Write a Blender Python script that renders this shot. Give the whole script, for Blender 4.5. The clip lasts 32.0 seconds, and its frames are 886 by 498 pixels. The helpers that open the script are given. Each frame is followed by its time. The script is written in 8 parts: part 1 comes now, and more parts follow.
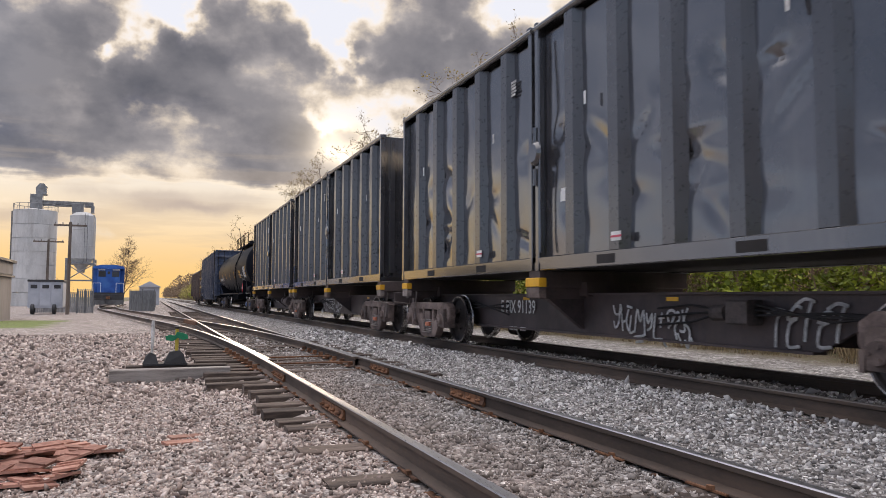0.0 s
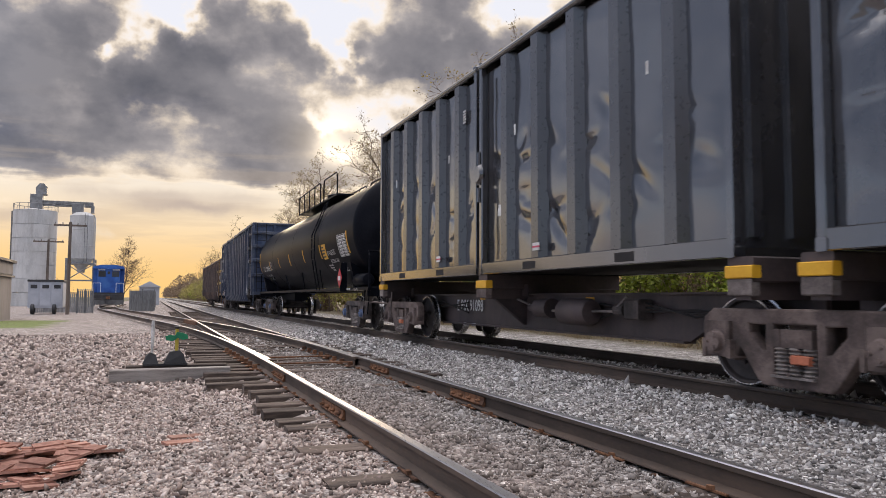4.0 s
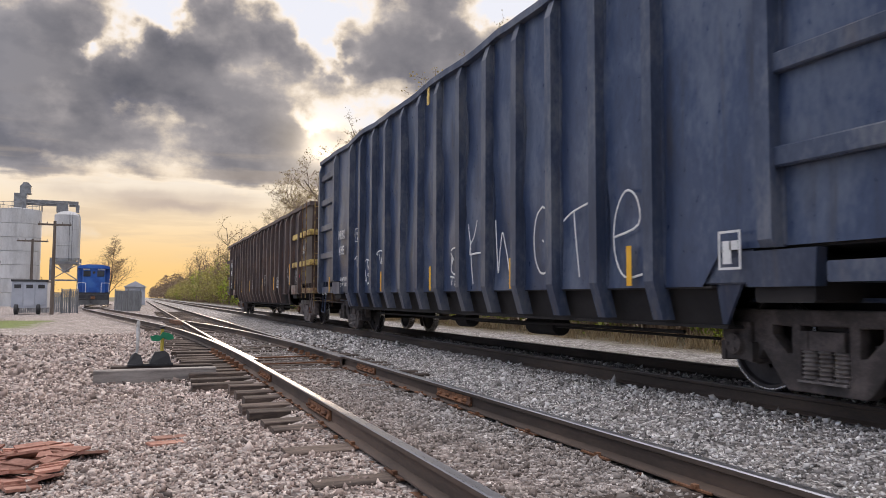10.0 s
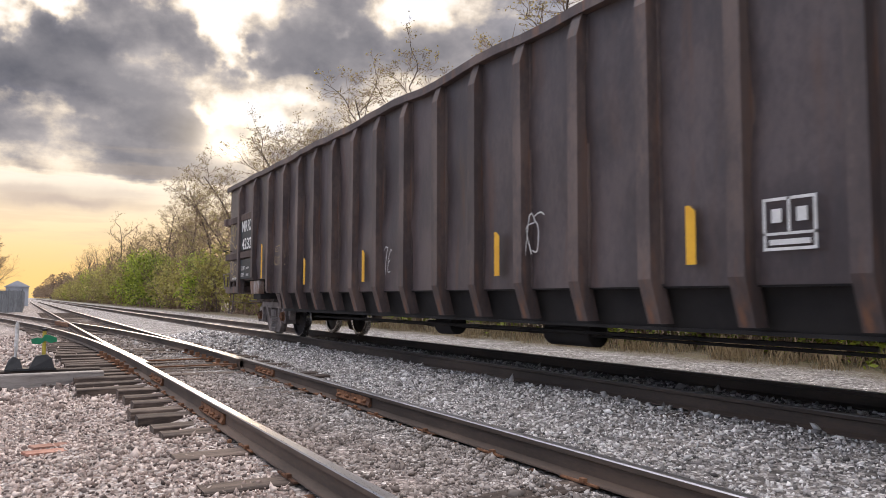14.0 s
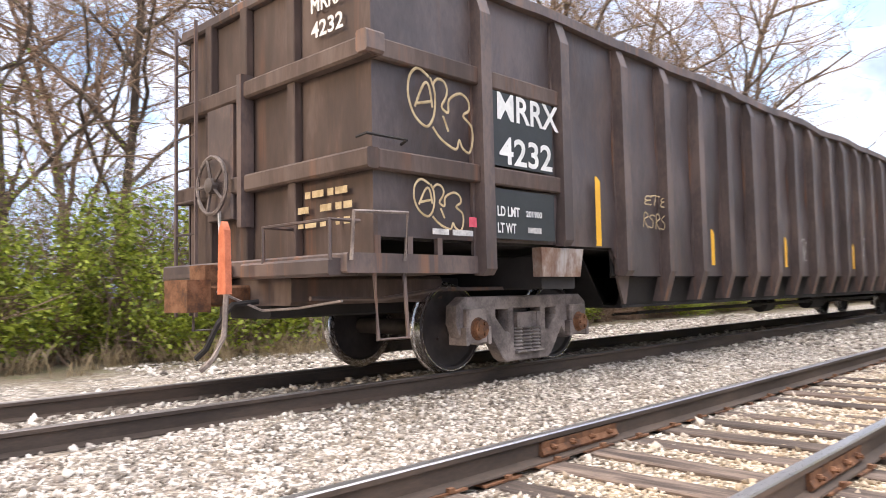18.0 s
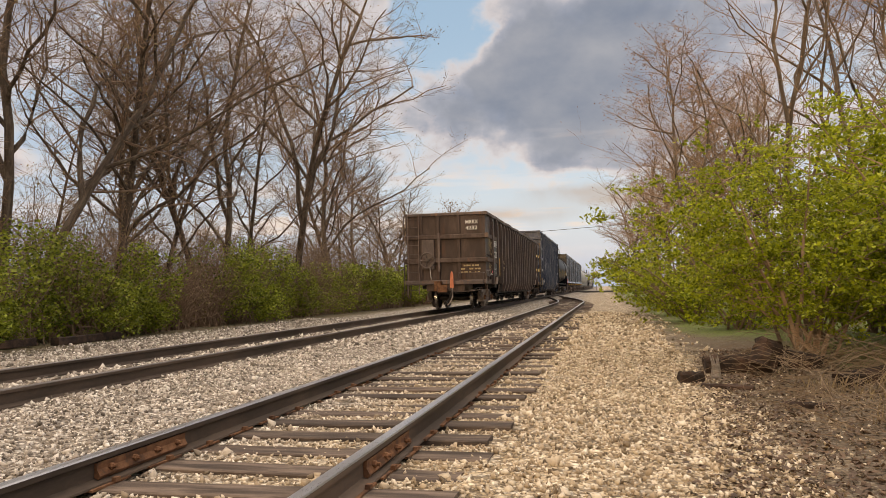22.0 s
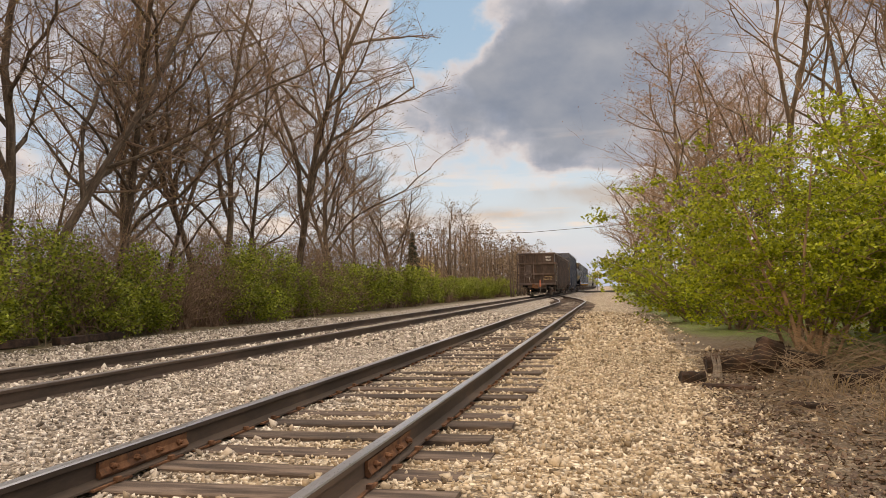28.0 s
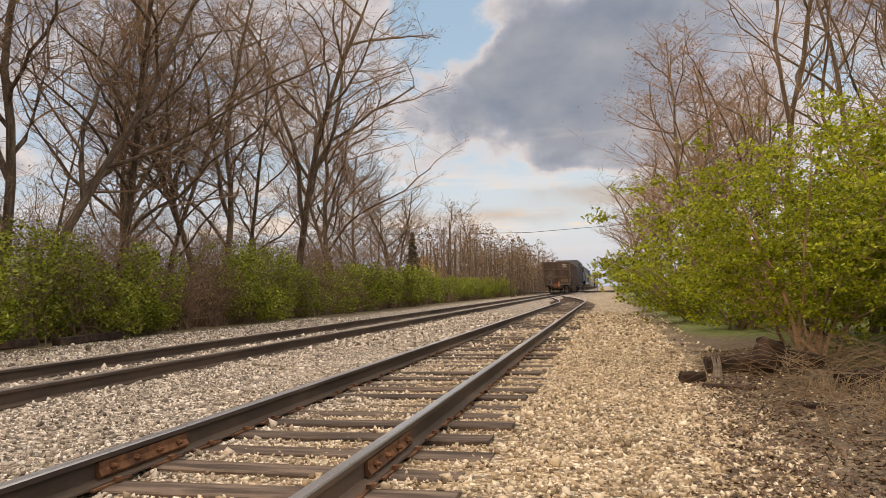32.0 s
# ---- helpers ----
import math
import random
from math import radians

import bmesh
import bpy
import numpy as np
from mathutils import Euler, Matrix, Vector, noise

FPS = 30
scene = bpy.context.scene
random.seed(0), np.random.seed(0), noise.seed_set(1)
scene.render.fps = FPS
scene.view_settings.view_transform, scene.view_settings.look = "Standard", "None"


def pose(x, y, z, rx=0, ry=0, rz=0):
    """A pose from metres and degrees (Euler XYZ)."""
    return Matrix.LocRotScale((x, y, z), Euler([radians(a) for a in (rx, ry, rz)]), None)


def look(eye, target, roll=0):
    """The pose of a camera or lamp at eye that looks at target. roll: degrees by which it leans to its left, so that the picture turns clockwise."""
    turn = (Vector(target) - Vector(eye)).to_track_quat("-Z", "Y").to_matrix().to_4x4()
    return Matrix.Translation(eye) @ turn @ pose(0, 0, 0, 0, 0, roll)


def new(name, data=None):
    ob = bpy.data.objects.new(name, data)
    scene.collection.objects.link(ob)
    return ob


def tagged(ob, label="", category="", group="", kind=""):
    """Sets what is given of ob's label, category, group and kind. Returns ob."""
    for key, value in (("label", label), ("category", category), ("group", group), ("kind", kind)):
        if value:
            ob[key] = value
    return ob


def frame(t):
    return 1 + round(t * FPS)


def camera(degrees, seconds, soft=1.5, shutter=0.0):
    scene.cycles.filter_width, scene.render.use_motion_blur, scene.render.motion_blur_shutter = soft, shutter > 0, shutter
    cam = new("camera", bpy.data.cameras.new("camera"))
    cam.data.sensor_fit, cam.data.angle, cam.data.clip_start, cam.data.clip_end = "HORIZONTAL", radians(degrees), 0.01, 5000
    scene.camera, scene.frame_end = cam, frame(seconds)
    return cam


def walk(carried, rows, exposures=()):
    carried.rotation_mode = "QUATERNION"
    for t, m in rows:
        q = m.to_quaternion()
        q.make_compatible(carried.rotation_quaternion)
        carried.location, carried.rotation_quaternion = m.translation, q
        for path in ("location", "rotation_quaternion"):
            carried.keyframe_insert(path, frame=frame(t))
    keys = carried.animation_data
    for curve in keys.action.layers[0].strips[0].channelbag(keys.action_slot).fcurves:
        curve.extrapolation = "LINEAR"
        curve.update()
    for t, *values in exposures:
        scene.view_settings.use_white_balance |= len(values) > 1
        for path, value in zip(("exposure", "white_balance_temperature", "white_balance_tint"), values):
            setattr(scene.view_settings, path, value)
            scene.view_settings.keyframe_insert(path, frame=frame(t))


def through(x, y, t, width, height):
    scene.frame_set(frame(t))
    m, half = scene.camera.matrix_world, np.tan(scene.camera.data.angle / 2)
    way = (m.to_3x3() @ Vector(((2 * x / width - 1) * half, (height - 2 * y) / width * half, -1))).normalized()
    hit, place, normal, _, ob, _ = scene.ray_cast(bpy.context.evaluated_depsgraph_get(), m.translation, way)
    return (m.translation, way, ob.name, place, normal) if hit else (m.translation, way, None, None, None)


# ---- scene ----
# camera: a person turns on the spot with the camera held out at arm's length
cam = camera(62.1, 32.0, soft=0.65, shutter=0.15)
# time, turn, tilt, roll, and where the eye is: x, y, z
PAN = [(0, -21.46, 3.8, -.2, 0, 0, .94), (4.5, -21.46, 3.8, -.2, 0, 0, .94), (8.5, -21.36, 3.8, -.2, 0, 0, .94), (9, -21.46, 3.8, -.2, 0, 0, .94),
       (9.5, -21.67, 3.8, -.2, 0, 0, .94), (10, -22.41, 3.8, -.2, .01, 0, .94), (10.5, -23.79, 3.82, -.2, .02, 0, .94), (11, -25.49, 3.84, -.2, .03, -.01, .94),
       (11.5, -27.08, 3.86, -.2, .04, -.02, .94), (12, -28.24, 3.86, -.2, .045, -.02, .94), (12.5, -28.88, 3.86, -.2, .05, -.02, .94), (13, -29.2, 3.86, -.2, .05, -.02, .94),
       (13.5, -29.3, 3.86, -.2, .05, -.03, .94), (14, -29.73, 3.86, -.2, .055, -.03, .94), (14.5, -31.5, 3.88, -.2, .06, -.03, .94), (15.5, -43.0, 4.0, .2, .13, -.08, .935),
       (16.5, -62.7, 4.0, .8, .22, -.2, .925), (16.7, -71.5, 3.95, .95, .245, -.26, .925), (17, -87.7, 3.9, 1.1, .266, -.37, .925), (17.5, -114.4, 3.6, 1.1, .26, -.55, .92),
       (18, -135.7, 3.25, 1.1, .25, -.68, .915), (18.5, -149.8, 3.15, 1.15, .25, -.74, .905), (19, -158.7, 3.12, 1.2, .255, -.77, .895), (19.5, -164.3, 3.12, 1.22, .257, -.78, .89),
       (20, -166.5, 3.12, 1.22, .257, -.78, .887), (20.5, -167.08, 3.12, 1.22, .257, -.78, .887), (21, -167.3, 3.12, 1.22, .257, -.78, .887), (22, -167.4, 3.12, 1.22, .257, -.78, .887),
       (25, -167.4, 3.12, 1.22, .257, -.78, .887), (28, -167.3, 3.12, 1.22, .257, -.78, .887), (32, -167.3, 3.12, 1.22, .257, -.78, .887)]


def eye_row(t, yaw, pitch, roll, x, y, z):
    return t, pose(x, y, z, 90 + pitch, roll, yaw)


walk(cam, [eye_row(*r) for r in PAN],
     exposures=[(0, 0.16, 6600, 17), (10, 0.16, 6600, 17), (11.5, 0.34, 6600, 17), (14.5, 0.38, 6600, 17), (16.5, 1.6, 6900, 17), (17.5, 1.72, 6900, 17), (18.0, 1.42, 6800, 16), (18.6, 0.6, 7200, 16), (19.0, 0.3, 7500, 16), (20, 0.15, 8800, 18), (32, 0.15, 8800, 18)])

# ---- sky, sun ----
SUN_AZ, SUN_EL = -12.9, 11.5      # degrees: turn from +y, height
sun_dir = Vector((-math.sin(radians(SUN_AZ)) * math.cos(radians(SUN_EL)), math.cos(radians(SUN_AZ)) * math.cos(radians(SUN_EL)), math.sin(radians(SUN_EL))))


class Nodes:
    """Short hand for node trees."""

    def __init__(self, tree):
        self.tree = tree

    def node(self, kind):
        return self.tree.nodes.new(kind)

    def put(self, socket, value):
        if isinstance(value, bpy.types.NodeSocket):
            self.tree.links.new(value, socket)
        elif value is not None:
            if socket.type == "RGBA" and len(value) == 3:
                value = (*value, 1)
            socket.default_value = value

    def math(self, op, a, b=None, c=None, clamp=False):
        n = self.node("ShaderNodeMath")
        n.operation, n.use_clamp = op, clamp
        for s, v in zip(n.inputs, (a, b, c)):
            self.put(s, v)
        return n.outputs[0]

    def vec(self, op, a, b=None, scale=None):
        n = self.node("ShaderNodeVectorMath")
        n.operation = op
        self.put(n.inputs[0], a)
        self.put(n.inputs[1], b)
        self.put(n.inputs[3], scale)
        return n.outputs["Value"] if op in ("DOT_PRODUCT", "LENGTH", "DISTANCE") else n.outputs["Vector"]

    def mix(self, f, a, b, mode="MIX"):
        n = self.node("ShaderNodeMix")
        n.data_type, n.blend_type = "RGBA", mode
        self.put(n.inputs[0], f)
        self.put(n.inputs[6], a)
        self.put(n.inputs[7], b)
        return n.outputs[2]

    def smooth(self, x, lo, hi, to0=0.0, to1=1.0):
        n = self.node("ShaderNodeMapRange")
        n.interpolation_type = "SMOOTHSTEP"
        for s, v in zip(n.inputs, (x, lo, hi, to0, to1)):
            self.put(s, v)
        return n.outputs[0]

    def noise(self, p, scale, detail=4.0, rough=0.55, distort=0.0):
        n = self.node("ShaderNodeTexNoise")
        self.put(n.inputs["Vector"], p)
        n.inputs["Scale"].default_value = scale
        n.inputs["Detail"].default_value = detail
        n.inputs["Roughness"].default_value = rough
        n.inputs["Distortion"].default_value = distort
        return n.outputs[0]

    def ramp(self, f, stops):
        n = self.node("ShaderNodeValToRGB")
        e = n.color_ramp.elements
        while len(e) < len(stops):
            e.new(0.5)
        for el, (pos, col) in zip(e, stops):
            el.position, el.color = pos, (*col, 1)
        self.put(n.inputs[0], f)
        return n.outputs[0]


def direction(az, el):
    """The way to a point of the sky, by its turn from +y (to the left) and its height, in degrees."""
    a, e = radians(az), radians(el)
    return (-math.sin(a) * math.cos(e), math.cos(a) * math.cos(e), math.sin(e))


world = bpy.data.worlds.new("sky")
scene.world = world
world.use_nodes = True
world.node_tree.nodes.clear()
w = Nodes(world.node_tree)
way = w.node("ShaderNodeTexCoord").outputs["Generated"]
way = w.vec("NORMALIZE", way)
sep = w.node("ShaderNodeSeparateXYZ")
w.put(sep.inputs[0], way)
up = w.math("MAXIMUM", sep.outputs[2], 0.0)
sky = w.node("ShaderNodeTexSky")
sky.sky_type, sky.sun_disc, sky.sun_elevation, sky.sun_rotation = "NISHITA", False, radians(SUN_EL), radians(-SUN_AZ)
sky.air_density, sky.dust_density, sky.ozone_density = 1.3, 2.2, 1.5
to_sun = w.vec("DOT_PRODUCT", way, tuple(sun_dir))
near_sun = w.math("MULTIPLY_ADD", to_sun, 0.5, 0.5)
glow_wide = w.math("POWER", near_sun, 10.0)
glow_mid = w.math("POWER", near_sun, 1300.0)
glow_tight = w.math("POWER", near_sun, 7000.0)
# clear sky: blue away from the sun, yellow low down towards it, peach low down opposite
low = w.smooth(up, 0.0, 0.27, 1.0, 0.0)
warm_low = w.math("MULTIPLY", low, w.smooth(glow_wide, 0.01, 0.45))
clear = w.vec("MINIMUM", w.vec("SCALE", sky.outputs[0], scale=0.05), (0.30, 0.30, 0.30))
blue = w.mix(w.smooth(up, 0.0, 0.36), w.mix(w.smooth(glow_wide, 0.02, 0.5), (0.44, 0.61, 0.92), (0.60, 0.64, 0.70)), w.mix(w.smooth(glow_wide, 0.02, 0.5), (0.22, 0.43, 0.74), (0.56, 0.62, 0.68)))
clear = w.vec("ADD", clear, w.vec("SCALE", blue, scale=0.8))
clear = w.mix(warm_low, clear, w.mix(w.smooth(up, 0.02, 0.16), (0.88, 0.58, 0.21), (0.90, 0.72, 0.36)))
clear = w.mix(w.math("MULTIPLY", glow_mid, 0.6), clear, (1.15, 1.0, 0.70))
# clouds on a flat layer overhead
flat = w.node("ShaderNodeCombineXYZ")
w.put(flat.inputs[0], w.math("DIVIDE", sep.outputs[0], w.math("ADD", up, 0.20)))
w.put(flat.inputs[1], w.math("DIVIDE", sep.outputs[1], w.math("ADD", up, 0.20)))
heaps = w.noise(w.vec("MULTIPLY", way, (1, 1, 1.5)), 6.5, 8.0, 0.52)
lumps = w.math("MULTIPLY_ADD", w.noise(flat.outputs[0], 1.9, 5.0, 0.5, 0.1), 0.45, w.math("MULTIPLY", heaps, 0.55))
fine = w.noise(w.vec("MULTIPLY", way, (1, 1, 1.3)), 17.0, 7.0, 0.55)
lumps = w.math("MULTIPLY_ADD", w.math("SUBTRACT", lumps, 0.5), 1.45, 0.5)
cover = w.math("MULTIPLY_ADD", w.math("SUBTRACT", fine, 0.5), 0.42, lumps)
warp = w.node("ShaderNodeTexNoise")
w.put(warp.inputs["Vector"], way)
warp.inputs["Scale"].default_value, warp.inputs["Detail"].default_value = 11.0, 5.0
bent = w.vec("ADD", way, w.vec("SCALE", w.vec("SUBTRACT", warp.outputs[1], (0.5, 0.5, 0.5)), scale=0.22))
# heaps and gaps of the cloud: turn, height, size in degrees, weight; towards the sun, then away from it
HEAPS_SUNWARD = [(7.6, 18.4, 4.8, 0.16), (-6.2, 19, 4.8, 0.26), (-1.8, 17, 2.6, 0.14), (-11.4, 18.6, 2, 0.14), (6, 13, 7.5, 0.12), (-3.9, 12.8, 7.9, 0.12), (-9.8, 10.2, 5.3, 0.1), (7.9, 9, 5.3, 0.1), (-17.6, 18, 3.1, 0.14), (-22.1, 17.2, 3.1, 0.1), (-20.2, 22.3, 3.5, 0.16), (-24.3, 21.7, 2.6, 0.12), (-15.4, 15.5, 2, 0.1), (14, 14, 9, 0.14), (-32, 17, 9, 0.1)]
# abeam, out of view: cloud added to darken what the containers reflect
HEAPS_ABEAM = [(32, 20, 13, 0.16), (55, 14, 14, 0.16), (80, 20, 16, 0.14), (48, 30, 10, 0.1), (105, 15, 14, 0.1)]
GAPS_SUNWARD = [(-1.7, 19.7, 1.5, -0.3), (3.1, 17.1, 1.2, -0.32), (1.2, 18.6, 1.3, -0.24), (-0.5, 21.3, 4, -0.25), (-8.7, 22.4, 2.6, -0.25), (-12.7, 20.5, 1.8, -0.34), (-13.7, 17.7, 1.1, -0.3), (-14.2, 13.1, 1.4, -0.3), (-14.9, 20, 1.1, -0.22), (-21.4, 19.9, 1, -0.24), (-26.5, 20.7, 1.8, -0.24), (6, 14.2, 1.2, -0.13), (6.6, 11, 1.5, -0.11), (-17.6, 13.6, 1.3, -0.12), (-29.2, 21.2, 1.8, -0.15)]
HEAPS_AWAY = [(-168.4, 16.9, 4, 0.16), (-172.8, 15.5, 4.8, 0.2), (-177.2, 16.9, 5.3, 0.18), (-179.7, 13.1, 5.3, 0.16), (-170.9, 12.2, 4.4, 0.12), (177.2, 18.5, 3.5, 0.12), (-175.3, 11.6, 3.5, 0.1), (176.5, 14.8, 5.3, 0.12), (-151, 14, 8, 0.06), (-182, 17, 7, 0.12)]
GAPS_AWAY = [(-169.4, 20.4, 3.1, -0.34), (-172.9, 19.2, 1.8, -0.22), (-165.7, 15.3, 1.8, -0.26), (-165.3, 20.7, 2.6, -0.25), (-174, 11.9, 1.1, -0.14), (-171.7, 8.3, 3.5, -0.2), (-176.9, 6, 3.1, -0.2), (-163.8, 9.4, 4, -0.15), (-155.1, 10.2, 4.4, -0.18), (-147, 13.2, 5.3, -0.14), (-141.3, 10.9, 5.7, -0.15), (172.8, 7.1, 5.3, -0.15)]
for az, el, size, weight in HEAPS_SUNWARD + HEAPS_ABEAM + GAPS_SUNWARD + HEAPS_AWAY + GAPS_AWAY:
    d = w.vec("DISTANCE", bent, direction(az, el))
    bump = w.math("POWER", 2.718, w.math("MULTIPLY", w.math("POWER", w.math("DIVIDE", d, radians(size)), 2.0), -1.0))
    cover = w.math("MULTIPLY_ADD", bump, weight * 0.78, cover)
streaks = w.noise(w.vec("MULTIPLY", way, (1.6, 1.6, 14.0)), 3.0, 5.0, 0.55)
floor_line = w.math("MULTIPLY_ADD", w.math("SUBTRACT", streaks, 0.5), 0.05, up)
cover = w.math("ADD", cover, w.smooth(floor_line, 0.125, 0.162, -0.30, 0.07))
toward = w.smooth(glow_wide, 0.05, 0.8)
away = w.math("SUBTRACT", 1.0, toward)
mask = w.smooth(cover, w.math("MULTIPLY_ADD", away, -0.03, 0.43), w.math("MULTIPLY_ADD", away, 0.03, 0.59))
core = w.smooth(cover, 0.47, 0.68)
deep = w.smooth(cover, 0.58, 0.85)
# the sides of the heaps that face the sun are lighter
towards = w.noise(w.vec("MULTIPLY", w.vec("ADD", way, tuple(sun_dir * 0.03 + Vector((0, 0, 0.02)))), (1, 1, 1.5)), 6.5, 8.0, 0.52)
shade = w.math("MULTIPLY_ADD", w.math("SUBTRACT", heaps, towards), 3.2, 0.5, clamp=True)
grey = w.mix(toward, w.mix(shade, (0.22, 0.31, 0.48), (0.45, 0.53, 0.67)), w.mix(shade, (0.165, 0.17, 0.195), (0.44, 0.42, 0.40)))
dark = w.mix(deep, grey, w.mix(toward, w.mix(shade, (0.18, 0.255, 0.39), (0.29, 0.365, 0.49)), w.mix(shade, (0.105, 0.112, 0.13), (0.23, 0.23, 0.24))))
rim = w.mix(toward, (0.64, 0.66, 0.74), (0.98, 0.86, 0.64))
cloud = w.mix(core, rim, dark)
cloud = w.mix(w.math("MULTIPLY", glow_mid, 0.35), cloud, (1.0, 0.86, 0.62))
picture = w.mix(mask, clear, cloud)
# thin grey streaks low down
wisps = w.math("MULTIPLY", w.smooth(streaks, 0.50, 0.64), w.smooth(up, 0.03, 0.09))
picture = w.mix(w.math("MULTIPLY", wisps, w.math("MULTIPLY", low, 0.55)), picture, w.mix(toward, w.mix(w.smooth(fine, 0.42, 0.58), (0.95, 0.74, 0.56), (0.72, 0.77, 0.88)), (0.62, 0.50, 0.34)))
picture = w.mix(w.math("MULTIPLY", glow_tight, w.math("MULTIPLY_ADD", mask, -0.6, 0.85)), picture, (3.0, 2.7, 2.1))
# long flat clouds lying over the bright band
for az, el, wide, tall, much in ((-2.0, 6.6, 5.2, 0.55, 0.75), (1.5, 7.3, 3.0, 0.45, 0.5), (-5.5, 7.4, 4.0, 0.4, 0.35), (9.0, 5.6, 5.0, 0.5, 0.5)):
    gap_to = w.vec("SUBTRACT", bent, direction(az, el))
    across = w.math("DIVIDE", w.vec("DOT_PRODUCT", gap_to, (math.cos(radians(az)), math.sin(radians(az)), 0.0)), radians(wide))
    updown = w.math("DIVIDE", w.math("SUBTRACT", sep.outputs[2], math.sin(radians(el))), radians(tall))
    updown = w.math("MULTIPLY_ADD", w.math("SUBTRACT", fine, 0.5), 3.0, updown)
    reach = w.math("ADD", w.math("MULTIPLY", across, across), w.math("MULTIPLY", updown, updown))
    picture = w.mix(w.math("MULTIPLY", w.math("POWER", 2.718, w.math("MULTIPLY", reach, -1.0)), much), picture, (0.42, 0.36, 0.32))
# overhead, out of view, the sky is brightened to light the ground
picture = w.mix(w.smooth(up, 0.46, 0.85), picture, (1.75, 1.75, 1.78))
back = w.node("ShaderNodeBackground")
w.put(back.inputs[0], picture)
back.inputs[1].default_value = 1.0
w.put(w.node("ShaderNodeOutputWorld").inputs[0], back.outputs[0])

sun = new("sun", bpy.data.lights.new("sun", "SUN"))
sun.data.energy, sun.data.angle, sun.data.color = 1.3, radians(18), (1.0, 0.80, 0.55)
sun.matrix_world = look(tuple(sun_dir * 50), (0, 0, 0))

# ---- materials ----


def material(name, tones, rough=0.8, metal=0.0, scale=3.0, fine_scale=40.0, stretch=(1, 1, 1), bump=0.25, spread=0.15, streak=None, coords="Object", fine_amount=0.35, spec=0.5, bump_dist=0.01, coat=0.0, patchy=0.35):
    """Paint, steel, wood or stone: tones mixed by a coarse noise, a finer grain, streaks that run down, and a spread from piece to piece."""
    m = bpy.data.materials.new(name)
    m.use_nodes = True
    t = Nodes(m.node_tree)
    shader = m.node_tree.nodes["Principled BSDF"]
    tc = t.node("ShaderNodeTexCoord").outputs[coords]
    p = t.vec("MULTIPLY", tc, stretch)
    info = t.node("ShaderNodeObjectInfo")
    p = t.vec("ADD", p, t.vec("SCALE", (7.3, 3.1, 5.7), scale=info.outputs["Random"]))
    big = t.noise(p, scale, 5.0, 0.6)
    small = t.noise(p, fine_scale, 4.0, 0.65)
    f = t.math("MULTIPLY_ADD", t.math("SUBTRACT", small, 0.5), fine_amount, big)
    f = t.smooth(f, 0.28, 0.72)
    n = len(tones)
    col = t.ramp(f, [(i / max(n - 1, 1), c) for i, c in enumerate(tones)])
    if streak:
        colour, amount, s = streak
        q = t.vec("MULTIPLY", tc, (5.0 * s, 5.0 * s, 0.35 * s))
        runs = t.smooth(t.noise(q, 1.0, 5.0, 0.6), 0.50, 0.72)
        patch = t.smooth(t.noise(tc, 0.7 * s, 3.0), 0.35, 0.65)
        col = t.mix(t.math("MULTIPLY", t.math("MULTIPLY", runs, patch), amount), col, colour)
    if spread:
        v = t.math("MULTIPLY_ADD", t.math("SUBTRACT", info.outputs["Random"], 0.5), 2 * spread, 1.0)
        col = t.vec("SCALE", col, scale=v)
    t.put(shader.inputs["Base Color"], col)
    t.put(shader.inputs["Roughness"], t.math("MULTIPLY_ADD", t.math("SUBTRACT", small, 0.5), patchy, rough, clamp=True))
    shader.inputs["Metallic"].default_value = metal
    if coat:
        shader.inputs["Coat Weight"].default_value, shader.inputs["Coat Roughness"].default_value, shader.inputs["Coat IOR"].default_value = coat, 0.10, 1.7
    shader.inputs["Specular IOR Level"].default_value = spec
    if bump:
        b = t.node("ShaderNodeBump")
        b.inputs["Strength"].default_value = bump
        b.inputs["Distance"].default_value = bump_dist
        t.put(b.inputs["Height"], t.math("MULTIPLY_ADD", small, 0.5, big))
        t.put(shader.inputs["Normal"], b.outputs[0])
    return m


M_RAIL_SIDE = material("rail_rust", [(0.050, 0.037, 0.030), (0.090, 0.066, 0.052), (0.14, 0.098, 0.074)], 0.8, 0.15, 2.0, 60, (1, .25, 1))
M_RAIL_TOP = material("rail_polished", [(0.40, 0.39, 0.39), (0.62, 0.61, 0.62)], 0.32, 0.9, 1.0, 60, (6, .3, 1), bump=0.05)
M_RAIL_DULL = material("rail_dull", [(0.13, 0.11, 0.10), (0.26, 0.24, 0.23)], 0.45, 0.5, 1.0, 60, (6, .3, 1), bump=0.05)
M_RUST = material("rusty_steel", [(0.07, 0.035, 0.022), (0.17, 0.075, 0.035), (0.26, 0.13, 0.07)], 0.85, 0.1, 8.0, 60)
M_TIE = material("old_tie_wood", [(0.036, 0.026, 0.021), (0.082, 0.060, 0.048), (0.165, 0.125, 0.10)], 0.9, 0, 3.0, 26, (.6, 5, 5), 0.5, 0.3)
M_BLACK_STEEL = material("grey_black_container_paint", [(0.030, 0.030, 0.034), (0.040, 0.040, 0.045), (0.062, 0.061, 0.066)], 0.16, 0.0, 0.6, 12, (1, 1, 1), 0.03, 0.10, ((0.15, 0.135, 0.125), 0.25, 1.0), fine_amount=.15, spec=.8, coat=.8, patchy=.08)
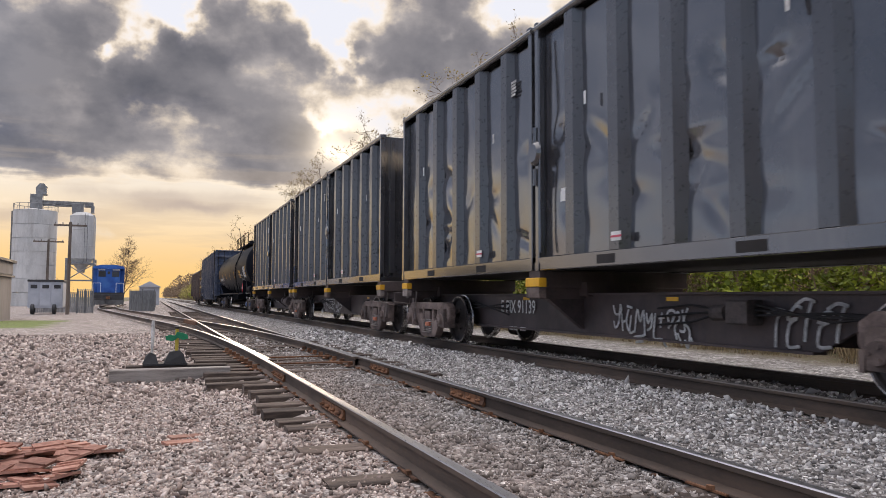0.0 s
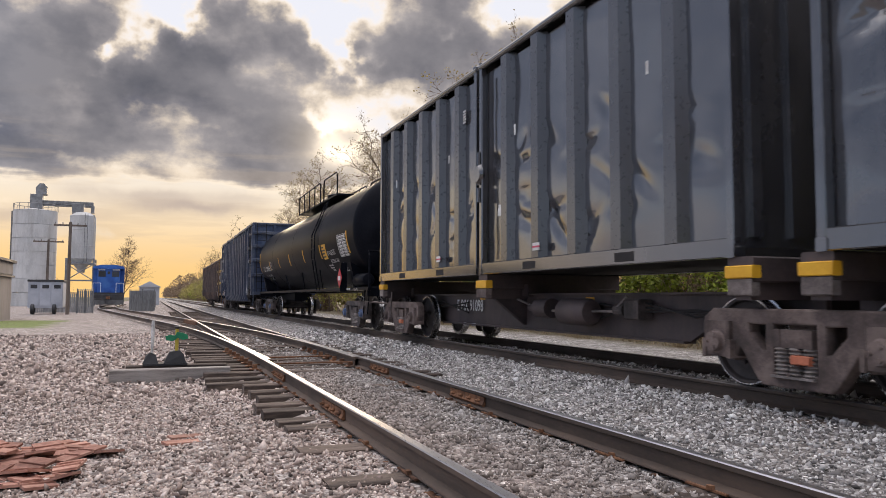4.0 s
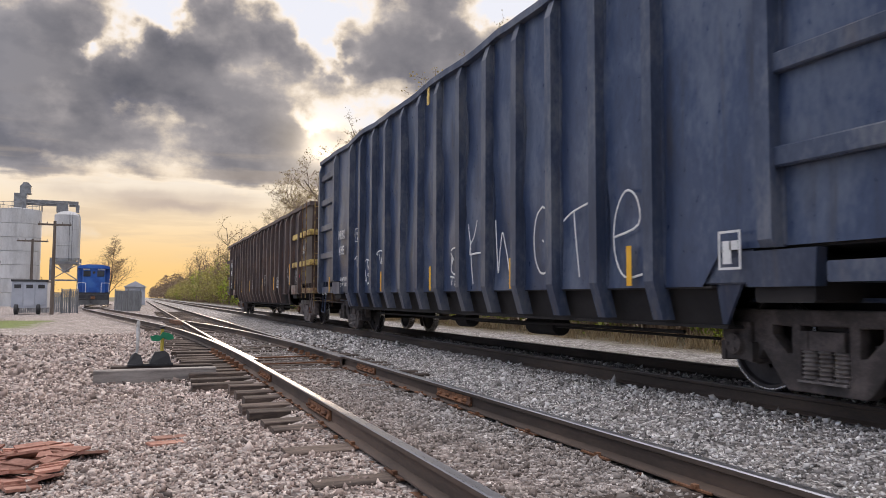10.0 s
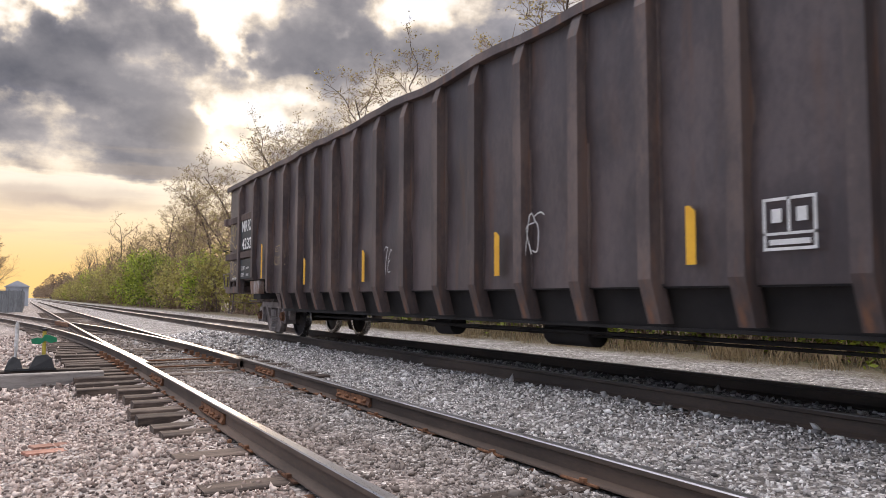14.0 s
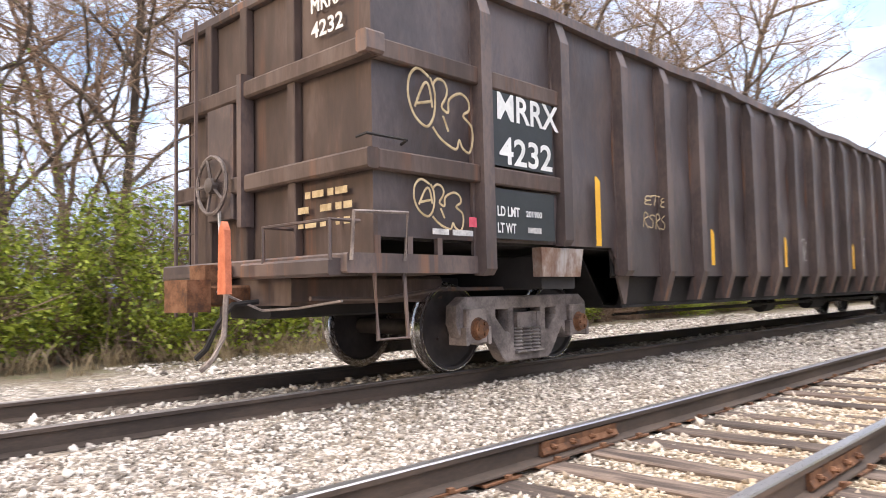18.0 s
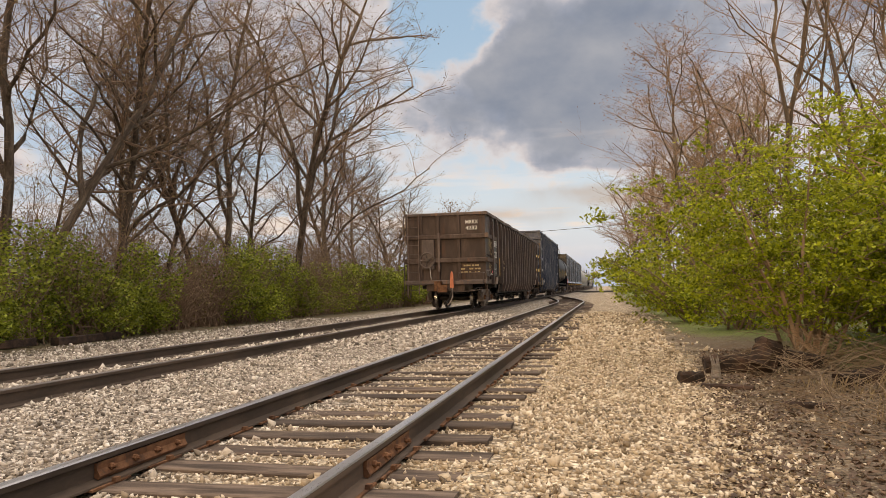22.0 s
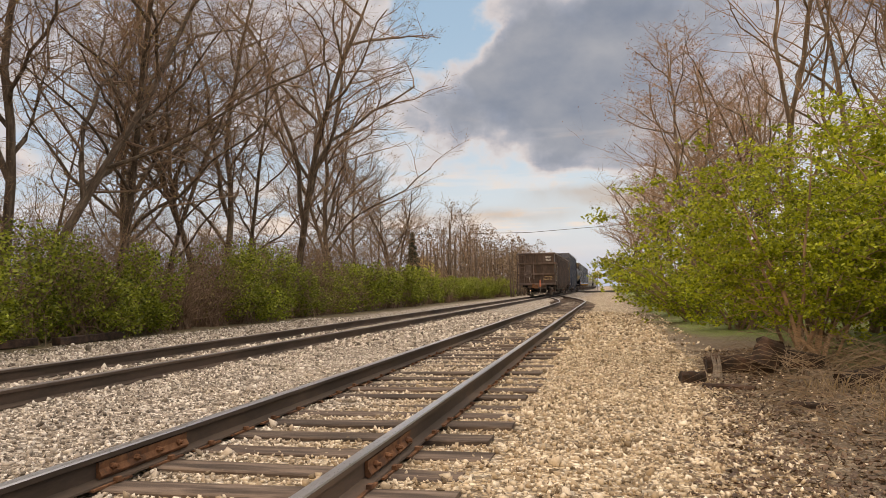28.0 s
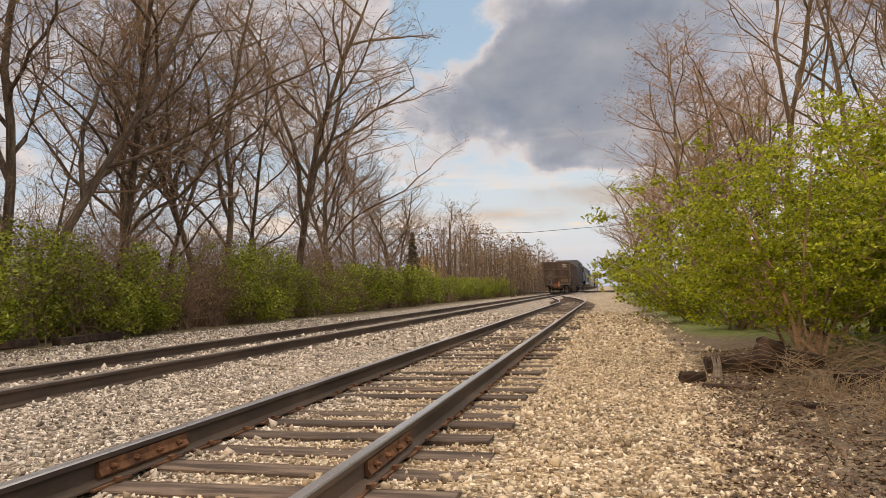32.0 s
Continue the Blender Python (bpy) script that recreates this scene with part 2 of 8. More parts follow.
M_RIBSTEEL = material("grey_container_rib_paint", [(0.032, 0.032, 0.036), (0.050, 0.050, 0.055)], 0.28, 0.0, 0.8, 14, (1, 1, 1), 0.0, 0.12, ((0.10, 0.09, 0.085), 0.25, 1.0), fine_amount=.15, spec=.7, coat=.4, patchy=.06)
M_BROWN_END = material("rust_brown_end_paint", [(0.048, 0.032, 0.027), (0.080, 0.054, 0.045), (0.130, 0.094, 0.080)], 0.75, 0.0, 1.3, 12, (1.3, 1.3, .35), 0.2, 0.05, ((0.19, 0.085, 0.045), 0.6, 1.1))
M_SPINE = material("dark_brown_car_paint", [(0.045, 0.034, 0.034), (0.075, 0.056, 0.055), (0.11, 0.08, 0.074)], 0.6, 0.0, 1.2, 24, (1, 1, 1), 0.2, 0.1, ((0.12, 0.085, 0.07), 0.4, 1.0))
M_TRUCK = material("dusty_cast_steel", [(0.10, 0.082, 0.076), (0.20, 0.165, 0.152), (0.33, 0.28, 0.255)], 0.8, 0.05, 3.0, 40, (1, 1, 1), 0.3, 0.25)
# darker copy: grease, with the shade under the cars painted in
M_TRUCK_DARK = material("greasy_shaded_cast_steel", [(0.035, 0.029, 0.027), (0.075, 0.061, 0.056), (0.15, 0.12, 0.11)], 0.75, 0.05, 3.0, 40, (1, 1, 1), 0.3, 0.25)
M_TRUCK_RED = material("rusty_cast_steel", [(0.06, 0.045, 0.04), (0.125, 0.092, 0.082), (0.21, 0.16, 0.14)], 0.8, 0.05, 3.0, 40, (1, 1, 1), 0.3, 0.25)
M_WHEEL = material("wheel_steel", [(0.035, 0.03, 0.03), (0.075, 0.062, 0.058)], 0.65, 0.3, 4.0, 40, bump=0.15)
M_TREAD = material("wheel_tread", [(0.45, 0.44, 0.44), (0.62, 0.61, 0.61)], 0.25, 1.0, 2.0, 40, bump=0.05)
M_TANK = material("black_tank_paint", [(0.006, 0.007, 0.010), (0.009, 0.010, 0.014), (0.014, 0.015, 0.020)], 0.36, 0.0, 0.7, 18, (1, 1, 1), 0.03, 0.05, ((0.016, 0.017, 0.02), 0.35, .8), spec=.035, patchy=.1)
M_TANK_GREY = material("pale_grey_tank_paint", [(0.36, 0.38, 0.39), (0.50, 0.51, 0.51)], 0.5, 0.0, 0.7, 18, (1, 1, 1), 0.06, 0.1, ((0.14, 0.11, 0.09), 0.6, .8))
M_BLUE = material("faded_dark_blue_paint", [(0.021, 0.034, 0.074), (0.040, 0.062, 0.122), (0.105, 0.13, 0.185)], 0.34, 0.0, 1.1, 14, (1, 1, .5), 0.22, 0.06, ((0.045, 0.042, 0.045), 0.75, 1.2), bump_dist=.03)
M_BROWN = material("weathered_brown_paint", [(0.050, 0.038, 0.039), (0.078, 0.060, 0.060), (0.125, 0.095, 0.092)], 0.46, 0.0, 1.1, 16, (1, 1, .5), 0.22, 0.06, ((0.14, 0.07, 0.04), 0.5, 1.2), bump_dist=.03)
M_BROWN_RIB = material("brown_rib_rust", [(0.058, 0.044, 0.043), (0.090, 0.068, 0.065), (0.155, 0.112, 0.098)], 0.55, 0.0, 1.3, 20, (1, 1, .5), 0.2, 0.12, ((0.26, 0.115, 0.055), 0.75, 1.5))
# the palest tone paints in light caught on the rib edges
M_BLUE_RIB = material("blue_rib_paint_with_highlights", [(0.026, 0.039, 0.075), (0.058, 0.076, 0.122), (0.15, 0.162, 0.19)], 0.40, 0.0, 1.3, 20, (1, 1, .5), 0.2, 0.1, ((0.14, 0.12, 0.11), 0.5, 1.5))
M_BOLSTER = material("rust_bitten_white_plate", [(0.17, 0.085, 0.05), (0.26, 0.19, 0.155), (0.40, 0.36, 0.335)], 0.8, 0.0, 4.0, 24, (1, 1, .6), 0.3, 0.1, ((0.12, 0.05, 0.03), 0.8, 2.0))
# near-black: grime, with the shade of undersides and recesses painted in
M_UNDER = material("grimy_shaded_underframe", [(0.014, 0.012, 0.012), (0.03, 0.026, 0.025)], 0.85, 0.0, 2.0, 30, bump=0.2)
M_PANEL = material("dark_lettering_panel", [(0.022, 0.027, 0.030), (0.036, 0.042, 0.046)], 0.55, 0.0, 1.5, 30, bump=0.1)
M_YELLOW = material("yellow_reflector", [(0.72, 0.36, 0.02), (0.85, 0.47, 0.03)], 0.5, 0, 4, 40, bump=0.05, spread=0.1)
M_OLDYELLOW = material("flaking_yellow_paint", [(0.20, 0.09, 0.04), (0.62, 0.45, 0.13), (0.72, 0.55, 0.20)], 0.7, 0, 3.5, 24, bump=0.2)
M_WHITE = material("white_lettering", [(0.62, 0.62, 0.60), (0.80, 0.80, 0.78)], 0.6, 0, 6, 40, bump=0.0, spread=0)
M_CHALK = material("chalk_spray_paint", [(0.34, 0.33, 0.32), (0.70, 0.69, 0.67)], 0.8, 0, 9, 60, bump=0.0, spread=0.1)
M_TANSPRAY = material("tan_spray_paint", [(0.34, 0.25, 0.13), (0.55, 0.44, 0.27)], 0.8, 0, 9, 60, bump=0.0, spread=0.1)
M_PINK = material("pink_sticker", [(0.55, 0.06, 0.10), (0.68, 0.12, 0.16)], 0.6, 0, 9, 60, bump=0.0)
M_ORANGE = material("orange_marker", [(0.42, 0.12, 0.06), (0.60, 0.20, 0.11)], 0.5, 0, 9, 60, bump=0.05)
M_BLUECAP = material("blue_bearing_cap", [(0.05, 0.09, 0.19), (0.14, 0.19, 0.32)], 0.6, 0, 9, 60, bump=0.1)
M_PLACARD = material("red_placard", [(0.50, 0.02, 0.04), (0.62, 0.04, 0.06)], 0.5, 0, 9, 60, bump=0.0)

# ---- mesh helpers ----


class Mesh:
    """Collects faces of one part."""

    def __init__(self):
        self.v, self.f = [], []

    def add(self, verts, faces):
        n = len(self.v)
        self.v.extend(verts)
        self.f.extend([tuple(i + n for i in f) for f in faces])
        return self

    def box(self, x0, x1, y0, y1, z0, z1, c=0.0):
        """A box, with its long edges cut by c."""
        if x1 < x0:
            x0, x1 = x1, x0
        if c <= 0:
            return self.add([(x, y, z) for z in (z0, z1) for y in (y0, y1) for x in (x0, x1)],
                            [(0, 2, 3, 1), (4, 5, 7, 6), (0, 1, 5, 4), (2, 6, 7, 3), (0, 4, 6, 2), (1, 3, 7, 5)])
        sx, sy, sz = x1 - x0, y1 - y0, z1 - z0
        if sy >= sx and sy >= sz:
            ring = [(x0 + c, z0), (x1 - c, z0), (x1, z0 + c), (x1, z1 - c), (x1 - c, z1), (x0 + c, z1), (x0, z1 - c), (x0, z0 + c)]
            return self.prism([(a, y0, b) for a, b in ring], (0, sy, 0))
        if sz >= sx:
            ring = [(x0 + c, y0), (x1 - c, y0), (x1, y0 + c), (x1, y1 - c), (x1 - c, y1), (x0 + c, y1), (x0, y1 - c), (x0, y0 + c)]
            return self.prism([(a, b, z0) for a, b in ring], (0, 0, sz))
        ring = [(y0 + c, z0), (y1 - c, z0), (y1, z0 + c), (y1, z1 - c), (y1 - c, z1), (y0 + c, z1), (y0, z1 - c), (y0, z0 + c)]
        return self.prism([(x0, a, b) for a, b in ring], (sx, 0, 0))

    def prism(self, ring, along):
        n = len(ring)
        top = [(x + along[0], y + along[1], z + along[2]) for x, y, z in ring]
        return self.add(ring + top, [tuple(range(n))[::-1], tuple(range(n, 2 * n))] + [(i, (i + 1) % n, n + (i + 1) % n, n + i) for i in range(n)])

    def tube(self, points, r, n=6, r_end=None, caps=True):
        """A round bar along a line of points; r_end tapers it."""
        pts = [Vector(p) for p in points]
        rings = []
        for i, p in enumerate(pts):
            t = (pts[min(i + 1, len(pts) - 1)] - pts[max(i - 1, 0)]).normalized()
            side = t.cross((0, 0, 1)) if abs(t.z) < 0.9 else t.cross((0, 1, 0))
            side.normalize()
            other = t.cross(side)
            q = r if r_end is None else r + (r_end - r) * i / (len(pts) - 1)
            rings.append([tuple(p + side * (q * math.cos(k * math.tau / n)) + other * (q * math.sin(k * math.tau / n))) for k in range(n)])
        faces = []
        for i in range(len(rings) - 1):
            faces += [(i * n + k, i * n + (k + 1) % n, (i + 1) * n + (k + 1) % n, (i + 1) * n + k) for k in range(n)]
        if caps:
            faces += [tuple(range(n))[::-1], tuple(range((len(rings) - 1) * n, len(rings) * n))]
        return self.add([v for ring in rings for v in ring], faces)

    def lathe(self, profile, axis="x", at=(0, 0, 0), n=32, close=False):
        """Turns a profile of (along, radius) round an axis."""
        verts, faces = [], []
        for a, r in profile:
            for k in range(n):
                c, s = r * math.cos(k * math.tau / n), r * math.sin(k * math.tau / n)
                p = (a, c, s) if axis == "x" else (c, a, s) if axis == "y" else (c, s, a)
                verts.append((p[0] + at[0], p[1] + at[1], p[2] + at[2]))
        m = len(profile)
        for i in range(m if close else m - 1):
            j = (i + 1) % m
            faces += [(i * n + k, i * n + (k + 1) % n, j * n + (k + 1) % n, j * n + k) for k in range(n)]
        return self.add(verts, faces)

    def data(self, mat, smooth=False, fix=True):
        me = bpy.data.meshes.new("mesh")
        me.from_pydata(self.v, [], self.f)
        if fix:
            bm = bmesh.new()
            bm.from_mesh(me)
            bmesh.ops.recalc_face_normals(bm, faces=bm.faces)
            bm.to_mesh(me)
            bm.free()
        me.materials.append(mat)
        if smooth:
            me.shade_smooth()
            me.set_sharp_from_angle(angle=radians(38))
        return me


def part(name, mesh, mat, parent=None, label="", at=None, smooth=False, fix=True):
    """One mesh object under a thing or a part."""
    me = mesh.data(mat, smooth, fix) if isinstance(mesh, Mesh) else mesh
    ob = new(name, me)
    ob.parent = parent
    if at is not None:
        ob.matrix_basis = at if isinstance(at, Matrix) else Matrix.Translation(at)
    if label:
        tagged(ob, label)
    return ob


def thing(name, m, label, category, group="", kind=""):
    ob = new(name)
    ob.empty_display_size = 0.2
    ob.matrix_basis = m if isinstance(m, Matrix) else Matrix.Translation(m)
    return tagged(ob, label, category, group, kind)


def lone(name, mesh, mat, label="", category="", group="", kind="", at=None, smooth=False, fix=True):
    return tagged(part(name, mesh, mat, None, "", at, smooth, fix), label, category, group, kind)


def from_curve(curve, mat):
    ob = new("shape", curve)
    bpy.context.view_layer.update()
    me = bpy.data.meshes.new_from_object(ob.evaluated_get(bpy.context.evaluated_depsgraph_get()))
    bpy.data.objects.remove(ob)
    bpy.data.curves.remove(curve)
    me.materials.clear()
    me.materials.append(mat)
    return me


def plate(outlines, thick, mat, edge=0.012):
    """A flat casting from an outline and its holes, in x and y; the thickness lies along z."""
    cu = bpy.data.curves.new("plate", "CURVE")
    cu.dimensions, cu.fill_mode, cu.extrude, cu.bevel_depth, cu.bevel_resolution = "2D", "BOTH", thick / 2 - edge, edge, 1
    for ring in outlines:
        sp = cu.splines.new("POLY")
        sp.points.add(len(ring) - 1)
        for p, (a, b) in zip(sp.points, ring):
            p.co = (a, b, 0, 1)
        sp.use_cyclic_u = True
    return from_curve(cu, mat)


def letters(words, size, mat, width=None, bold=0.0, align="LEFT"):
    """Words as a flat mesh in x and y, squeezed to a width."""
    cu = bpy.data.curves.new("letters", "FONT")
    cu.body, cu.size, cu.offset, cu.align_x, cu.fill_mode = words, size, bold, align, "FRONT"
    cu.resolution_u = 3
    cu.dimensions = "2D"
    me = from_curve(cu, mat)
    if width:
        xs = [v.co.x for v in me.vertices]
        k, lo = width / (max(xs) - min(xs)), min(xs)
        for v in me.vertices:
            v.co.x = (v.co.x - lo) * k
    return me


# a sheet that faces -x, with its own x running towards -y (the way the lettering on the train reads)
FACING = Matrix(((0, 0, -1, 0), (-1, 0, 0, 0), (0, 1, 0, 0), (0, 0, 0, 1)))


def on_side(x, y, z):
    return Matrix.Translation((x, y, z)) @ FACING


# ---- ground ----
R_NEAR, GAUGE, X_MAIN, Z_MAIN = 1.61, 1.505, 5.60, 0.07
C_NEAR, C_MAIN = R_NEAR + GAUGE / 2, X_MAIN + GAUGE / 2


def siding_shift(y):
    """How far the siding bends over to the main line, far behind."""
    u = min(max((-44 - y) / 40.0, 0), 1)
    return (C_MAIN - C_NEAR) * (u * u * (3 - 2 * u) * 0.6 + 0.4 * u)


def spur_shift(y):
    """How far the spur lies to the left of the siding past the switch."""
    if y < 11.4:
        return 0.0
    if y < 29:
        return 0.0036 * (y - 11.4) ** 2
    d = min(max(y - 58, 0), 28)
    return 0.0036 * 17.6 ** 2 + 0.1267 * (min(y, 58) - 29) + 0.1267 * d - 0.0022 * d * d


def height(x, y):
    """The ground's height."""
    def step(v, lo, hi):
        u = min(max((v - lo) / (hi - lo), 0), 1)
        return u * u * (3 - 2 * u)
    z = -0.265 + 0.065 * step(x, -0.6, 0.9)
    z += 0.10 * step(x, 4.0, 5.0)
    z -= 0.30 * step(x, 7.9, 10.2)
    if 3 < y < 26:
        z -= 0.075 * step(x, -.9, .3) * step(-x, -1.5, -1.35) * step(y, 6.2, 7.2) * step(-y, -24, -16)
        z += 0.04 * step(x, 1.65, 1.8) * step(-x, -3.05, -2.9) * step(y, 3, 4) * step(-y, -11.5, -10.5)
    if x < 1.0:
        z += 0.10 * step(-x, 1.2, 3.0) * step(-y, 2, 8)
    if abs(y) < 60 and abs(x) < 30:
        z += 0.030 * noise.noise((x * 0.9, y * 0.9, 3.0)) + 0.012 * noise.noise((x * 3.1, y * 3.1, 8.0))
    return z


def ground_material():
    m = bpy.data.materials.new("gravel_ground")
    m.use_nodes = True
    t = Nodes(m.node_tree)
    shader = m.node_tree.nodes["Principled BSDF"]
    p = t.node("ShaderNodeTexCoord").outputs["Object"]
    sep = t.node("ShaderNodeSeparateXYZ")
    t.put(sep.inputs[0], p)
    x, y = sep.outputs[0], sep.outputs[1]
    cell = t.node("ShaderNodeTexVoronoi")
    cell.inputs["Scale"].default_value = 24
    cell.inputs["Randomness"].default_value = 1
    t.put(cell.inputs["Vector"], p)
    pick = t.node("ShaderNodeSeparateColor")
    t.put(pick.inputs[0], cell.outputs["Color"])
    stones = t.ramp(pick.outputs[0], [(0.0, (0.10, 0.092, 0.088)), (0.3, (0.26, 0.24, 0.225)), (0.65, (0.44, 0.415, 0.395)), (1.0, (0.78, 0.75, 0.72))])
    tan = t.ramp(pick.outputs[0], [(0.0, (0.14, 0.10, 0.06)), (0.3, (0.37, 0.285, 0.185)), (0.65, (0.60, 0.49, 0.345)), (1.0, (0.84, 0.76, 0.63))])
    pinkish = t.ramp(pick.outputs[0], [(0.0, (0.19, 0.15, 0.135)), (0.3, (0.36, 0.295, 0.265)), (0.65, (0.47, 0.40, 0.36)), (1.0, (0.64, 0.59, 0.55))])
    big = t.noise(p, 0.35, 5.0, 0.6)
    wob = t.math("MULTIPLY_ADD", t.math("SUBTRACT", big, 0.5), 3.0, x)
    shoulder = t.smooth(wob, 1.4, 3.2, 1.0, 0.0)
    behind = t.smooth(t.math("MULTIPLY_ADD", t.math("SUBTRACT", big, 0.5), 4.0, y), -3.0, 3.0, 1.0, 0.0)
    col = t.mix(t.math("MULTIPLY", t.smooth(wob, 1.4, 3.8, 1.0, 0.35), behind), stones, tan)
    col = t.mix(t.math("MULTIPLY", shoulder, t.math("SUBTRACT", 1.0, behind)), col, pinkish)
    mottle = t.math("ADD", t.noise(p, 7.0, 6.0, 0.75), t.math("MULTIPLY", t.noise(p, 2.2, 4.0, 0.6), 0.6))
    col = t.vec("SCALE", col, scale=t.smooth(mottle, 0.62, 0.98, 0.50, 1.38))
    dust = t.smooth(t.noise(p, 1.6, 5.0, 0.6), 0.42, 0.66)
    col = t.mix(t.math("MULTIPLY", dust, 0.35), col, t.mix(behind, (0.30, 0.26, 0.225), (0.42, 0.33, 0.22)))
    # bare earth by the bushes behind, mown grass past them and past the spur
    earth_line = t.math("MULTIPLY_ADD", t.math("SUBTRACT", t.noise(p, 0.9, 6.0, 0.65), 0.5), 2.4, x)
    earth = t.math("MULTIPLY", t.smooth(earth_line, -1.35, -0.5, 1.0, 0.0), t.smooth(y, -5.0, -1.0, 1.0, 0.0))
    soil = t.mix(t.noise(p, 30, 5, 0.7), (0.065, 0.045, 0.032), (0.20, 0.15, 0.105))
    col = t.mix(t.math("MULTIPLY", earth, 0.85), col, soil)
    green = t.mix(t.noise(p, 9, 5, 0.7), (0.11, 0.165, 0.035), (0.25, 0.31, 0.08))
    lawn = t.math("MULTIPLY", t.smooth(t.math("ADD", earth_line, t.smooth(y, -20.0, -13.0, -1.5, 0.0)), -3.4, -2.4, 1.0, 0.0), t.smooth(y, -9.0, -7.0, 1.0, 0.0))
    spur = t.math("MULTIPLY", t.smooth(earth_line, -4.6, -3.4, 1.0, 0.0), t.smooth(t.math("ABSOLUTE", t.math("SUBTRACT", y, 37.0)), 4.0, 6.0, 1.0, 0.0))
    col = t.mix(t.math("MAXIMUM", lawn, spur), col, green)
    # dry earth and weeds past the main line, then fields
    verge = t.smooth(earth_line, 12.2, 14.0)
    weeds = t.ramp(t.noise(p, 3.0, 6, 0.7), [(0.3, (0.12, 0.085, 0.055)), (0.5, (0.19, 0.15, 0.09)), (0.7, (0.10, 0.12, 0.035))])
    col = t.mix(verge, col, weeds)
    far = t.smooth(t.vec("LENGTH", p), 90.0, 260.0)
    fields = t.mix(t.noise(p, 0.02, 4, 0.6), (0.10, 0.105, 0.05), (0.19, 0.16, 0.10))
    col = t.mix(t.math("MULTIPLY", far, t.smooth(t.math("ABSOLUTE", t.math("SUBTRACT", x, 4.0)), 9.0, 12.0)), col, fields)
    # darker between the stones: dirt, with the shade of the gaps painted in
    gap = t.node("ShaderNodeTexVoronoi")
    gap.feature = "DISTANCE_TO_EDGE"
    gap.inputs["Scale"].default_value = 24
    t.put(gap.inputs["Vector"], p)
    col = t.mix(t.smooth(gap.outputs["Distance"], 0.0, 0.16, 0.6, 0.0), col, (0.05, 0.042, 0.036))
    t.put(shader.inputs["Base Color"], col)
    shader.inputs["Roughness"].default_value = 0.9
    b = t.node("ShaderNodeBump")
    b.inputs["Strength"].default_value = 0.9
    b.inputs["Distance"].default_value = 0.03
    t.put(b.inputs["Height"], t.math("SUBTRACT", 1.0, cell.outputs["Distance"]))
    t.put(shader.inputs["Normal"], b.outputs[0])
    return m


def ground():
    xs = sorted(set([-1500, -700, -300, -150, -80, -50, -30, -20, 20, 30, 50, 80, 150, 300, 700, 1500] + [round(-14 + 0.25 * i, 3) for i in range(137)]))
    ys = sorted(set([-1500, -800, -400, -250, 250, 400, 800, 1500] + [-200 + 10 * i for i in range(41)] + [round(-30 + 0.25 * i, 3) for i in range(241)]))
    m = Mesh()
    m.v = [(x, y, height(x, y)) for y in ys for x in xs]
    n = len(xs)
    m.f = [(j * n + i, j * n + i + 1, (j + 1) * n + i + 1, (j + 1) * n + i) for j in range(len(ys) - 1) for i in range(n - 1)]
    return lone("ground", m, ground_material(), "grey and tan crushed stone ground beside the railway tracks", "ground", kind="structure", smooth=True, fix=False)


# ---- railway ----
HEAD = [(-0.036, -0.008), (-0.03, 0.0), (0.03, 0.0), (0.036, -0.008)]
WEB = [(0.036, -0.009), (0.035, -0.036), (0.010, -0.046), (0.008, -0.135), (0.068, -0.157), (0.07, -0.168),
       (-0.07, -0.168), (-0.068, -0.157), (-0.008, -0.135), (-0.010, -0.046), (-0.035, -0.036), (-0.036, -0.009)]


def rail(name, line, top_z, parent, polished=True, label=""):
    """One rail along a line of (x, y)."""
    def sweep(profile):
        m = Mesh()
        for i, (x, y) in enumerate(line):
            a, b = line[max(i - 1, 0)], line[min(i + 1, len(line) - 1)]
            d = Vector((b[0] - a[0], b[1] - a[1])).normalized()
            for u, z in profile:
                m.v.append((x + d.y * u, y - d.x * u, top_z + z))
        k = len(profile)
        for i in range(len(line) - 1):
            m.f += [(i * k + j, i * k + (j + 1) % k, (i + 1) * k + (j + 1) % k, (i + 1) * k + j) for j in range(k)]
        m.f += [tuple(range(k)), tuple(range((len(line) - 1) * k, len(line) * k))]
        return m
    side = part(name, sweep(WEB), M_RAIL_SIDE, parent, label)
    part("running_surface", sweep(HEAD), M_RAIL_TOP if polished else M_RAIL_DULL, side)
    return side


def steps(y0, y1, d):
    n = max(int(abs(y1 - y0) / d), 1)
    return [y0 + (y1 - y0) * i / n for i in range(n + 1)]


def tie_mesh(length, seed):
    rnd = random.Random(seed)
    m = Mesh()
    w, h = 0.115, 0.17
    c = 0.012
    ring = [(-w + c, -h), (w - c, -h), (w, -c), (w - c, -c * .3), (w * .4, rnd.uniform(-.006, .003)), (-w * .3, rnd.uniform(-.008, .002)), (-w + c, -c * .3), (-w, -c)]
    m.prism([(-length / 2, a, b) for a, b in ring], (length, 0, 0))
    return m.data(M_TIE)


TIES = [tie_mesh(2.6, i) for i in range(5)]
LONG_TIES = [tie_mesh(3.3, 10 + i) for i in range(3)]


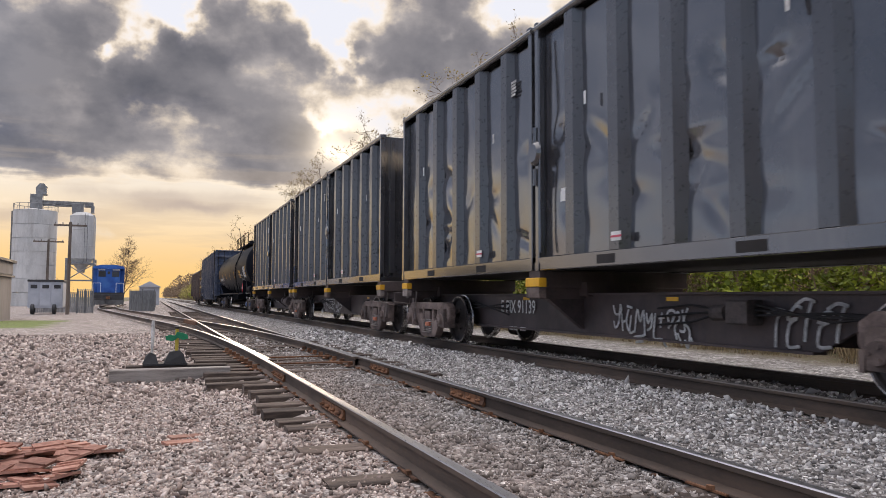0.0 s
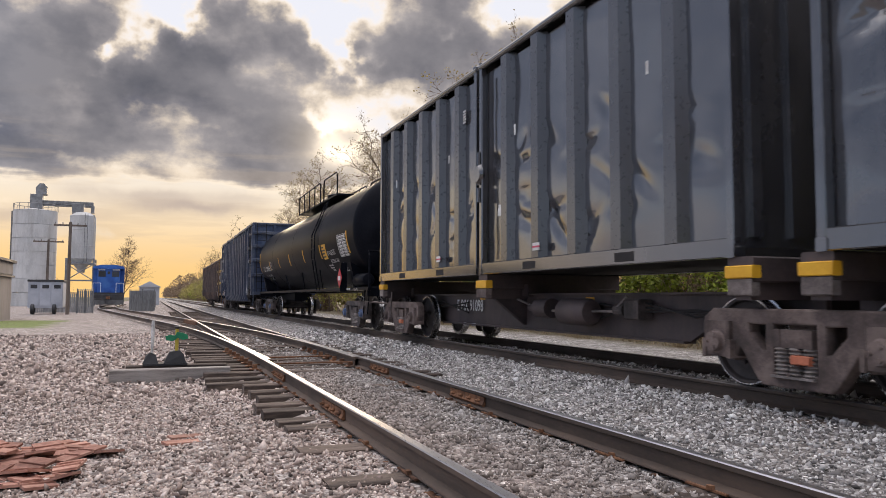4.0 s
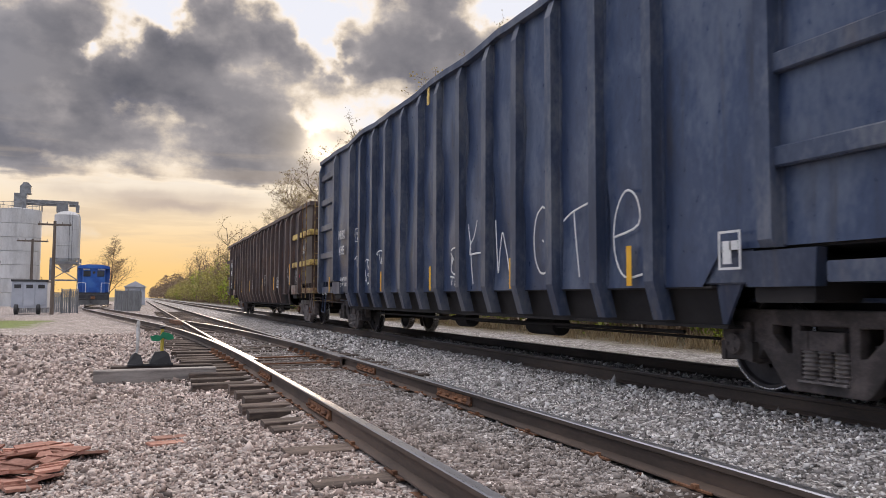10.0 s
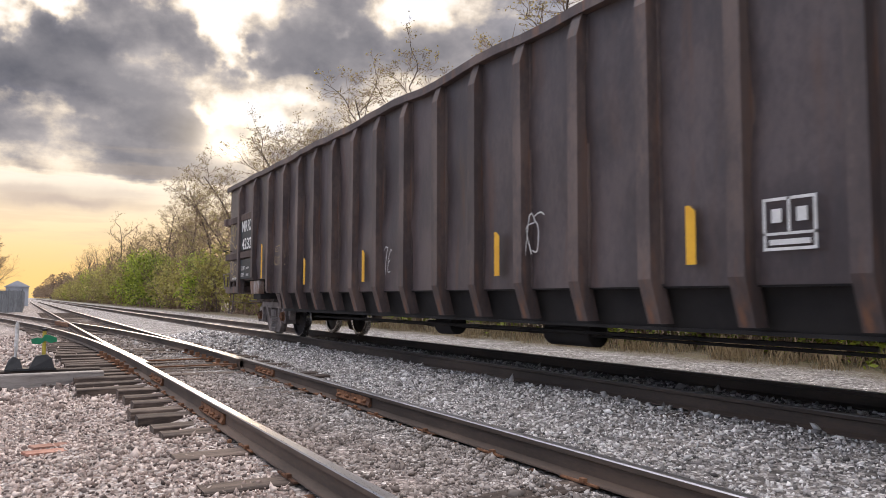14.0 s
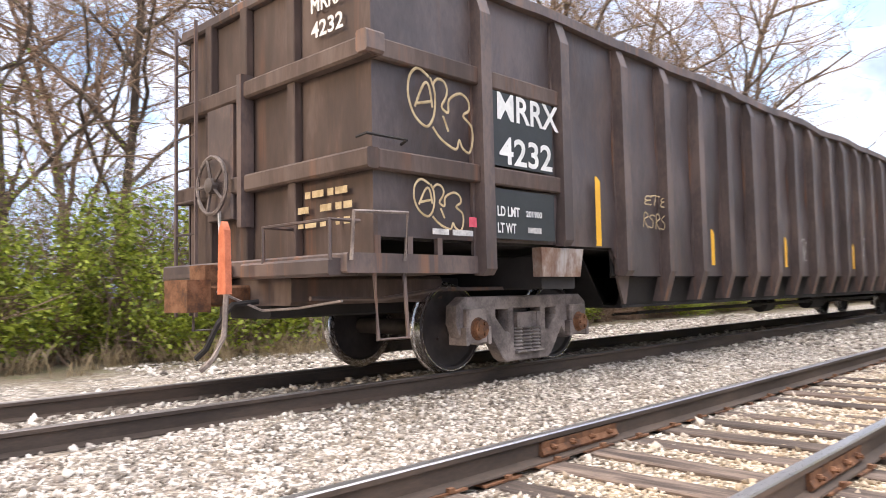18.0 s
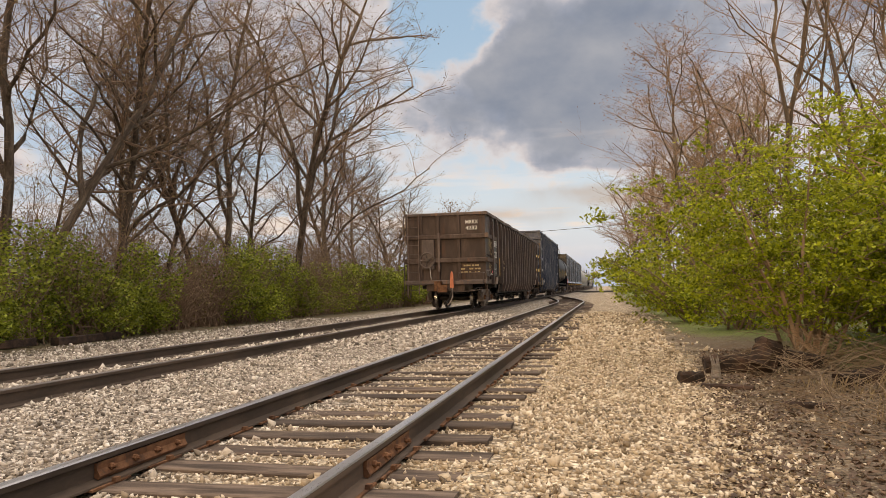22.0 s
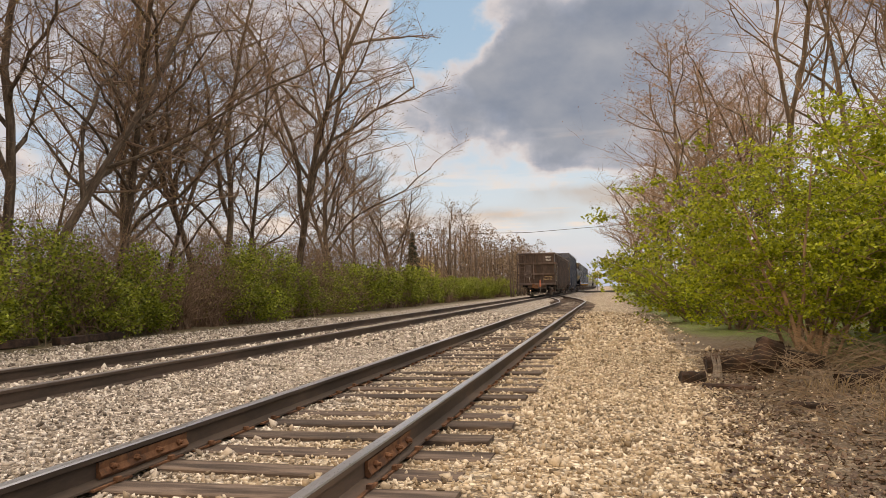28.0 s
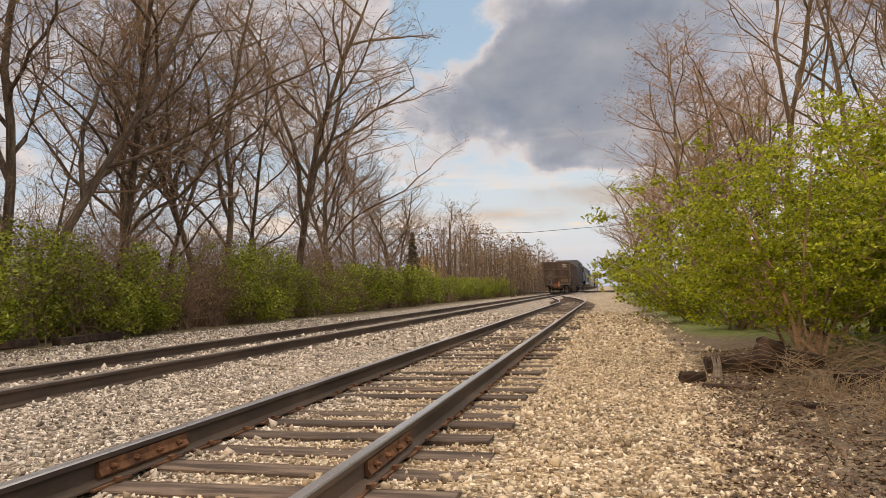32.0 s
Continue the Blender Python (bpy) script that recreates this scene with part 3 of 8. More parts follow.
def joint_bar(x, y, side, parent, top_z=0.0):
    """A bolted splice on one face of a rail."""
    s = side
    m = Mesh().prism([(x + s * 0.012, y - .44, top_z - .13), (x + s * 0.035, y - .44, top_z - .14), (x + s * 0.05, y - .44, top_z - .12), (x + s * 0.03, y - .44, top_z - .085), (x + s * .034, y - .44, top_z - .045), (x + s * 0.012, y - .44, top_z - .05)], (0, .88, 0))
    bar = part("joint_bar", m, M_RUST, parent, "rusty bolted joint bar")
    for k in range(4):
        b = Mesh().lathe([(0, .0), (0, .021), (.02, .021), (.028, .012), (.045, .012), (.045, 0)], "x", (0, 0, 0), 6)
        part("bolt", b, M_RUST, bar, at=Matrix.Translation((x + s * .03, y - .33 + .22 * k, top_z - .088)) @ Matrix.Diagonal((s, 1, 1, 1)))


PLATE = Mesh().box(-.09, .09, -.17, .17, 0, .012).box(-.10, -.07, -.06, -.02, .01, .035).box(.07, .10, .02, .06, .01, .035)


def siding():
    t = thing("siding_track", (0, 0, 0), "old siding track with brown rails on weathered timber ties", "railway track", kind="structure")
    ys = steps(-84, -44, 2) + steps(-42, 11.4, 4) + steps(14, 180, 6)
    rail("rail", [(R_NEAR + GAUGE + siding_shift(y), y) for y in ys], 0, t)
    left = steps(-84, -44, 2) + steps(-42, 11.4, 4)
    rail("rail", [(R_NEAR + siding_shift(y), y) for y in left], 0, t)
    # switch: the left rail runs on into the spur, points lie inside
    ys2 = steps(11.4, 29, 1.2) + steps(33, 112, 4)
    rail("stock_rail", [(R_NEAR - spur_shift(y), y) for y in ys2], 0, t)
    rail("closure_rail", [(R_NEAR + 0.074 * max(0, 1 - (y - 11.6) / 4), y) for y in steps(11.6, 180, 5)], -0.002, t)
    rail("closure_rail", [(R_NEAR + GAUGE - spur_shift(y) - 0.074 * max(0, 1 - (y - 11.6) / 3.2), y) for y in steps(11.6, 29, 1.2) + steps(33, 112, 4)], -0.002, t)
    rnd = random.Random(4)
    plate_me = PLATE.data(M_RUST)
    y = -84.0
    n = 0
    extra = []
    while y < 60:
        in_switch = 10.2 < y < 32
        pitch = 0.50 if y < 8 else 0.56
        x = C_NEAR + siding_shift(y) + rnd.uniform(-.06, .06) - (0.5 * spur_shift(y) if in_switch else 0)
        top = -0.172 + rnd.uniform(-.012, .004) - (0.02 if y < 3 and rnd.random() < .25 else 0)
        if 1.5 < y < 6.4 and n % 2:
            top -= 0.04
        me = rnd.choice(LONG_TIES if in_switch else TIES)
        at = pose(x, y, top, 0, rnd.uniform(-.5, .5), rnd.uniform(-1.6, 1.6))
        if -48 < y < 45 and n < 290:
            tie = part("tie", me, M_TIE, t, at=at)
            n += 1
            if -14 < y < 14:
                for k in (0, 1):
                    part("tie_plate", plate_me, M_RUST, tie, at=pose(R_NEAR + GAUGE * k - x, 0, .001, 0, 0, 0))
        else:
            extra.append(at)
        y += pitch
    far = Mesh()
    for at in extra:
        far.add([tuple(at @ Vector((sx * 1.3, sy * .11, z))) for z in (-.17, 0) for sy in (-1, 1) for sx in (-1, 1)], [(4, 5, 7, 6), (0, 1, 5, 4), (2, 6, 7, 3), (0, 4, 6, 2), (1, 3, 7, 5)])
    tagged(part("ties_far_off", far, M_TIE, t), kind="stuff")
    for x, yy, s in ((R_NEAR, -5.12, -1), (R_NEAR + GAUGE, -4.88, -1), (R_NEAR, 6.84, -1), (R_NEAR + GAUGE, 7.17, -1), (R_NEAR + GAUGE, 10.4, -1), (R_NEAR, 10.0, -1)):
        joint_bar(x, yy, s, t)
    # sliding plates, rods and braces of the switch
    for i in range(8):
        yy = 11.7 + i * 0.56
        for x in (R_NEAR - spur_shift(yy), R_NEAR + GAUGE):
            part("slide_plate", Mesh().box(x - .2, x + .2, yy - .09, yy + .09, -.172, -.155).box(x - .16, x - .09, yy - .03, yy + .03, -.16, -.09), M_RUST, t)
    for yy in (12.0, 13.3):
        part("switch_rod", Mesh().box(R_NEAR - .05, R_NEAR + GAUGE + .05, yy - .03, yy + .03, -.13, -.11), M_RUST, t)
    part("frog", Mesh().prism([(R_NEAR - .04, 30.2, -.16), (R_NEAR + .04, 30.2, -.16), (R_NEAR + .1, 33.4, -.16), (R_NEAR - .38, 33.4, -.16)], (0, 0, .14)), M_RUST, t)
    return t


def main_line():
    t = thing("main_track", (0, 0, 0), "main line track with brown steel rails in grey ballast", "railway track", kind="structure")
    ys = steps(-400, -60, 20) + steps(-50, 60, 10) + steps(80, 500, 20)
    for k in (0, 1):
        rail("rail", [(X_MAIN + GAUGE * k, y) for y in ys], Z_MAIN, t, False)
    rnd = random.Random(8)
    y = -60.0
    while y < 70:
        part("tie", rnd.choice(TIES), M_TIE, t, at=pose(C_MAIN + rnd.uniform(-.05, .05), y, Z_MAIN - .178 + rnd.uniform(-.01, .006), 0, 0, rnd.uniform(-1, 1)))
        y += 0.54
    return t

# ---- train ----
SPEED = 6.05
MOVERS, SPINNERS = [], []


def on_train(ob, s, z=Z_MAIN):
    """Notes a thing that rides with the train, at s metres behind its reference point."""
    MOVERS.append((ob, s, z))
    return ob


FRAME_RING = [(-1.0, .76), (1.0, .76), (1.12, .68), (1.13, .52), (1.04, .34), (.74, .30), (.64, .44), (.42, .14), (.36, .10),
              (-.36, .10), (-.42, .14), (-.64, .44), (-.74, .30), (-1.04, .34), (-1.13, .52), (-1.12, .68)]
FRAME_HOLES = [[(-.55, .66), (-.31, .65), (-.31, .38), (-.38, .38), (-.55, .55)], [(.55, .66), (.31, .65), (.31, .38), (.38, .38), (.55, .55)],
               [(-.25, .66), (.25, .66), (.25, .20), (-.25, .20)]]
SIDE_FRAME = plate([FRAME_RING] + FRAME_HOLES, 0.15, M_TRUCK, 0.02)
SIDE_FRAME.shade_smooth()
SIDE_FRAME.set_sharp_from_angle(angle=radians(30))
COIL = Mesh().lathe([(.19 + .018 * k, .075 if k % 2 else .052) for k in range(15)], "z", (0, 0, 0), 12)
COIL.box(-.08, .08, -.08, .08, .17, .19)
M_COIL = material("worn_spring_steel", [(0.16, 0.14, 0.13), (0.34, 0.30, 0.28)], 0.6, 0.2, 6, 40, bump=.1)
COIL = COIL.data(M_COIL, True, False)
CAP = Mesh().lathe([(-.03, .0), (-.03, .095), (.02, .10), (.035, .125), (.17, .13), (.2, .14), (.26, .14)], "x", (0, 0, 0), 20)
for k in range(3):
    CAP.lathe([(-.02, 0), (-.02, .02), (.01, .02)], "x", (-.03, .06 * math.cos(2.1 * k), .06 * math.sin(2.1 * k)), 6)
ADAPTER = Mesh().box(-.11, .11, -.15, .15, -.14, .20, .02).box(-.12, .12, -.19, -.14, -.16, .02, .01).box(-.12, .12, .14, .19, -.16, .02, .01).data(M_TRUCK)
CAPS = {}


def cap_mesh(mat):
    if mat.name not in CAPS:
        CAPS[mat.name] = CAP.data(mat, True)
    return CAPS[mat.name]


WR = 0.457
WHEEL = [(-.81, .0), (-.81, .10), (-.79, .12), (-.765, .17), (-.735, .30), (-.76, .385), (-.80, .40), (-.805, WR - .022), (-.79, WR - .004)]
TREAD = [(-.79, WR - .004), (-.70, WR), (-.695, WR + .02), (-.675, WR + .026), (-.665, WR + .01), (-.665, .40)]
WHEEL_BACK = [(-.665, .40), (-.70, .38), (-.69, .2), (-.66, .12), (-.66, .09)]
WHEELSET = Mesh()
TREADS = Mesh()
for k in (1, -1):
    WHEELSET.lathe([(k * a, r) for a, r in WHEEL], "x", (0, 0, 0), 40)
    WHEELSET.lathe([(k * a, r) for a, r in WHEEL_BACK], "x", (0, 0, 0), 40)
    TREADS.lathe([(k * a, r) for a, r in TREAD], "x", (0, 0, 0), 40)
    TREADS.lathe([(k * -.806, WR - .028), (k * -.8065, WR - .016)], "x", (0, 0, 0), 40)
    for j in range(3):
        WHEELSET.lathe([(k * .812, .0), (k * .812, .018), (k * .78, .018)], "x", (0, .22 * math.cos(j * 2.09), .22 * math.sin(j * 2.09)), 8)
WHEELSET.lathe([(-1.0, .0), (-1.0, .075), (-.66, .09), (.66, .09), (1.0, .075), (1.0, 0)], "x", (0, 0, 0), 14)
PLAIN_FACES = len(WHEELSET.f)
WHEELSET.add(TREADS.v, TREADS.f)
WHEELSET = WHEELSET.data(M_WHEEL, True)
WHEELSET.materials.append(M_TREAD)
for face in WHEELSET.polygons[PLAIN_FACES:]:
    face.material_index = 1
BOLSTER = Mesh().box(-1.12, 1.12, -.2, .2, .44, .60, .02).box(-.9, .9, -.24, .24, .40, .66, .03).box(-.35, .35, -.3, .3, .6, .76).box(-.9, .9, -.36, -.30, .34, .50).box(-.9, .9, .30, .36, .34, .50)
for k in (-1, 1):
    BOLSTER.box(k * 1.06, k * 1.13, -.21, -.14, .44, .60).box(k * 1.06, k * 1.13, .14, .21, .44, .60)
BOLSTER = BOLSTER.data(M_TRUCK)


TRUCK_MESHES = {}


def truck_mesh(me, mat):
    """The same casting in another tone of grease, rust or painted shade."""
    if (me.name, mat.name) not in TRUCK_MESHES:
        c = me.copy()
        c.materials[0] = mat
        TRUCK_MESHES[me.name, mat.name] = c
    return TRUCK_MESHES[me.name, mat.name]


def truck(car, y, cap=M_TRUCK, block=None, mat=M_TRUCK):
    """A two-axle bogie under a car."""
    t = part("truck", truck_mesh(BOLSTER, mat), mat, car, "dusty cast steel freight truck", at=(0, y, 0))
    for k in (-1, 1):
        part("side_frame", truck_mesh(SIDE_FRAME, mat), mat, t, at=Matrix.Translation((k * 1.03, 0, 0)) @ Matrix(((0, 0, 1, 0), (1, 0, 0, 0), (0, 1, 0, 0), (0, 0, 0, 1))))
        for j in (-1, 0, 1):
            part("spring", COIL, M_COIL, t, at=(k * 1.07, j * .155, 0))
        for j in (-1, 1):
            part("bearing_adapter", truck_mesh(ADAPTER, mat), mat, t, at=(k * 1.06, j * .889, WR))
            part("bearing_cap", cap_mesh(cap), cap, t, "blue bearing cap" if cap is M_BLUECAP else "", at=Matrix.Translation((k * 1.20, j * .889, WR)) @ Matrix.Diagonal((1 if k < 0 else -1, 1, 1, 1)))
    for j in (-1, 1):
        ws = part("wheelset", WHEELSET, M_WHEEL, t, "steel wheels with bright worn treads")
        ws.matrix_basis = Matrix.Translation((0, j * .889, WR))
        SPINNERS.append((ws, j * .889))
    if block:
        part("reflector_block", Mesh().box(-1.16, -1.08, -.2, .0, .3, .38, .01), block, t, "orange painted block")
    return t


def coupler(car, y, way):
    m = Mesh().box(-.09, .09, min(y, y + way * .5), max(y, y + way * .5), .76, .93, .02)
    yy = y + way * .62
    m.prism([(-.16, yy - .14, .70), (.12, yy - .14, .70), (.19, yy, .70), (.14, yy + .14, .70), (-.05, yy + .12, .70), (-.2, yy + .10, .70)], (0, 0, .28))
    c = part("coupler", m, M_RUST, car, "rusty knuckle coupler")
    part("air_hose", Mesh().tube([(-.3, y + way * .1, .78), (-.3, y + way * .35, .76), (-.28, y + way * .48, .6), (-.2, y + way * .55, .38), (-.12, y + way * .6, .3)], .026, 6), M_UNDER, c)
    part("cut_lever", Mesh().tube([(-1.45, y + way * .05, .78), (-.9, y + way * .1, .72), (-.4, y + way * .12, .70), (-.12, y + way * .4, .88)], .012, 5), M_TRUCK, c)
    return c


def ladder(car, mat, x, y, z0, z1, side, label="", width=.42, rungs=None):
    """A ladder on a side (side 'x': rungs run along y) or an end (side 'y')."""
    m = Mesh()
    for k in (-1, 1):
        p = (x, y + k * width / 2) if side == "x" else (x + k * width / 2, y)
        m.box(p[0] - .015, p[0] + .015, p[1] - .015, p[1] + .015, z0, z1)
    lad = part("ladder", m, mat, car, label)
    n = rungs or int((z1 - z0) / .36)
    rung = Mesh().tube([(0, -width / 2, 0), (0, width / 2, 0)] if side == "x" else [(-width / 2, 0, 0), (width / 2, 0, 0)], .013, 5).data(mat)
    for i in range(n):
        part("rung", rung, mat, lad, at=(x, y, z0 + (i + .5) * (z1 - z0) / n))
    return lad


def scribble(name, strokes, mat, parent, at, r=.014, label="", wrap=None):
    """Sprayed lines on a sheet, a few millimetres thick."""
    m = Mesh()
    for line in strokes:
        pts = [Vector((a, b, 0)) for a, b in line]
        smooth = []
        for i in range(len(pts) - 1):
            p0, p1, p2, p3 = pts[max(i - 1, 0)], pts[i], pts[i + 1], pts[min(i + 2, len(pts) - 1)]
            for k in range(4):
                u = k / 4
                smooth.append(0.5 * ((2 * p1) + (p2 - p0) * u + (2 * p0 - 5 * p1 + 4 * p2 - p3) * u * u + (3 * p1 - p0 - 3 * p2 + p3) * u ** 3))
        smooth.append(pts[-1])
        m.tube(smooth, r, 4)
    m.v = [(a, b, c * .25) for a, b, c in m.v]
    return part(name, m, mat, parent, label, at=at)


def loops(seed, n, w, h):
    """A hasty sprayed tag: leaning, angular strokes that run into one another."""
    rnd = random.Random(seed * 7 + 1)
    out = []
    x = 0.0
    for i in range(n):
        k = w / n
        lean = .18 * h
        top, mid, low = h * rnd.uniform(.82, 1.08), h * rnd.uniform(.4, .6), h * rnd.uniform(-.08, .12)
        kind = (seed + i * 2) % 4
        if kind == 0:
            out.append([(x - k * .25, top * .86), (x + k * .4, top), (x + k * 1.05, top * .94)])
            out.append([(x + k * .45 + lean, top), (x + k * .42, mid), (x + k * .3, low)])
        elif kind == 1:
            out.append([(x + k * .2, low), (x + k * .15 + lean, top), (x + k * .75 + lean, top * .8), (x + k * .35, mid), (x + k * .95, low * .5)])
        elif kind == 2:
            out.append([(x + k * .9 + lean * .7, top * .9), (x + k * .3 + lean, top * .95), (x + k * .2, mid), (x + k * .85, mid * 1.05), (x + k * .3, mid * .8), (x + k * .15, low), (x + k * .95, low * .8)])
        else:
            out.append([(x + k * .85 + lean, top * .92), (x + k * .4 + lean, top), (x + k * .25, mid * 1.3), (x + k * .75, mid * .9), (x + k * .6, low), (x + k * .0, low * 1.4)])
        x += k
    return out


def bars(rows, mat, parent, at, name="small_print"):
    """Lines of print too small to read: rows of (x, y, width, height)."""
    for x, y, wd, h in rows:
        last = part(name, Mesh().box(x, x + wd, y, y + h, -.001, .003), mat, parent, at=at)
    return last


def ring_box(w, h, t=.022):
    return [(0, 0, w, t), (0, h - t, w, t), (0, t, t, h - 2 * t), (w - t, t, t, h - 2 * t)]


# sprayed tags: where each begins along the train, its foot, and its strokes
TAG_R = (27.11, 0.30, [[(0.37, 0.01), (0.47, 0.23), (0.41, 0.38), (0.47, 0.50), (0.65, 0.40), (0.80, 0.51), (1.00, 0.49), (1.07, 0.39), (0.96, 0.29), (0.83, 0.23), (1.08, 0.03), (0.96, 0.01), (0.72, 0.16), (0.62, 0.00)], [(0.70, 0.34), (0.79, 0.38), (0.88, 0.35), (0.79, 0.30), (0.70, 0.30)], [(0.00, 0.17), (0.04, 0.01), (0.12, 0.14), (0.16, 0.01), (0.24, 0.22), (0.26, 0.02)]])
TAG_E = (26.03, 0.29, [[(0.00, 0.19), (0.08, 0.36), (0.02, 0.50), (0.46, 0.50), (0.45, 0.43), (0.22, 0.41), (0.21, 0.34), (0.35, 0.33), (0.33, 0.29), (0.20, 0.26), (0.21, 0.20), (0.45, 0.21), (0.45, 0.00)], [(0.46, 0.50), (0.95, 0.52), (0.96, 0.36), (0.61, 0.31), (0.80, 0.25), (0.79, 0.17), (0.46, 0.23)], [(0.52, 0.43), (0.81, 0.43), (0.52, 0.33)]])
TAG_A = (25.06, 0.30, [[(0.00, 0.01), (0.12, 0.30), (0.04, 0.37), (0.07, 0.56), (0.40, 0.54), (0.42, 0.38), (0.49, 0.02), (0.39, 0.00), (0.32, 0.10), (0.24, 0.09), (0.20, 0.00)], [(0.24, 0.22), (0.28, 0.34), (0.33, 0.22), (0.24, 0.22)], [(0.51, 0.12), (0.57, 0.28), (0.51, 0.42), (0.62, 0.37), (0.71, 0.30), (0.68, 0.49), (0.74, 0.51), (0.82, 0.36), (1.06, 0.30), (1.06, 0.25), (0.89, 0.21), (0.74, 0.02), (0.63, 0.11), (0.77, 0.21), (0.56, 0.13)]])
TAG_SCRAWL = (8.49, 0.28, [[(0.00, 0.50), (0.05, 0.38), (0.18, 0.41), (0.16, 0.51), (0.12, 0.27), (0.04, 0.20), (0.01, 0.29)], [(0.19, 0.39), (0.21, 0.16)], [(0.35, 0.45), (0.29, 0.30), (0.34, 0.17)], [(0.22, 0.28), (0.32, 0.31)], [(0.40, 0.37), (0.36, 0.15), (0.47, 0.17)], [(0.31, 0.49), (0.43, 0.47)], [(0.47, 0.15), (0.53, 0.45), (0.59, 0.29), (0.66, 0.44), (0.68, 0.12)], [(0.72, 0.41), (0.75, 0.28), (0.83, 0.40), (0.81, 0.24), (0.73, 0.19)], [(0.90, 0.41), (0.86, 0.11), (1.02, 0.09), (1.10, 0.00)], [(0.96, 0.35), (1.07, 0.36)], [(1.03, 0.42), (0.99, 0.23)], [(0.45, 0.09), (0.67, 0.12)], [(0.49, 0.03), (0.65, 0.05)]])
TAG_KNOT = (7.36, 0.29, [[(0.02, 0.30), (0.00, 0.40), (0.07, 0.44), (0.14, 0.41), (0.09, 0.31), (0.01, 0.22)], [(0.09, 0.33), (0.19, 0.42), (0.22, 0.34), (0.13, 0.24), (0.17, 0.09)], [(0.27, 0.45), (0.31, 0.21), (0.22, 0.20)], [(0.37, 0.47), (0.29, 0.31), (0.39, 0.21), (0.36, 0.00), (0.31, 0.10)], [(0.18, 0.17), (0.26, 0.03)], [(0.41, 0.13), (0.44, 0.07)]])
TAG_K = (70.96, 1.08, [[(0.00, 0.94), (0.06, 0.71), (0.08, 0.62), (0.13, 0.25), (0.18, 0.00)], [(0.33, 0.98), (0.22, 0.74), (0.08, 0.61), (0.06, 0.46)], [(0.06, 0.46), (0.30, 0.47), (0.53, 0.47)]])
TAG_W = (70.00, 1.23, [[(0.00, 0.76), (0.03, 0.40), (0.08, 0.00), (0.13, 0.27), (0.21, 0.56), (0.28, 0.43), (0.36, 0.23), (0.43, 0.02), (0.53, 0.30), (0.60, 0.58)]])
TAG_FACE = (71.67, 1.07, [[(0.06, 0.49), (0.04, 0.36), (0.05, 0.24), (0.18, 0.18), (0.30, 0.22), (0.34, 0.28)], [(0.03, 0.58), (0.12, 0.61), (0.24, 0.61), (0.32, 0.54), (0.31, 0.47), (0.23, 0.40)], [(0.02, 0.53), (0.15, 0.41)], [(0.09, 0.46), (0.09, 0.35)], [(0.31, 0.44), (0.31, 0.34)], [(0.00, 0.15), (0.16, 0.13)], [(0.07, 0.12), (0.05, 0.01)], [(0.21, 0.10), (0.19, 0.00), (0.30, 0.10), (0.31, 0.00), (0.19, 0.05)]])
TAG_T1 = (77.57, 1.52, [[(0.00, 0.25), (0.13, 0.30), (0.27, 0.33), (0.37, 0.30)], [(0.11, 0.29), (0.14, 0.25)], [(0.23, 0.30), (0.29, 0.05), (0.38, 0.13)], [(0.32, 0.26), (0.46, 0.21), (0.59, 0.17), (0.36, 0.12), (0.49, 0.05), (0.59, 0.00)]])
TAG_T2 = (76.66, 1.14, [[(0.00, 0.54), (0.13, 0.59), (0.36, 0.55), (0.45, 0.51)], [(0.19, 0.57), (0.26, 0.36), (0.31, 0.46)], [(0.36, 0.52), (0.32, 0.38), (0.42, 0.30)], [(0.60, 0.44), (0.39, 0.45), (0.60, 0.35), (0.62, 0.27), (0.48, 0.34)], [(0.08, 0.36), (0.04, 0.29), (0.12, 0.13), (0.25, 0.02)], [(0.24, 0.28), (0.12, 0.13), (0.05, 0.11)], [(0.36, 0.28), (0.28, 0.25), (0.35, 0.16), (0.31, 0.06), (0.27, 0.04)], [(0.43, 0.22), (0.41, 0.04), (0.52, 0.23)], [(0.62, 0.22), (0.51, 0.19), (0.61, 0.08), (0.62, 0.00), (0.52, 0.02)]])
TAG_T3 = (75.80, 1.54, [[(0.00, 0.27), (0.16, 0.32), (0.32, 0.33), (0.46, 0.30), (0.53, 0.26)], [(0.08, 0.28), (0.11, 0.24)], [(0.20, 0.32), (0.31, 0.06), (0.37, 0.18), (0.40, 0.04), (0.49, 0.20)], [(0.57, 0.24), (0.51, 0.05), (0.61, 0.00)]])
TAG_B1 = (86.04, 1.31, [[(0.06, 0.56), (0.00, 0.36), (0.19, 0.22), (0.45, 0.33)], [(0.21, 0.65), (0.09, 0.42), (0.39, 0.07), (0.33, 0.60)], [(0.50, 0.58), (0.70, 0.57)], [(0.19, 0.08), (0.27, 0.00)], [(0.62, 0.38), (0.45, 0.13)]])
TAG_B2 = (84.71, 1.36, [[(0.00, 0.41), (0.05, 0.29), (0.16, 0.41)], [(0.10, 0.29), (0.00, 0.12), (0.23, 0.36), (0.14, 0.05), (0.28, 0.19)], [(0.32, 0.36), (0.26, 0.24), (0.36, 0.12), (0.32, 0.01)], [(0.41, 0.37), (0.58, 0.37), (0.45, 0.23), (0.62, 0.05)], [(0.50, 0.31), (0.53, 0.00)]])
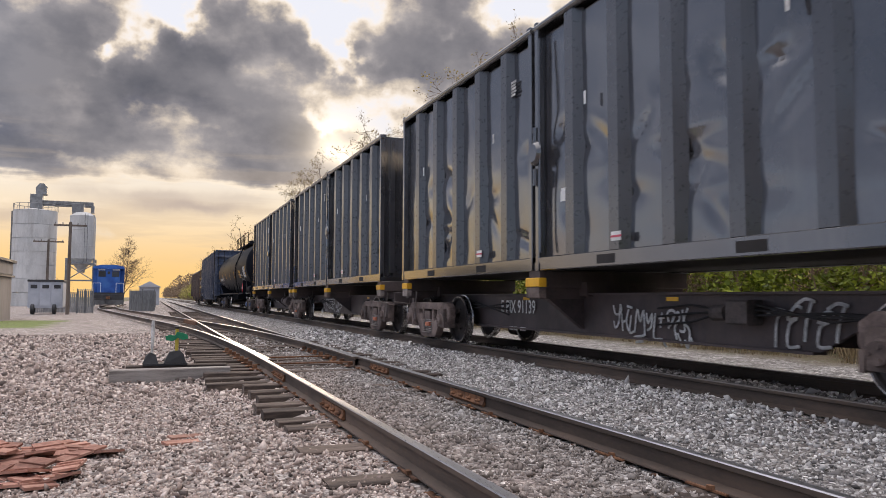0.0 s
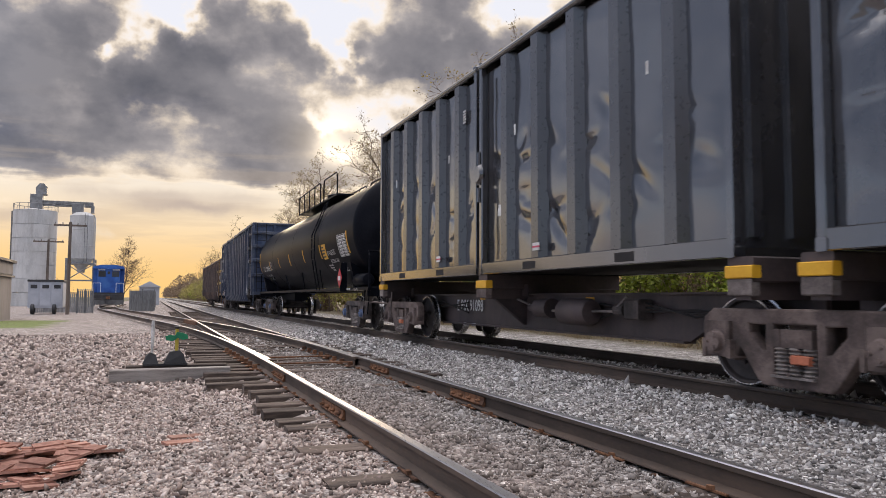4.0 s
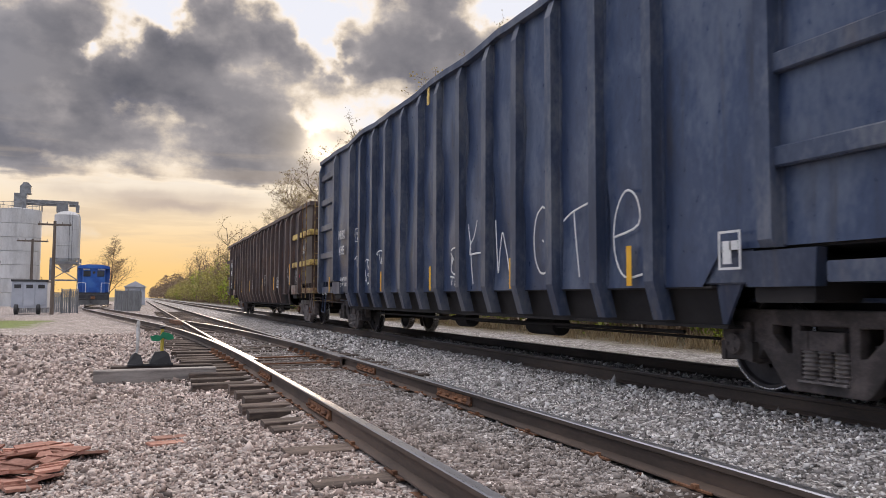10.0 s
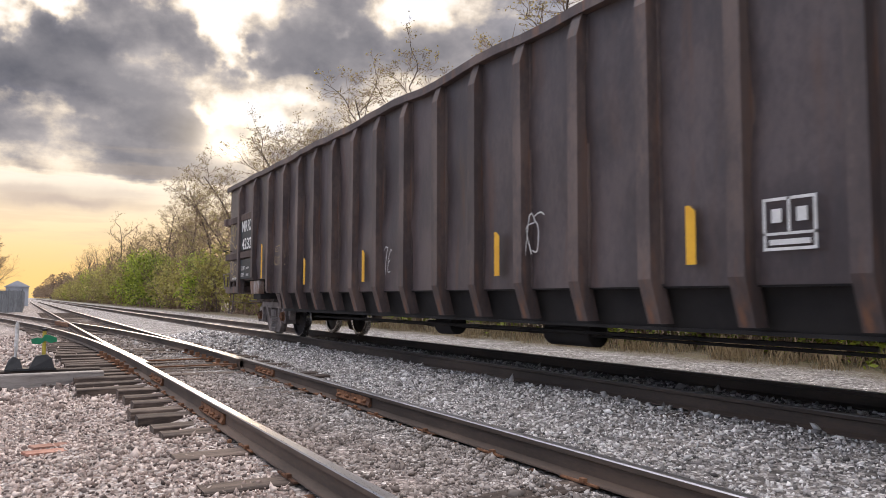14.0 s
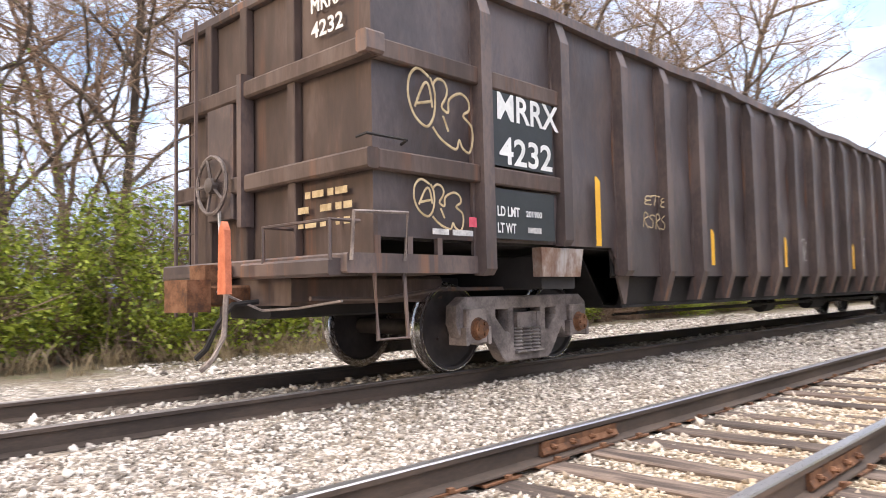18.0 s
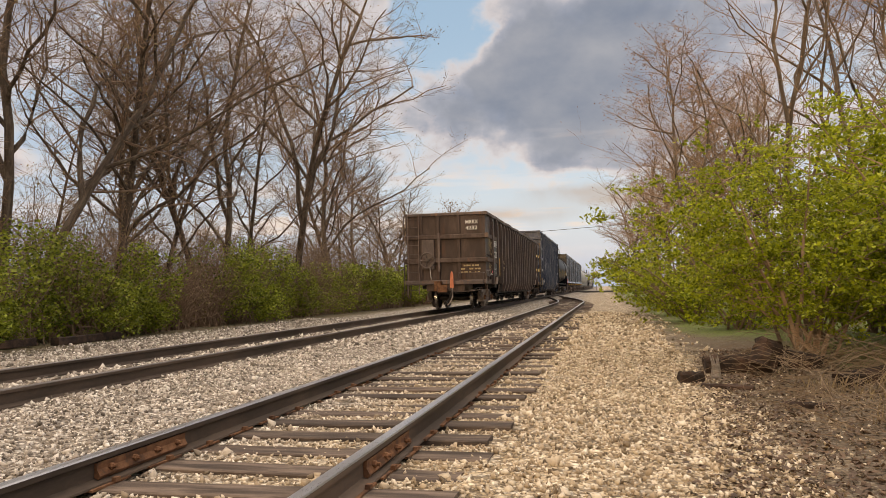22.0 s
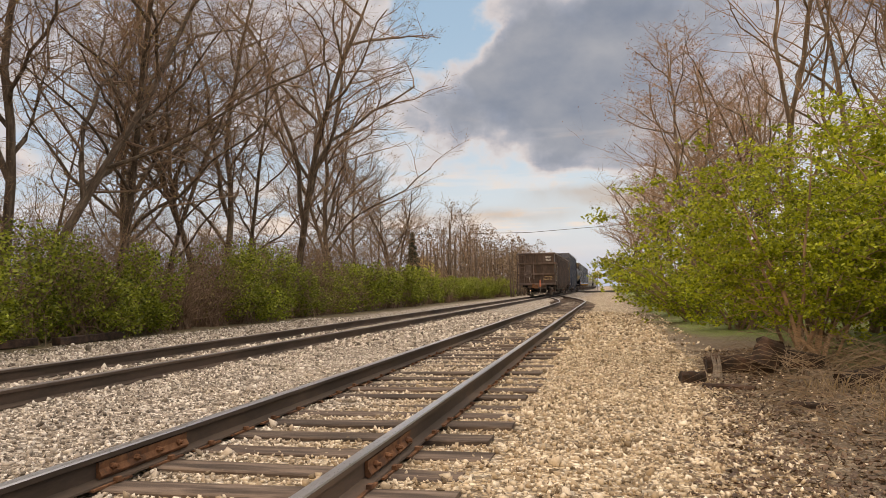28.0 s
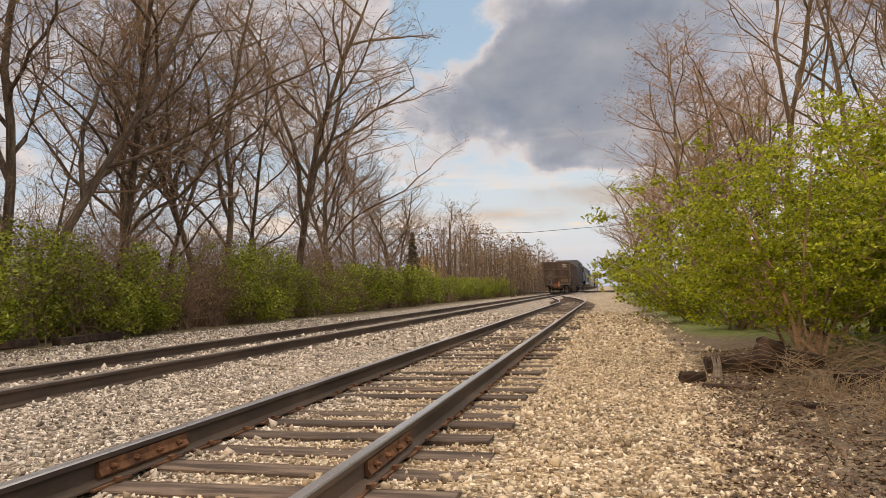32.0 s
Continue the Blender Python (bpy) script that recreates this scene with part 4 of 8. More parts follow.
TAG_B3 = (83.56, 2.22, [[(0.05, 0.41), (0.00, 0.13), (0.02, 0.00)], [(0.00, 0.02), (0.33, 0.04)], [(0.13, 0.26), (0.11, 0.06)], [(0.20, 0.27), (0.18, 0.06)], [(0.27, 0.26), (0.27, 0.06)], [(0.44, 0.37), (0.46, 0.09)], [(0.53, 0.37), (0.54, 0.10)]])
END_TAG = [[(-0.46, 2.61), (-0.18, 2.38)], [(-0.27, 2.66), (-0.22, 2.50), (-0.20, 2.30), (-0.36, 2.08), (-0.51, 2.22)], [(-0.26, 2.42), (-0.09, 2.66)], [(-0.02, 2.32), (-0.03, 2.22), (0.06, 2.35), (0.05, 2.18)], [(-0.47, 1.74), (-0.31, 1.55), (-0.20, 1.70)], [(-0.23, 1.58), (-0.32, 1.31)], [(-0.52, 1.30), (-0.25, 1.17)], [(-0.08, 1.32), (-0.13, 1.19), (0.09, 1.32)], [(0.20, 1.81), (0.27, 1.56), (0.10, 1.55)]]


# containers


def container(s0, s1, latch=True, seed=0, label="dark grey steel waste container with dented ribbed sides"):
    L = s1 - s0
    rnd = random.Random(seed)
    c = thing("waste_container", (0, 0, 0), label, "container", "waste containers on the train")
    z0, z1, w = 0.0, 3.56, 1.30
    body = Mesh()
    dents = [(rnd.uniform(.3, L - .3), rnd.uniform(.35, 2.0), rnd.uniform(-.9, .9), rnd.uniform(.18, .45), rnd.uniform(.05, .14), rnd.uniform(.025, .06)) for _ in range(22)]

    def sheet(y, z, k):
        d = .022 * noise.noise((y * .8 + seed * 3.3, z * .7, k * 2.0 + seed)) + .004 * noise.noise((y * 3.1, z * 3.3, seed * 1.7))
        for dy, dz, turn, a_, b_, deep in dents:
            u, v = y - dy, z - dz
            p, q = u * math.cos(turn) + v * math.sin(turn), v * math.cos(turn) - u * math.sin(turn)
            e = (p / a_) ** 2 + (q / b_) ** 2
            if e < 6:
                d -= deep * math.exp(-e) * (1.0 if q > 0 else .55)
        return d
    for k, ny, nz in ((-1, 76, 44), (1, 12, 8)):
        base = len(body.v)
        for j in range(nz + 1):
            for i in range(ny + 1):
                y, z = .08 + (L - .16) * i / ny, z0 + .2 + (z1 - .36) * j / nz
                edge = min(min(y - .08, L - .08 - y, z - .2, z1 - .16 - z) / .25, 1)
                body.v.append((k * (w - .115 + sheet(y, z, k) * edge), y, z))
        body.f += [(base + j * (ny + 1) + i, base + j * (ny + 1) + i + 1, base + (j + 1) * (ny + 1) + i + 1, base + (j + 1) * (ny + 1) + i) for j in range(nz) for i in range(ny)]
    part("side_sheet", body, M_BLACK_STEEL, c, smooth=True)
    for y in (.05, L - .08):
        end = part("end_wall", Mesh().box(-w + .06, w - .06, y, y + .03, z0 + .1, z1 - .05), M_BLACK_STEEL, c)
        for i in range(5):
            x = -w + .3 + i * (2 * w - .6) / 4
            part("end_rib", Mesh().box(x - .06, x + .06, y - .05 if y < 1 else y + .03, y if y < 1 else y + .08, z0 + .2, z1 - .1), M_BLACK_STEEL, end)
    part("roof", Mesh().box(-w + .05, w - .05, .05, L - .05, z1 - .08, z1 - .03), M_BLACK_STEEL, c)
    part("floor_plate", Mesh().box(-w + .05, w - .05, .05, L - .05, z0 + .02, z0 + .1), M_UNDER, c)
    rib_me = Mesh().prism([(-w + .14, -.19, .19), (-w + .004, -.10, .19), (-w + .004, .10, .19), (-w + .14, .19, .19)], (0, 0, z1 - .30)).data(M_RIBSTEEL)
    n = 5
    for i in range(n):
        y = L * (i + .92) / (n + .84)
        for k in (1, -1):
            part("rib", rib_me, M_RIBSTEEL, c, at=Matrix.Translation((0, y, 0)) @ Matrix.Diagonal((k, 1, 1, 1)))
    for k in (-1, 1):
        rail_m = Mesh().box(k * (w - .08), k * (w + .0), .0, L, z0, z0 + .19, .012)
        part("bottom_rail", rail_m, M_BLACK_STEEL, c)
        part("top_rail", Mesh().tube([(k * (w - .03), 0, z1 - .05), (k * (w - .03), L, z1 - .05)], .055, 10), M_BLACK_STEEL, c, smooth=True)
        # solid near-black blocks: the shade of the pocket openings is painted
        for y in (L * .3, L * .7):
            part("fork_pocket", Mesh().box(k * (w - .05), k * (w + .003), y - .19, y + .19, z0 + .035, z0 + .145), M_UNDER, c, "fork pocket opening as a near-black block")
        for y in (.0, L - .1):
            part("corner_post", Mesh().box(k * (w - .1), k * (w + .006), y, y + .1, z0, z1, .01), M_BLACK_STEEL, c)
            for z in (z0 - .004, z1 - .1):
                part("corner_casting", Mesh().box(k * (w - .13), k * (w + .012), y - .004, y + .13 if y < 1 else y + .104, z, z + .12, .015), M_BLACK_STEEL, c)
    if latch:
        # locking ball and rods on the door end
        for k in (-1, 1):
            lt = part("door_latch", Mesh().lathe([(-.05, 0), (-.05, .13), (0, .18), (.05, .13), (.05, 0)], "x", (0, 0, 0), 14), M_BLACK_STEEL, c, at=(k * (w + .03), L - .05, z1 * .47), smooth=True)
            for dz in (-.35, .25):
                part("hinge_knuckle", Mesh().tube([(0, 0, dz - .12), (0, 0, dz + .12)], .035, 8), M_BLACK_STEEL, lt)
            part("lock_rod", Mesh().tube([(k * (w + .02), L - .18, .25), (k * (w + .02), L - .18, z1 - .25)], .02, 6), M_BLACK_STEEL, c)
    # stickers
    u = .66 if seed % 2 == 0 else .31
    bars([(0, 0, .20, .11)], M_WHITE, c, on_side(-w - .009, L * u + .1, .29), "sticker")
    part("sticker", Mesh().box(0, .21, 0, .025, 0, .003), M_PINK, c, "faded red sticker", at=on_side(-w - .012, L * u + .1, .33))
    bars([(0, 0, .05, .17)], M_WHITE, c, on_side(-w - .009, L * .775, 2.08), "sticker")
    bars([(0, 0, .05, .15)], M_CHALK, c, on_side(-w - .009, L * .22, 2.1), "sticker")
    if seed % 2:
        bars([(.0, .26 - .05 * i, .03 + .02 * rnd.random(), .03) for i in range(5)] + [(.06, .26 - .05 * i, .14 + .05 * rnd.random(), .035) for i in range(5)], M_CHALK, c, on_side(-w + .07, L * .145, 2.68), "small_print")
    else:
        bars([(0, 0, .16, .13), (.02, .13, .12, .05)], M_WHITE, c, on_side(-w + .07, L * .90, .92), "sticker")
    on_train(c, s0, Z_MAIN + 1.26)
    return c


def spine_car(s_units, trucks, numbers, tags):
    """A two-unit container flat car on three trucks."""
    s_a = s_units[0][0]
    car = thing("container_flat_car", (0, 0, 0), "dark brown articulated container flat car with sprayed tags", "freight car", "container flat cars")
    for n, (a, b) in enumerate(s_units):
        a, b = a - s_a, b - s_a
        m = Mesh()
        # deep fish-belly side sill: shallow over the trucks
        for x in (-.50, .44):
            m.prism([(x, a, .93), (x, b, .93), (x, b, .74), (x, b - 1.7, .74), (x, b - 2.4, .36), (x, a + 1.9, .36), (x, a + 1.2, .74), (x, a, .74)], (.06, 0, 0))
        m.box(-.44, .44, a, b, .88, .92)
        sill = part("side_sill", m, M_SPINE, car, "dark brown fish-belly side sill")
        part("sill_flange", Mesh().box(-.58, -.40, a + 1.9, b - 2.4, .345, .372).box(-.58, -.40, a, b, .92, .945).box(.40, .58, a, b, .92, .945), M_SPINE, sill)
        for y in (a + .25, (a + b) / 2, b - .25):
            arm = part("container_support", Mesh().box(-1.28, 1.28, y - .16, y + .16, 1.02, 1.262, .015).box(-1.25, 1.25, y - .1, y + .1, .86, 1.05).box(-.6, .6, y - .3, y + .3, .9, 1.1), M_SPINE, car)
            if abs(y - (a + b) / 2) < .2:
                part("yellow_pad", Mesh().box(-1.32, -1.20, y - .2, y + .2, 1.03, 1.16, .01), M_YELLOW, arm, "worn yellow painted pad")
                part("pad_bracket", Mesh().box(-1.31, -1.2, y - .19, y + .19, .87, 1.025, .01), M_TRUCK_RED, arm)
                for k in (-1, 1):
                    part("gusset", Mesh().prism([(k * .5, y - .06, .42), (k * 1.2, y - .06, .95), (k * 1.2, y - .06, 1.02), (k * .5, y - .06, .92)], (0, .12, 0)), M_SPINE, arm)
            else:
                part("yellow_pad", Mesh().box(-1.31, -1.2, y - .17, y + .17, 1.06, 1.18, .01), M_YELLOW, arm, "worn yellow painted pad")
                part("pad_bracket", Mesh().box(-1.30, -1.2, y - .15, y + .15, .90, 1.055, .01), M_TRUCK, arm)
        bars([(0, 0, .22, .05)], M_YELLOW, car, on_side(-.506, a + 4.1, .84), "reflector_strip")
        bars([(0, 0, .22, .05)], M_YELLOW, car, on_side(-.506, b - 4.2, .84), "reflector_strip")
        for q in range(3):
            part("air_pipe", Mesh().tube([(-.60, a + .6, .80 - .05 * q), (-.66, a + 1.6, .66 + .04 * q), (-.62, a + 2.6, .82 - .06 * q), (-.58, a + 3.6, .60 + .1 * q), (-.56, a + 4.2, .55 + .1 * q)], .014, 5), M_UNDER, car)
            part("air_pipe", Mesh().tube([(-.60, b - .6, .80 - .05 * q), (-.66, b - 1.7, .68 + .04 * q), (-.62, b - 2.5, .80 - .06 * q), (-.58, b - 3.8, .58 + .1 * q)], .014, 5), M_UNDER, car)
        part("brake_valve", Mesh().box(-.74, -.52, a + 2.55, a + 2.85, .60, .86, .02).lathe([(0, 0), (0, .09), (.2, .09), (.22, 0)], "y", (-.66, a + 2.9, .72), 10), M_TRUCK_DARK, car)
        if n == 1 and s_a > 0:
            br = Mesh().lathe([(0, 0), (0.02, .16), (.08, .19), (.7, .19), (.76, .16), (.78, 0)], "y", (-.72, (a + b) / 2 - 2.4, .68), 16)
            part("air_reservoir", br, M_SPINE, car, smooth=True)
            part("brake_cylinder", Mesh().lathe([(0, 0), (0, .15), (.4, .15), (.42, .05), (.7, .05)], "y", (-.72, (a + b) / 2 - 1.3, .72), 14), M_SPINE, car, smooth=True)
            part("brake_pipe", Mesh().tube([(-.72, (a + b) / 2 - 3.2, .9), (-.72, (a + b) / 2 - 2.9, .7), (-.72, (a + b) / 2 - 1.0, .68), (-.66, (a + b) / 2 + .2, .9), (-.62, (a + b) / 2 + 1, .92)], .02, 5), M_TRUCK, car)
    for s in trucks:
        truck(car, s - s_a, M_TRUCK_RED, M_ORANGE, M_TRUCK_RED)
    first, last = 0.0, s_units[-1][1] - s_a
    for y, way in ((first, -1), (last, 1)):
        coupler(car, y + way * -.05, way)
        part("end_sill", Mesh().box(-1.0, 1.0, min(y, y + way * .12), max(y, y + way * .12), .70, 1.0, .02), M_SPINE, car)
        part("grab_iron", Mesh().tube([(-1.12, y - way * .1, 1.0), (-1.16, y - way * .1, .42), (-1.16, y - way * .5, .42), (-1.12, y - way * .5, 1.0)], .016, 5), M_TRUCK, car)
    for words, s, z, size, wd in numbers:
        part("lettering", letters(words, size, M_WHITE, wd, .004), M_WHITE, car, at=on_side(-.526, s - s_a, z))
        bars([(.02, 0, .14, .06), (.2, 0, .1, .06), (.42, 0, .2, .06)], M_CHALK, car, on_side(-.526, s - s_a - .3, z - .30))
    for s, z, strokes in tags:
        scribble("graffiti", strokes, M_CHALK, car, on_side(-.526, s - s_a, z), .017, "pale sprayed graffiti tag")
    on_train(car, s_a)
    return car


# tank car
T_R, T_Z = 1.48, 2.72


def wrapped(me, y0, z0):
    """Lays flat letters on the tank's shell; y0: where they start, z0: the height of their foot."""
    a0 = math.asin(max(-1, min(1, (z0 - T_Z) / T_R)))
    for v in me.vertices:
        a = a0 + v.co.y / T_R
        r = T_R + .008 + v.co.z
        v.co = (-r * math.cos(a), y0 - v.co.x, T_Z + r * math.sin(a))
    return me


def grid_bars(rows, mat):
    m = Mesh()
    for x, y, wd, h in rows:
        nx, ny = 1, max(int(h / .12), 1)
        for j in range(ny):
            m.box(x, x + wd, y + h * j / ny, y + h * (j + 1) / ny, 0, .003)
    return m.data(mat, fix=False)


def tank_car(s0, s1, trucks, mat=M_TANK, lettered=True, label="", cap=M_BLUECAP):
    L = s1 - s0
    car = thing("tank_car", (0, 0, 0), label, "freight car", "tank cars")
    prof = [(0.0, 0.0)] + [(.62 * (1 - math.cos(a)), T_R * math.sin(a)) for a in [math.pi / 2 * i / 10 for i in range(1, 11)]]
    prof += [(L - .62 + .62 * math.sin(math.pi / 2 * i / 10), T_R * math.cos(math.pi / 2 * i / 10)) for i in range(0, 10)] + [(L, 0.0)]
    shell = part("tank_shell", Mesh().lathe(prof, "y", (0, 0, T_Z), 64), mat, car, smooth=True)
    for y in (L * .25, L * .5, L * .75):
        part("weld_seam", Mesh().lathe([(y - .02, T_R - .01), (y, T_R + .004), (y + .02, T_R - .01)], "y", (0, 0, T_Z), 64), mat, shell, smooth=True)
    for k in (-1, 1):
        sill = part("side_sill", Mesh().box(k * 1.18, k * 1.30, -.35, L + .35, 1.06, 1.15, .02), mat, car)
        for y in steps(2.2, L - 2.2, 2.6):
            d = .25 if y > L / 2 else -.25
            part("brace", Mesh().tube([(k * 1.24, y, 1.13), (k * 1.40, y + d, 1.75)], .02, 5), mat, sill)
    for y, way in ((-.3, -1), (L + .3, 1)):
        part("stub_sill", Mesh().box(-.3, .3, min(y, y - way * 4.2), max(y, y - way * 4.2), .72, 1.06, .02).box(-1.3, 1.3, min(y, y - way * .1), max(y, y - way * .1), .9, 1.15, .02), mat, car)
        part("cradle", Mesh().prism([(-1.2, y - way * 1.75, 1.1), (1.2, y - way * 1.75, 1.1), (1.36, y - way * 1.75, 1.85), (.6, y - way * 1.75, 1.45), (-.6, y - way * 1.75, 1.45), (-1.36, y - way * 1.75, 1.85)], (0, .22 * way, 0)), mat, car)
        coupler(car, y, way)
        part("end_rail", Mesh().tube([(-1.25, y, 1.12), (-1.25, y, 1.95), (-1.2, y - way * .25, 2.08), (1.2, y - way * .25, 2.08), (1.25, y, 1.95), (1.25, y, 1.12)], .025, 6), mat, car)
        part("step", Mesh().tube([(-1.22, y - way * .1, 1.08), (-1.26, y - way * .1, .45), (-1.26, y - way * .5, .45), (-1.22, y - way * .5, 1.08)], .018, 5), mat, car)
    # walkway and rails on top
    a, b = L * .26, L * .60
    deck = part("top_platform", Mesh().box(-.85, .85, a, b, T_Z + T_R + .02, T_Z + T_R + .07).lathe([(0, .42), (.45, .42), (.5, .3), (.5, 0)], "z", (0, (a + b) / 2, T_Z + T_R), 20), mat, car)
    top = T_Z + T_R + .78
    for k in (-1, 1):
        part("handrail", Mesh().tube([(k * .85, a, T_Z + T_R), (k * .85, a, top - .1), (k * .85, a + .12, top), (k * .85, a + 1.9, top), (k * .85, a + 2.02, top - .1), (k * .85, a + 2.02, top - .78)], .024, 6), mat, deck)
        part("handrail", Mesh().tube([(k * .85, a + 2.6, T_Z + T_R), (k * .85, a + 2.6, top - .1), (k * .85, a + 2.72, top), (k * .85, b - .12, top - .05), (k * .85, b, top - .15), (k * .85, b, top - .78)], .024, 6), mat, deck)
        for y in steps(a + 2.6, b, .9):
            part("handrail_post", Mesh().tube([(k * .85, y, T_Z + T_R), (k * .85, y, top - .03)], .022, 5), mat, deck)
    lad = part("side_ladder", Mesh().tube([(-1.35, L * .29, 1.1), (-1.54, L * .29, 2.2), (-1.54, L * .29, 2.9), (-1.1, L * .29, 4.0)], .02, 5).tube([(-1.35, L * .29 - .42, 1.1), (-1.54, L * .29 - .42, 2.2), (-1.54, L * .29 - .42, 2.9), (-1.1, L * .29 - .42, 4.0)], .02, 5), mat, car)
    for z, x in ((1.4, 1.4), (1.75, 1.46), (2.1, 1.53), (2.45, 1.55), (2.8, 1.55), (3.15, 1.44), (3.5, 1.31)):
        part("rung", Mesh().tube([(-x, L * .29, z), (-x, L * .29 - .42, z)], .013, 5), mat, lad)
    if lettered:
        for s in (43.88, 47.45, 50.3, 53.15, 55.75, 58.36, 61.3):
            part("reflector_strip", wrapped(grid_bars([(0, 0, .10, .62 if s < 44 else .9 if s > 61 else .46)], M_YELLOW), s - s0 + .05, 2.10), M_YELLOW, shell, "yellow reflective strip")
        def put(words, size, s, z, wd, bold=0.0):
            part("lettering", wrapped(letters(words, size, M_WHITE, wd, bold), s - s0, z - Z_MAIN), M_WHITE, shell)
        put("TILX", .32, 60.52, 2.16, .56, .006)
        put("304955", .32, 59.68, 2.16, 1.10, .006)
        put("LD LMT 164300 LB  74550 KG", .12, 60.42, 1.93, 1.56)
        put("LT WT   98700 LB  44750 KG", .12, 60.38, 1.77, 1.54)
        put("NON-ODORIZED", .22, 46.55, 2.22, 1.02)
        put("LIQUEFIED PETROLEUM GAS", .17, 46.5, 2.0, 1.05)
        put("1075", .13, 44.58, 1.42, .22)
        put("PLATE", .09, 58.16, 2.34, .2)
        put("C", .12, 58.10, 2.18, .07)
        part("lettering", wrapped(grid_bars([(x - .06, y - .06, a_, b_) for x, y, a_, b_ in ring_box(.34, .36)], M_WHITE), 58.19 - s0, 2.16), M_WHITE, shell)
        part("data_sheet", wrapped(grid_bars([(0, .09 * i, 1.0, .012) for i in range(8)] + [(.14 * i, 0, .012, .63) for i in range(8)] + [(.03 + .14 * i, .025 + .09 * j, .05 + .04 * ((i * 7 + j * 3) % 3), .04) for i in range(7) for j in range(7)], M_WHITE), 45.0 - s0, 2.04), M_WHITE, shell, "white printed data table")
        part("yellow_label", wrapped(grid_bars([(0, 0, .54, .48)], M_YELLOW), 47.16 - s0, 2.06), M_YELLOW, shell, "square yellow label")
        for i, wd in enumerate((.34, .30, .40, .22)):
            me = wrapped(grid_bars([(0, 0, wd, .045)], M_PANEL), 47.13 - s0, 2.12 + .095 * i)
            for v in me.vertices:
                v.co.x -= .005
            part("label_print", me, M_PANEL, shell)
        part("data_sheet", wrapped(grid_bars(ring_box(.38, .30) + [(.19, 0, .02, .3), (.2, .16, .18, .02)], M_WHITE), 45.45 - s0, 1.66), M_WHITE, shell)
        part("data_sheet", wrapped(grid_bars([(0, .0, .5, .05), (.0, .09, .55, .05), (.1, -.09, .3, .05)], M_CHALK), 47.0 - s0, 1.78), M_CHALK, shell)
        pl = Mesh().prism([(-1.51, 44.48 - s0, 1.14), (-1.51, 44.21 - s0, 1.41), (-1.51, 44.48 - s0, 1.68), (-1.51, 44.75 - s0, 1.41)], (.015, 0, 0))
        p = part("placard", pl, M_PLACARD, car, "red diamond hazard placard")
        part("number_field", Mesh().box(-1.516, -1.511, 44.34 - s0, 44.62 - s0, 1.35, 1.47), M_WHITE, p)
        part("placard_holder", Mesh().box(-1.49, -1.3, 44.44 - s0, 44.52 - s0, 1.05, 1.85), mat, car)
        part("lettering", letters("COND SHOES", .09, M_WHITE, .5), M_WHITE, car, at=on_side(-1.305, 43.75 - s0, 1.065))
        bars([(0, 0, .3, .05), (.36, 0, .2, .05)], M_CHALK, car, on_side(-1.305, 44.6 - s0, 1.08))
        part("reservoir", Mesh().lathe([(0, 0), (.03, .15), (.1, .18), (1.0, .18), (1.07, .15), (1.1, 0)], "y", (-1.15, 42.7 - s0, 1.34), 14), mat, car, smooth=True)
    for s in trucks:
        truck(car, s - s0, cap, None, M_TRUCK_DARK)
    on_train(car, s0)
    return car


# gondolas
M_LADDER = material("rusty_ladder_with_yellow_rests", [(0.10, 0.055, 0.035), (0.20, 0.115, 0.06), (0.42, 0.31, 0.11)], 0.75, 0, 5, 24, bump=.2)


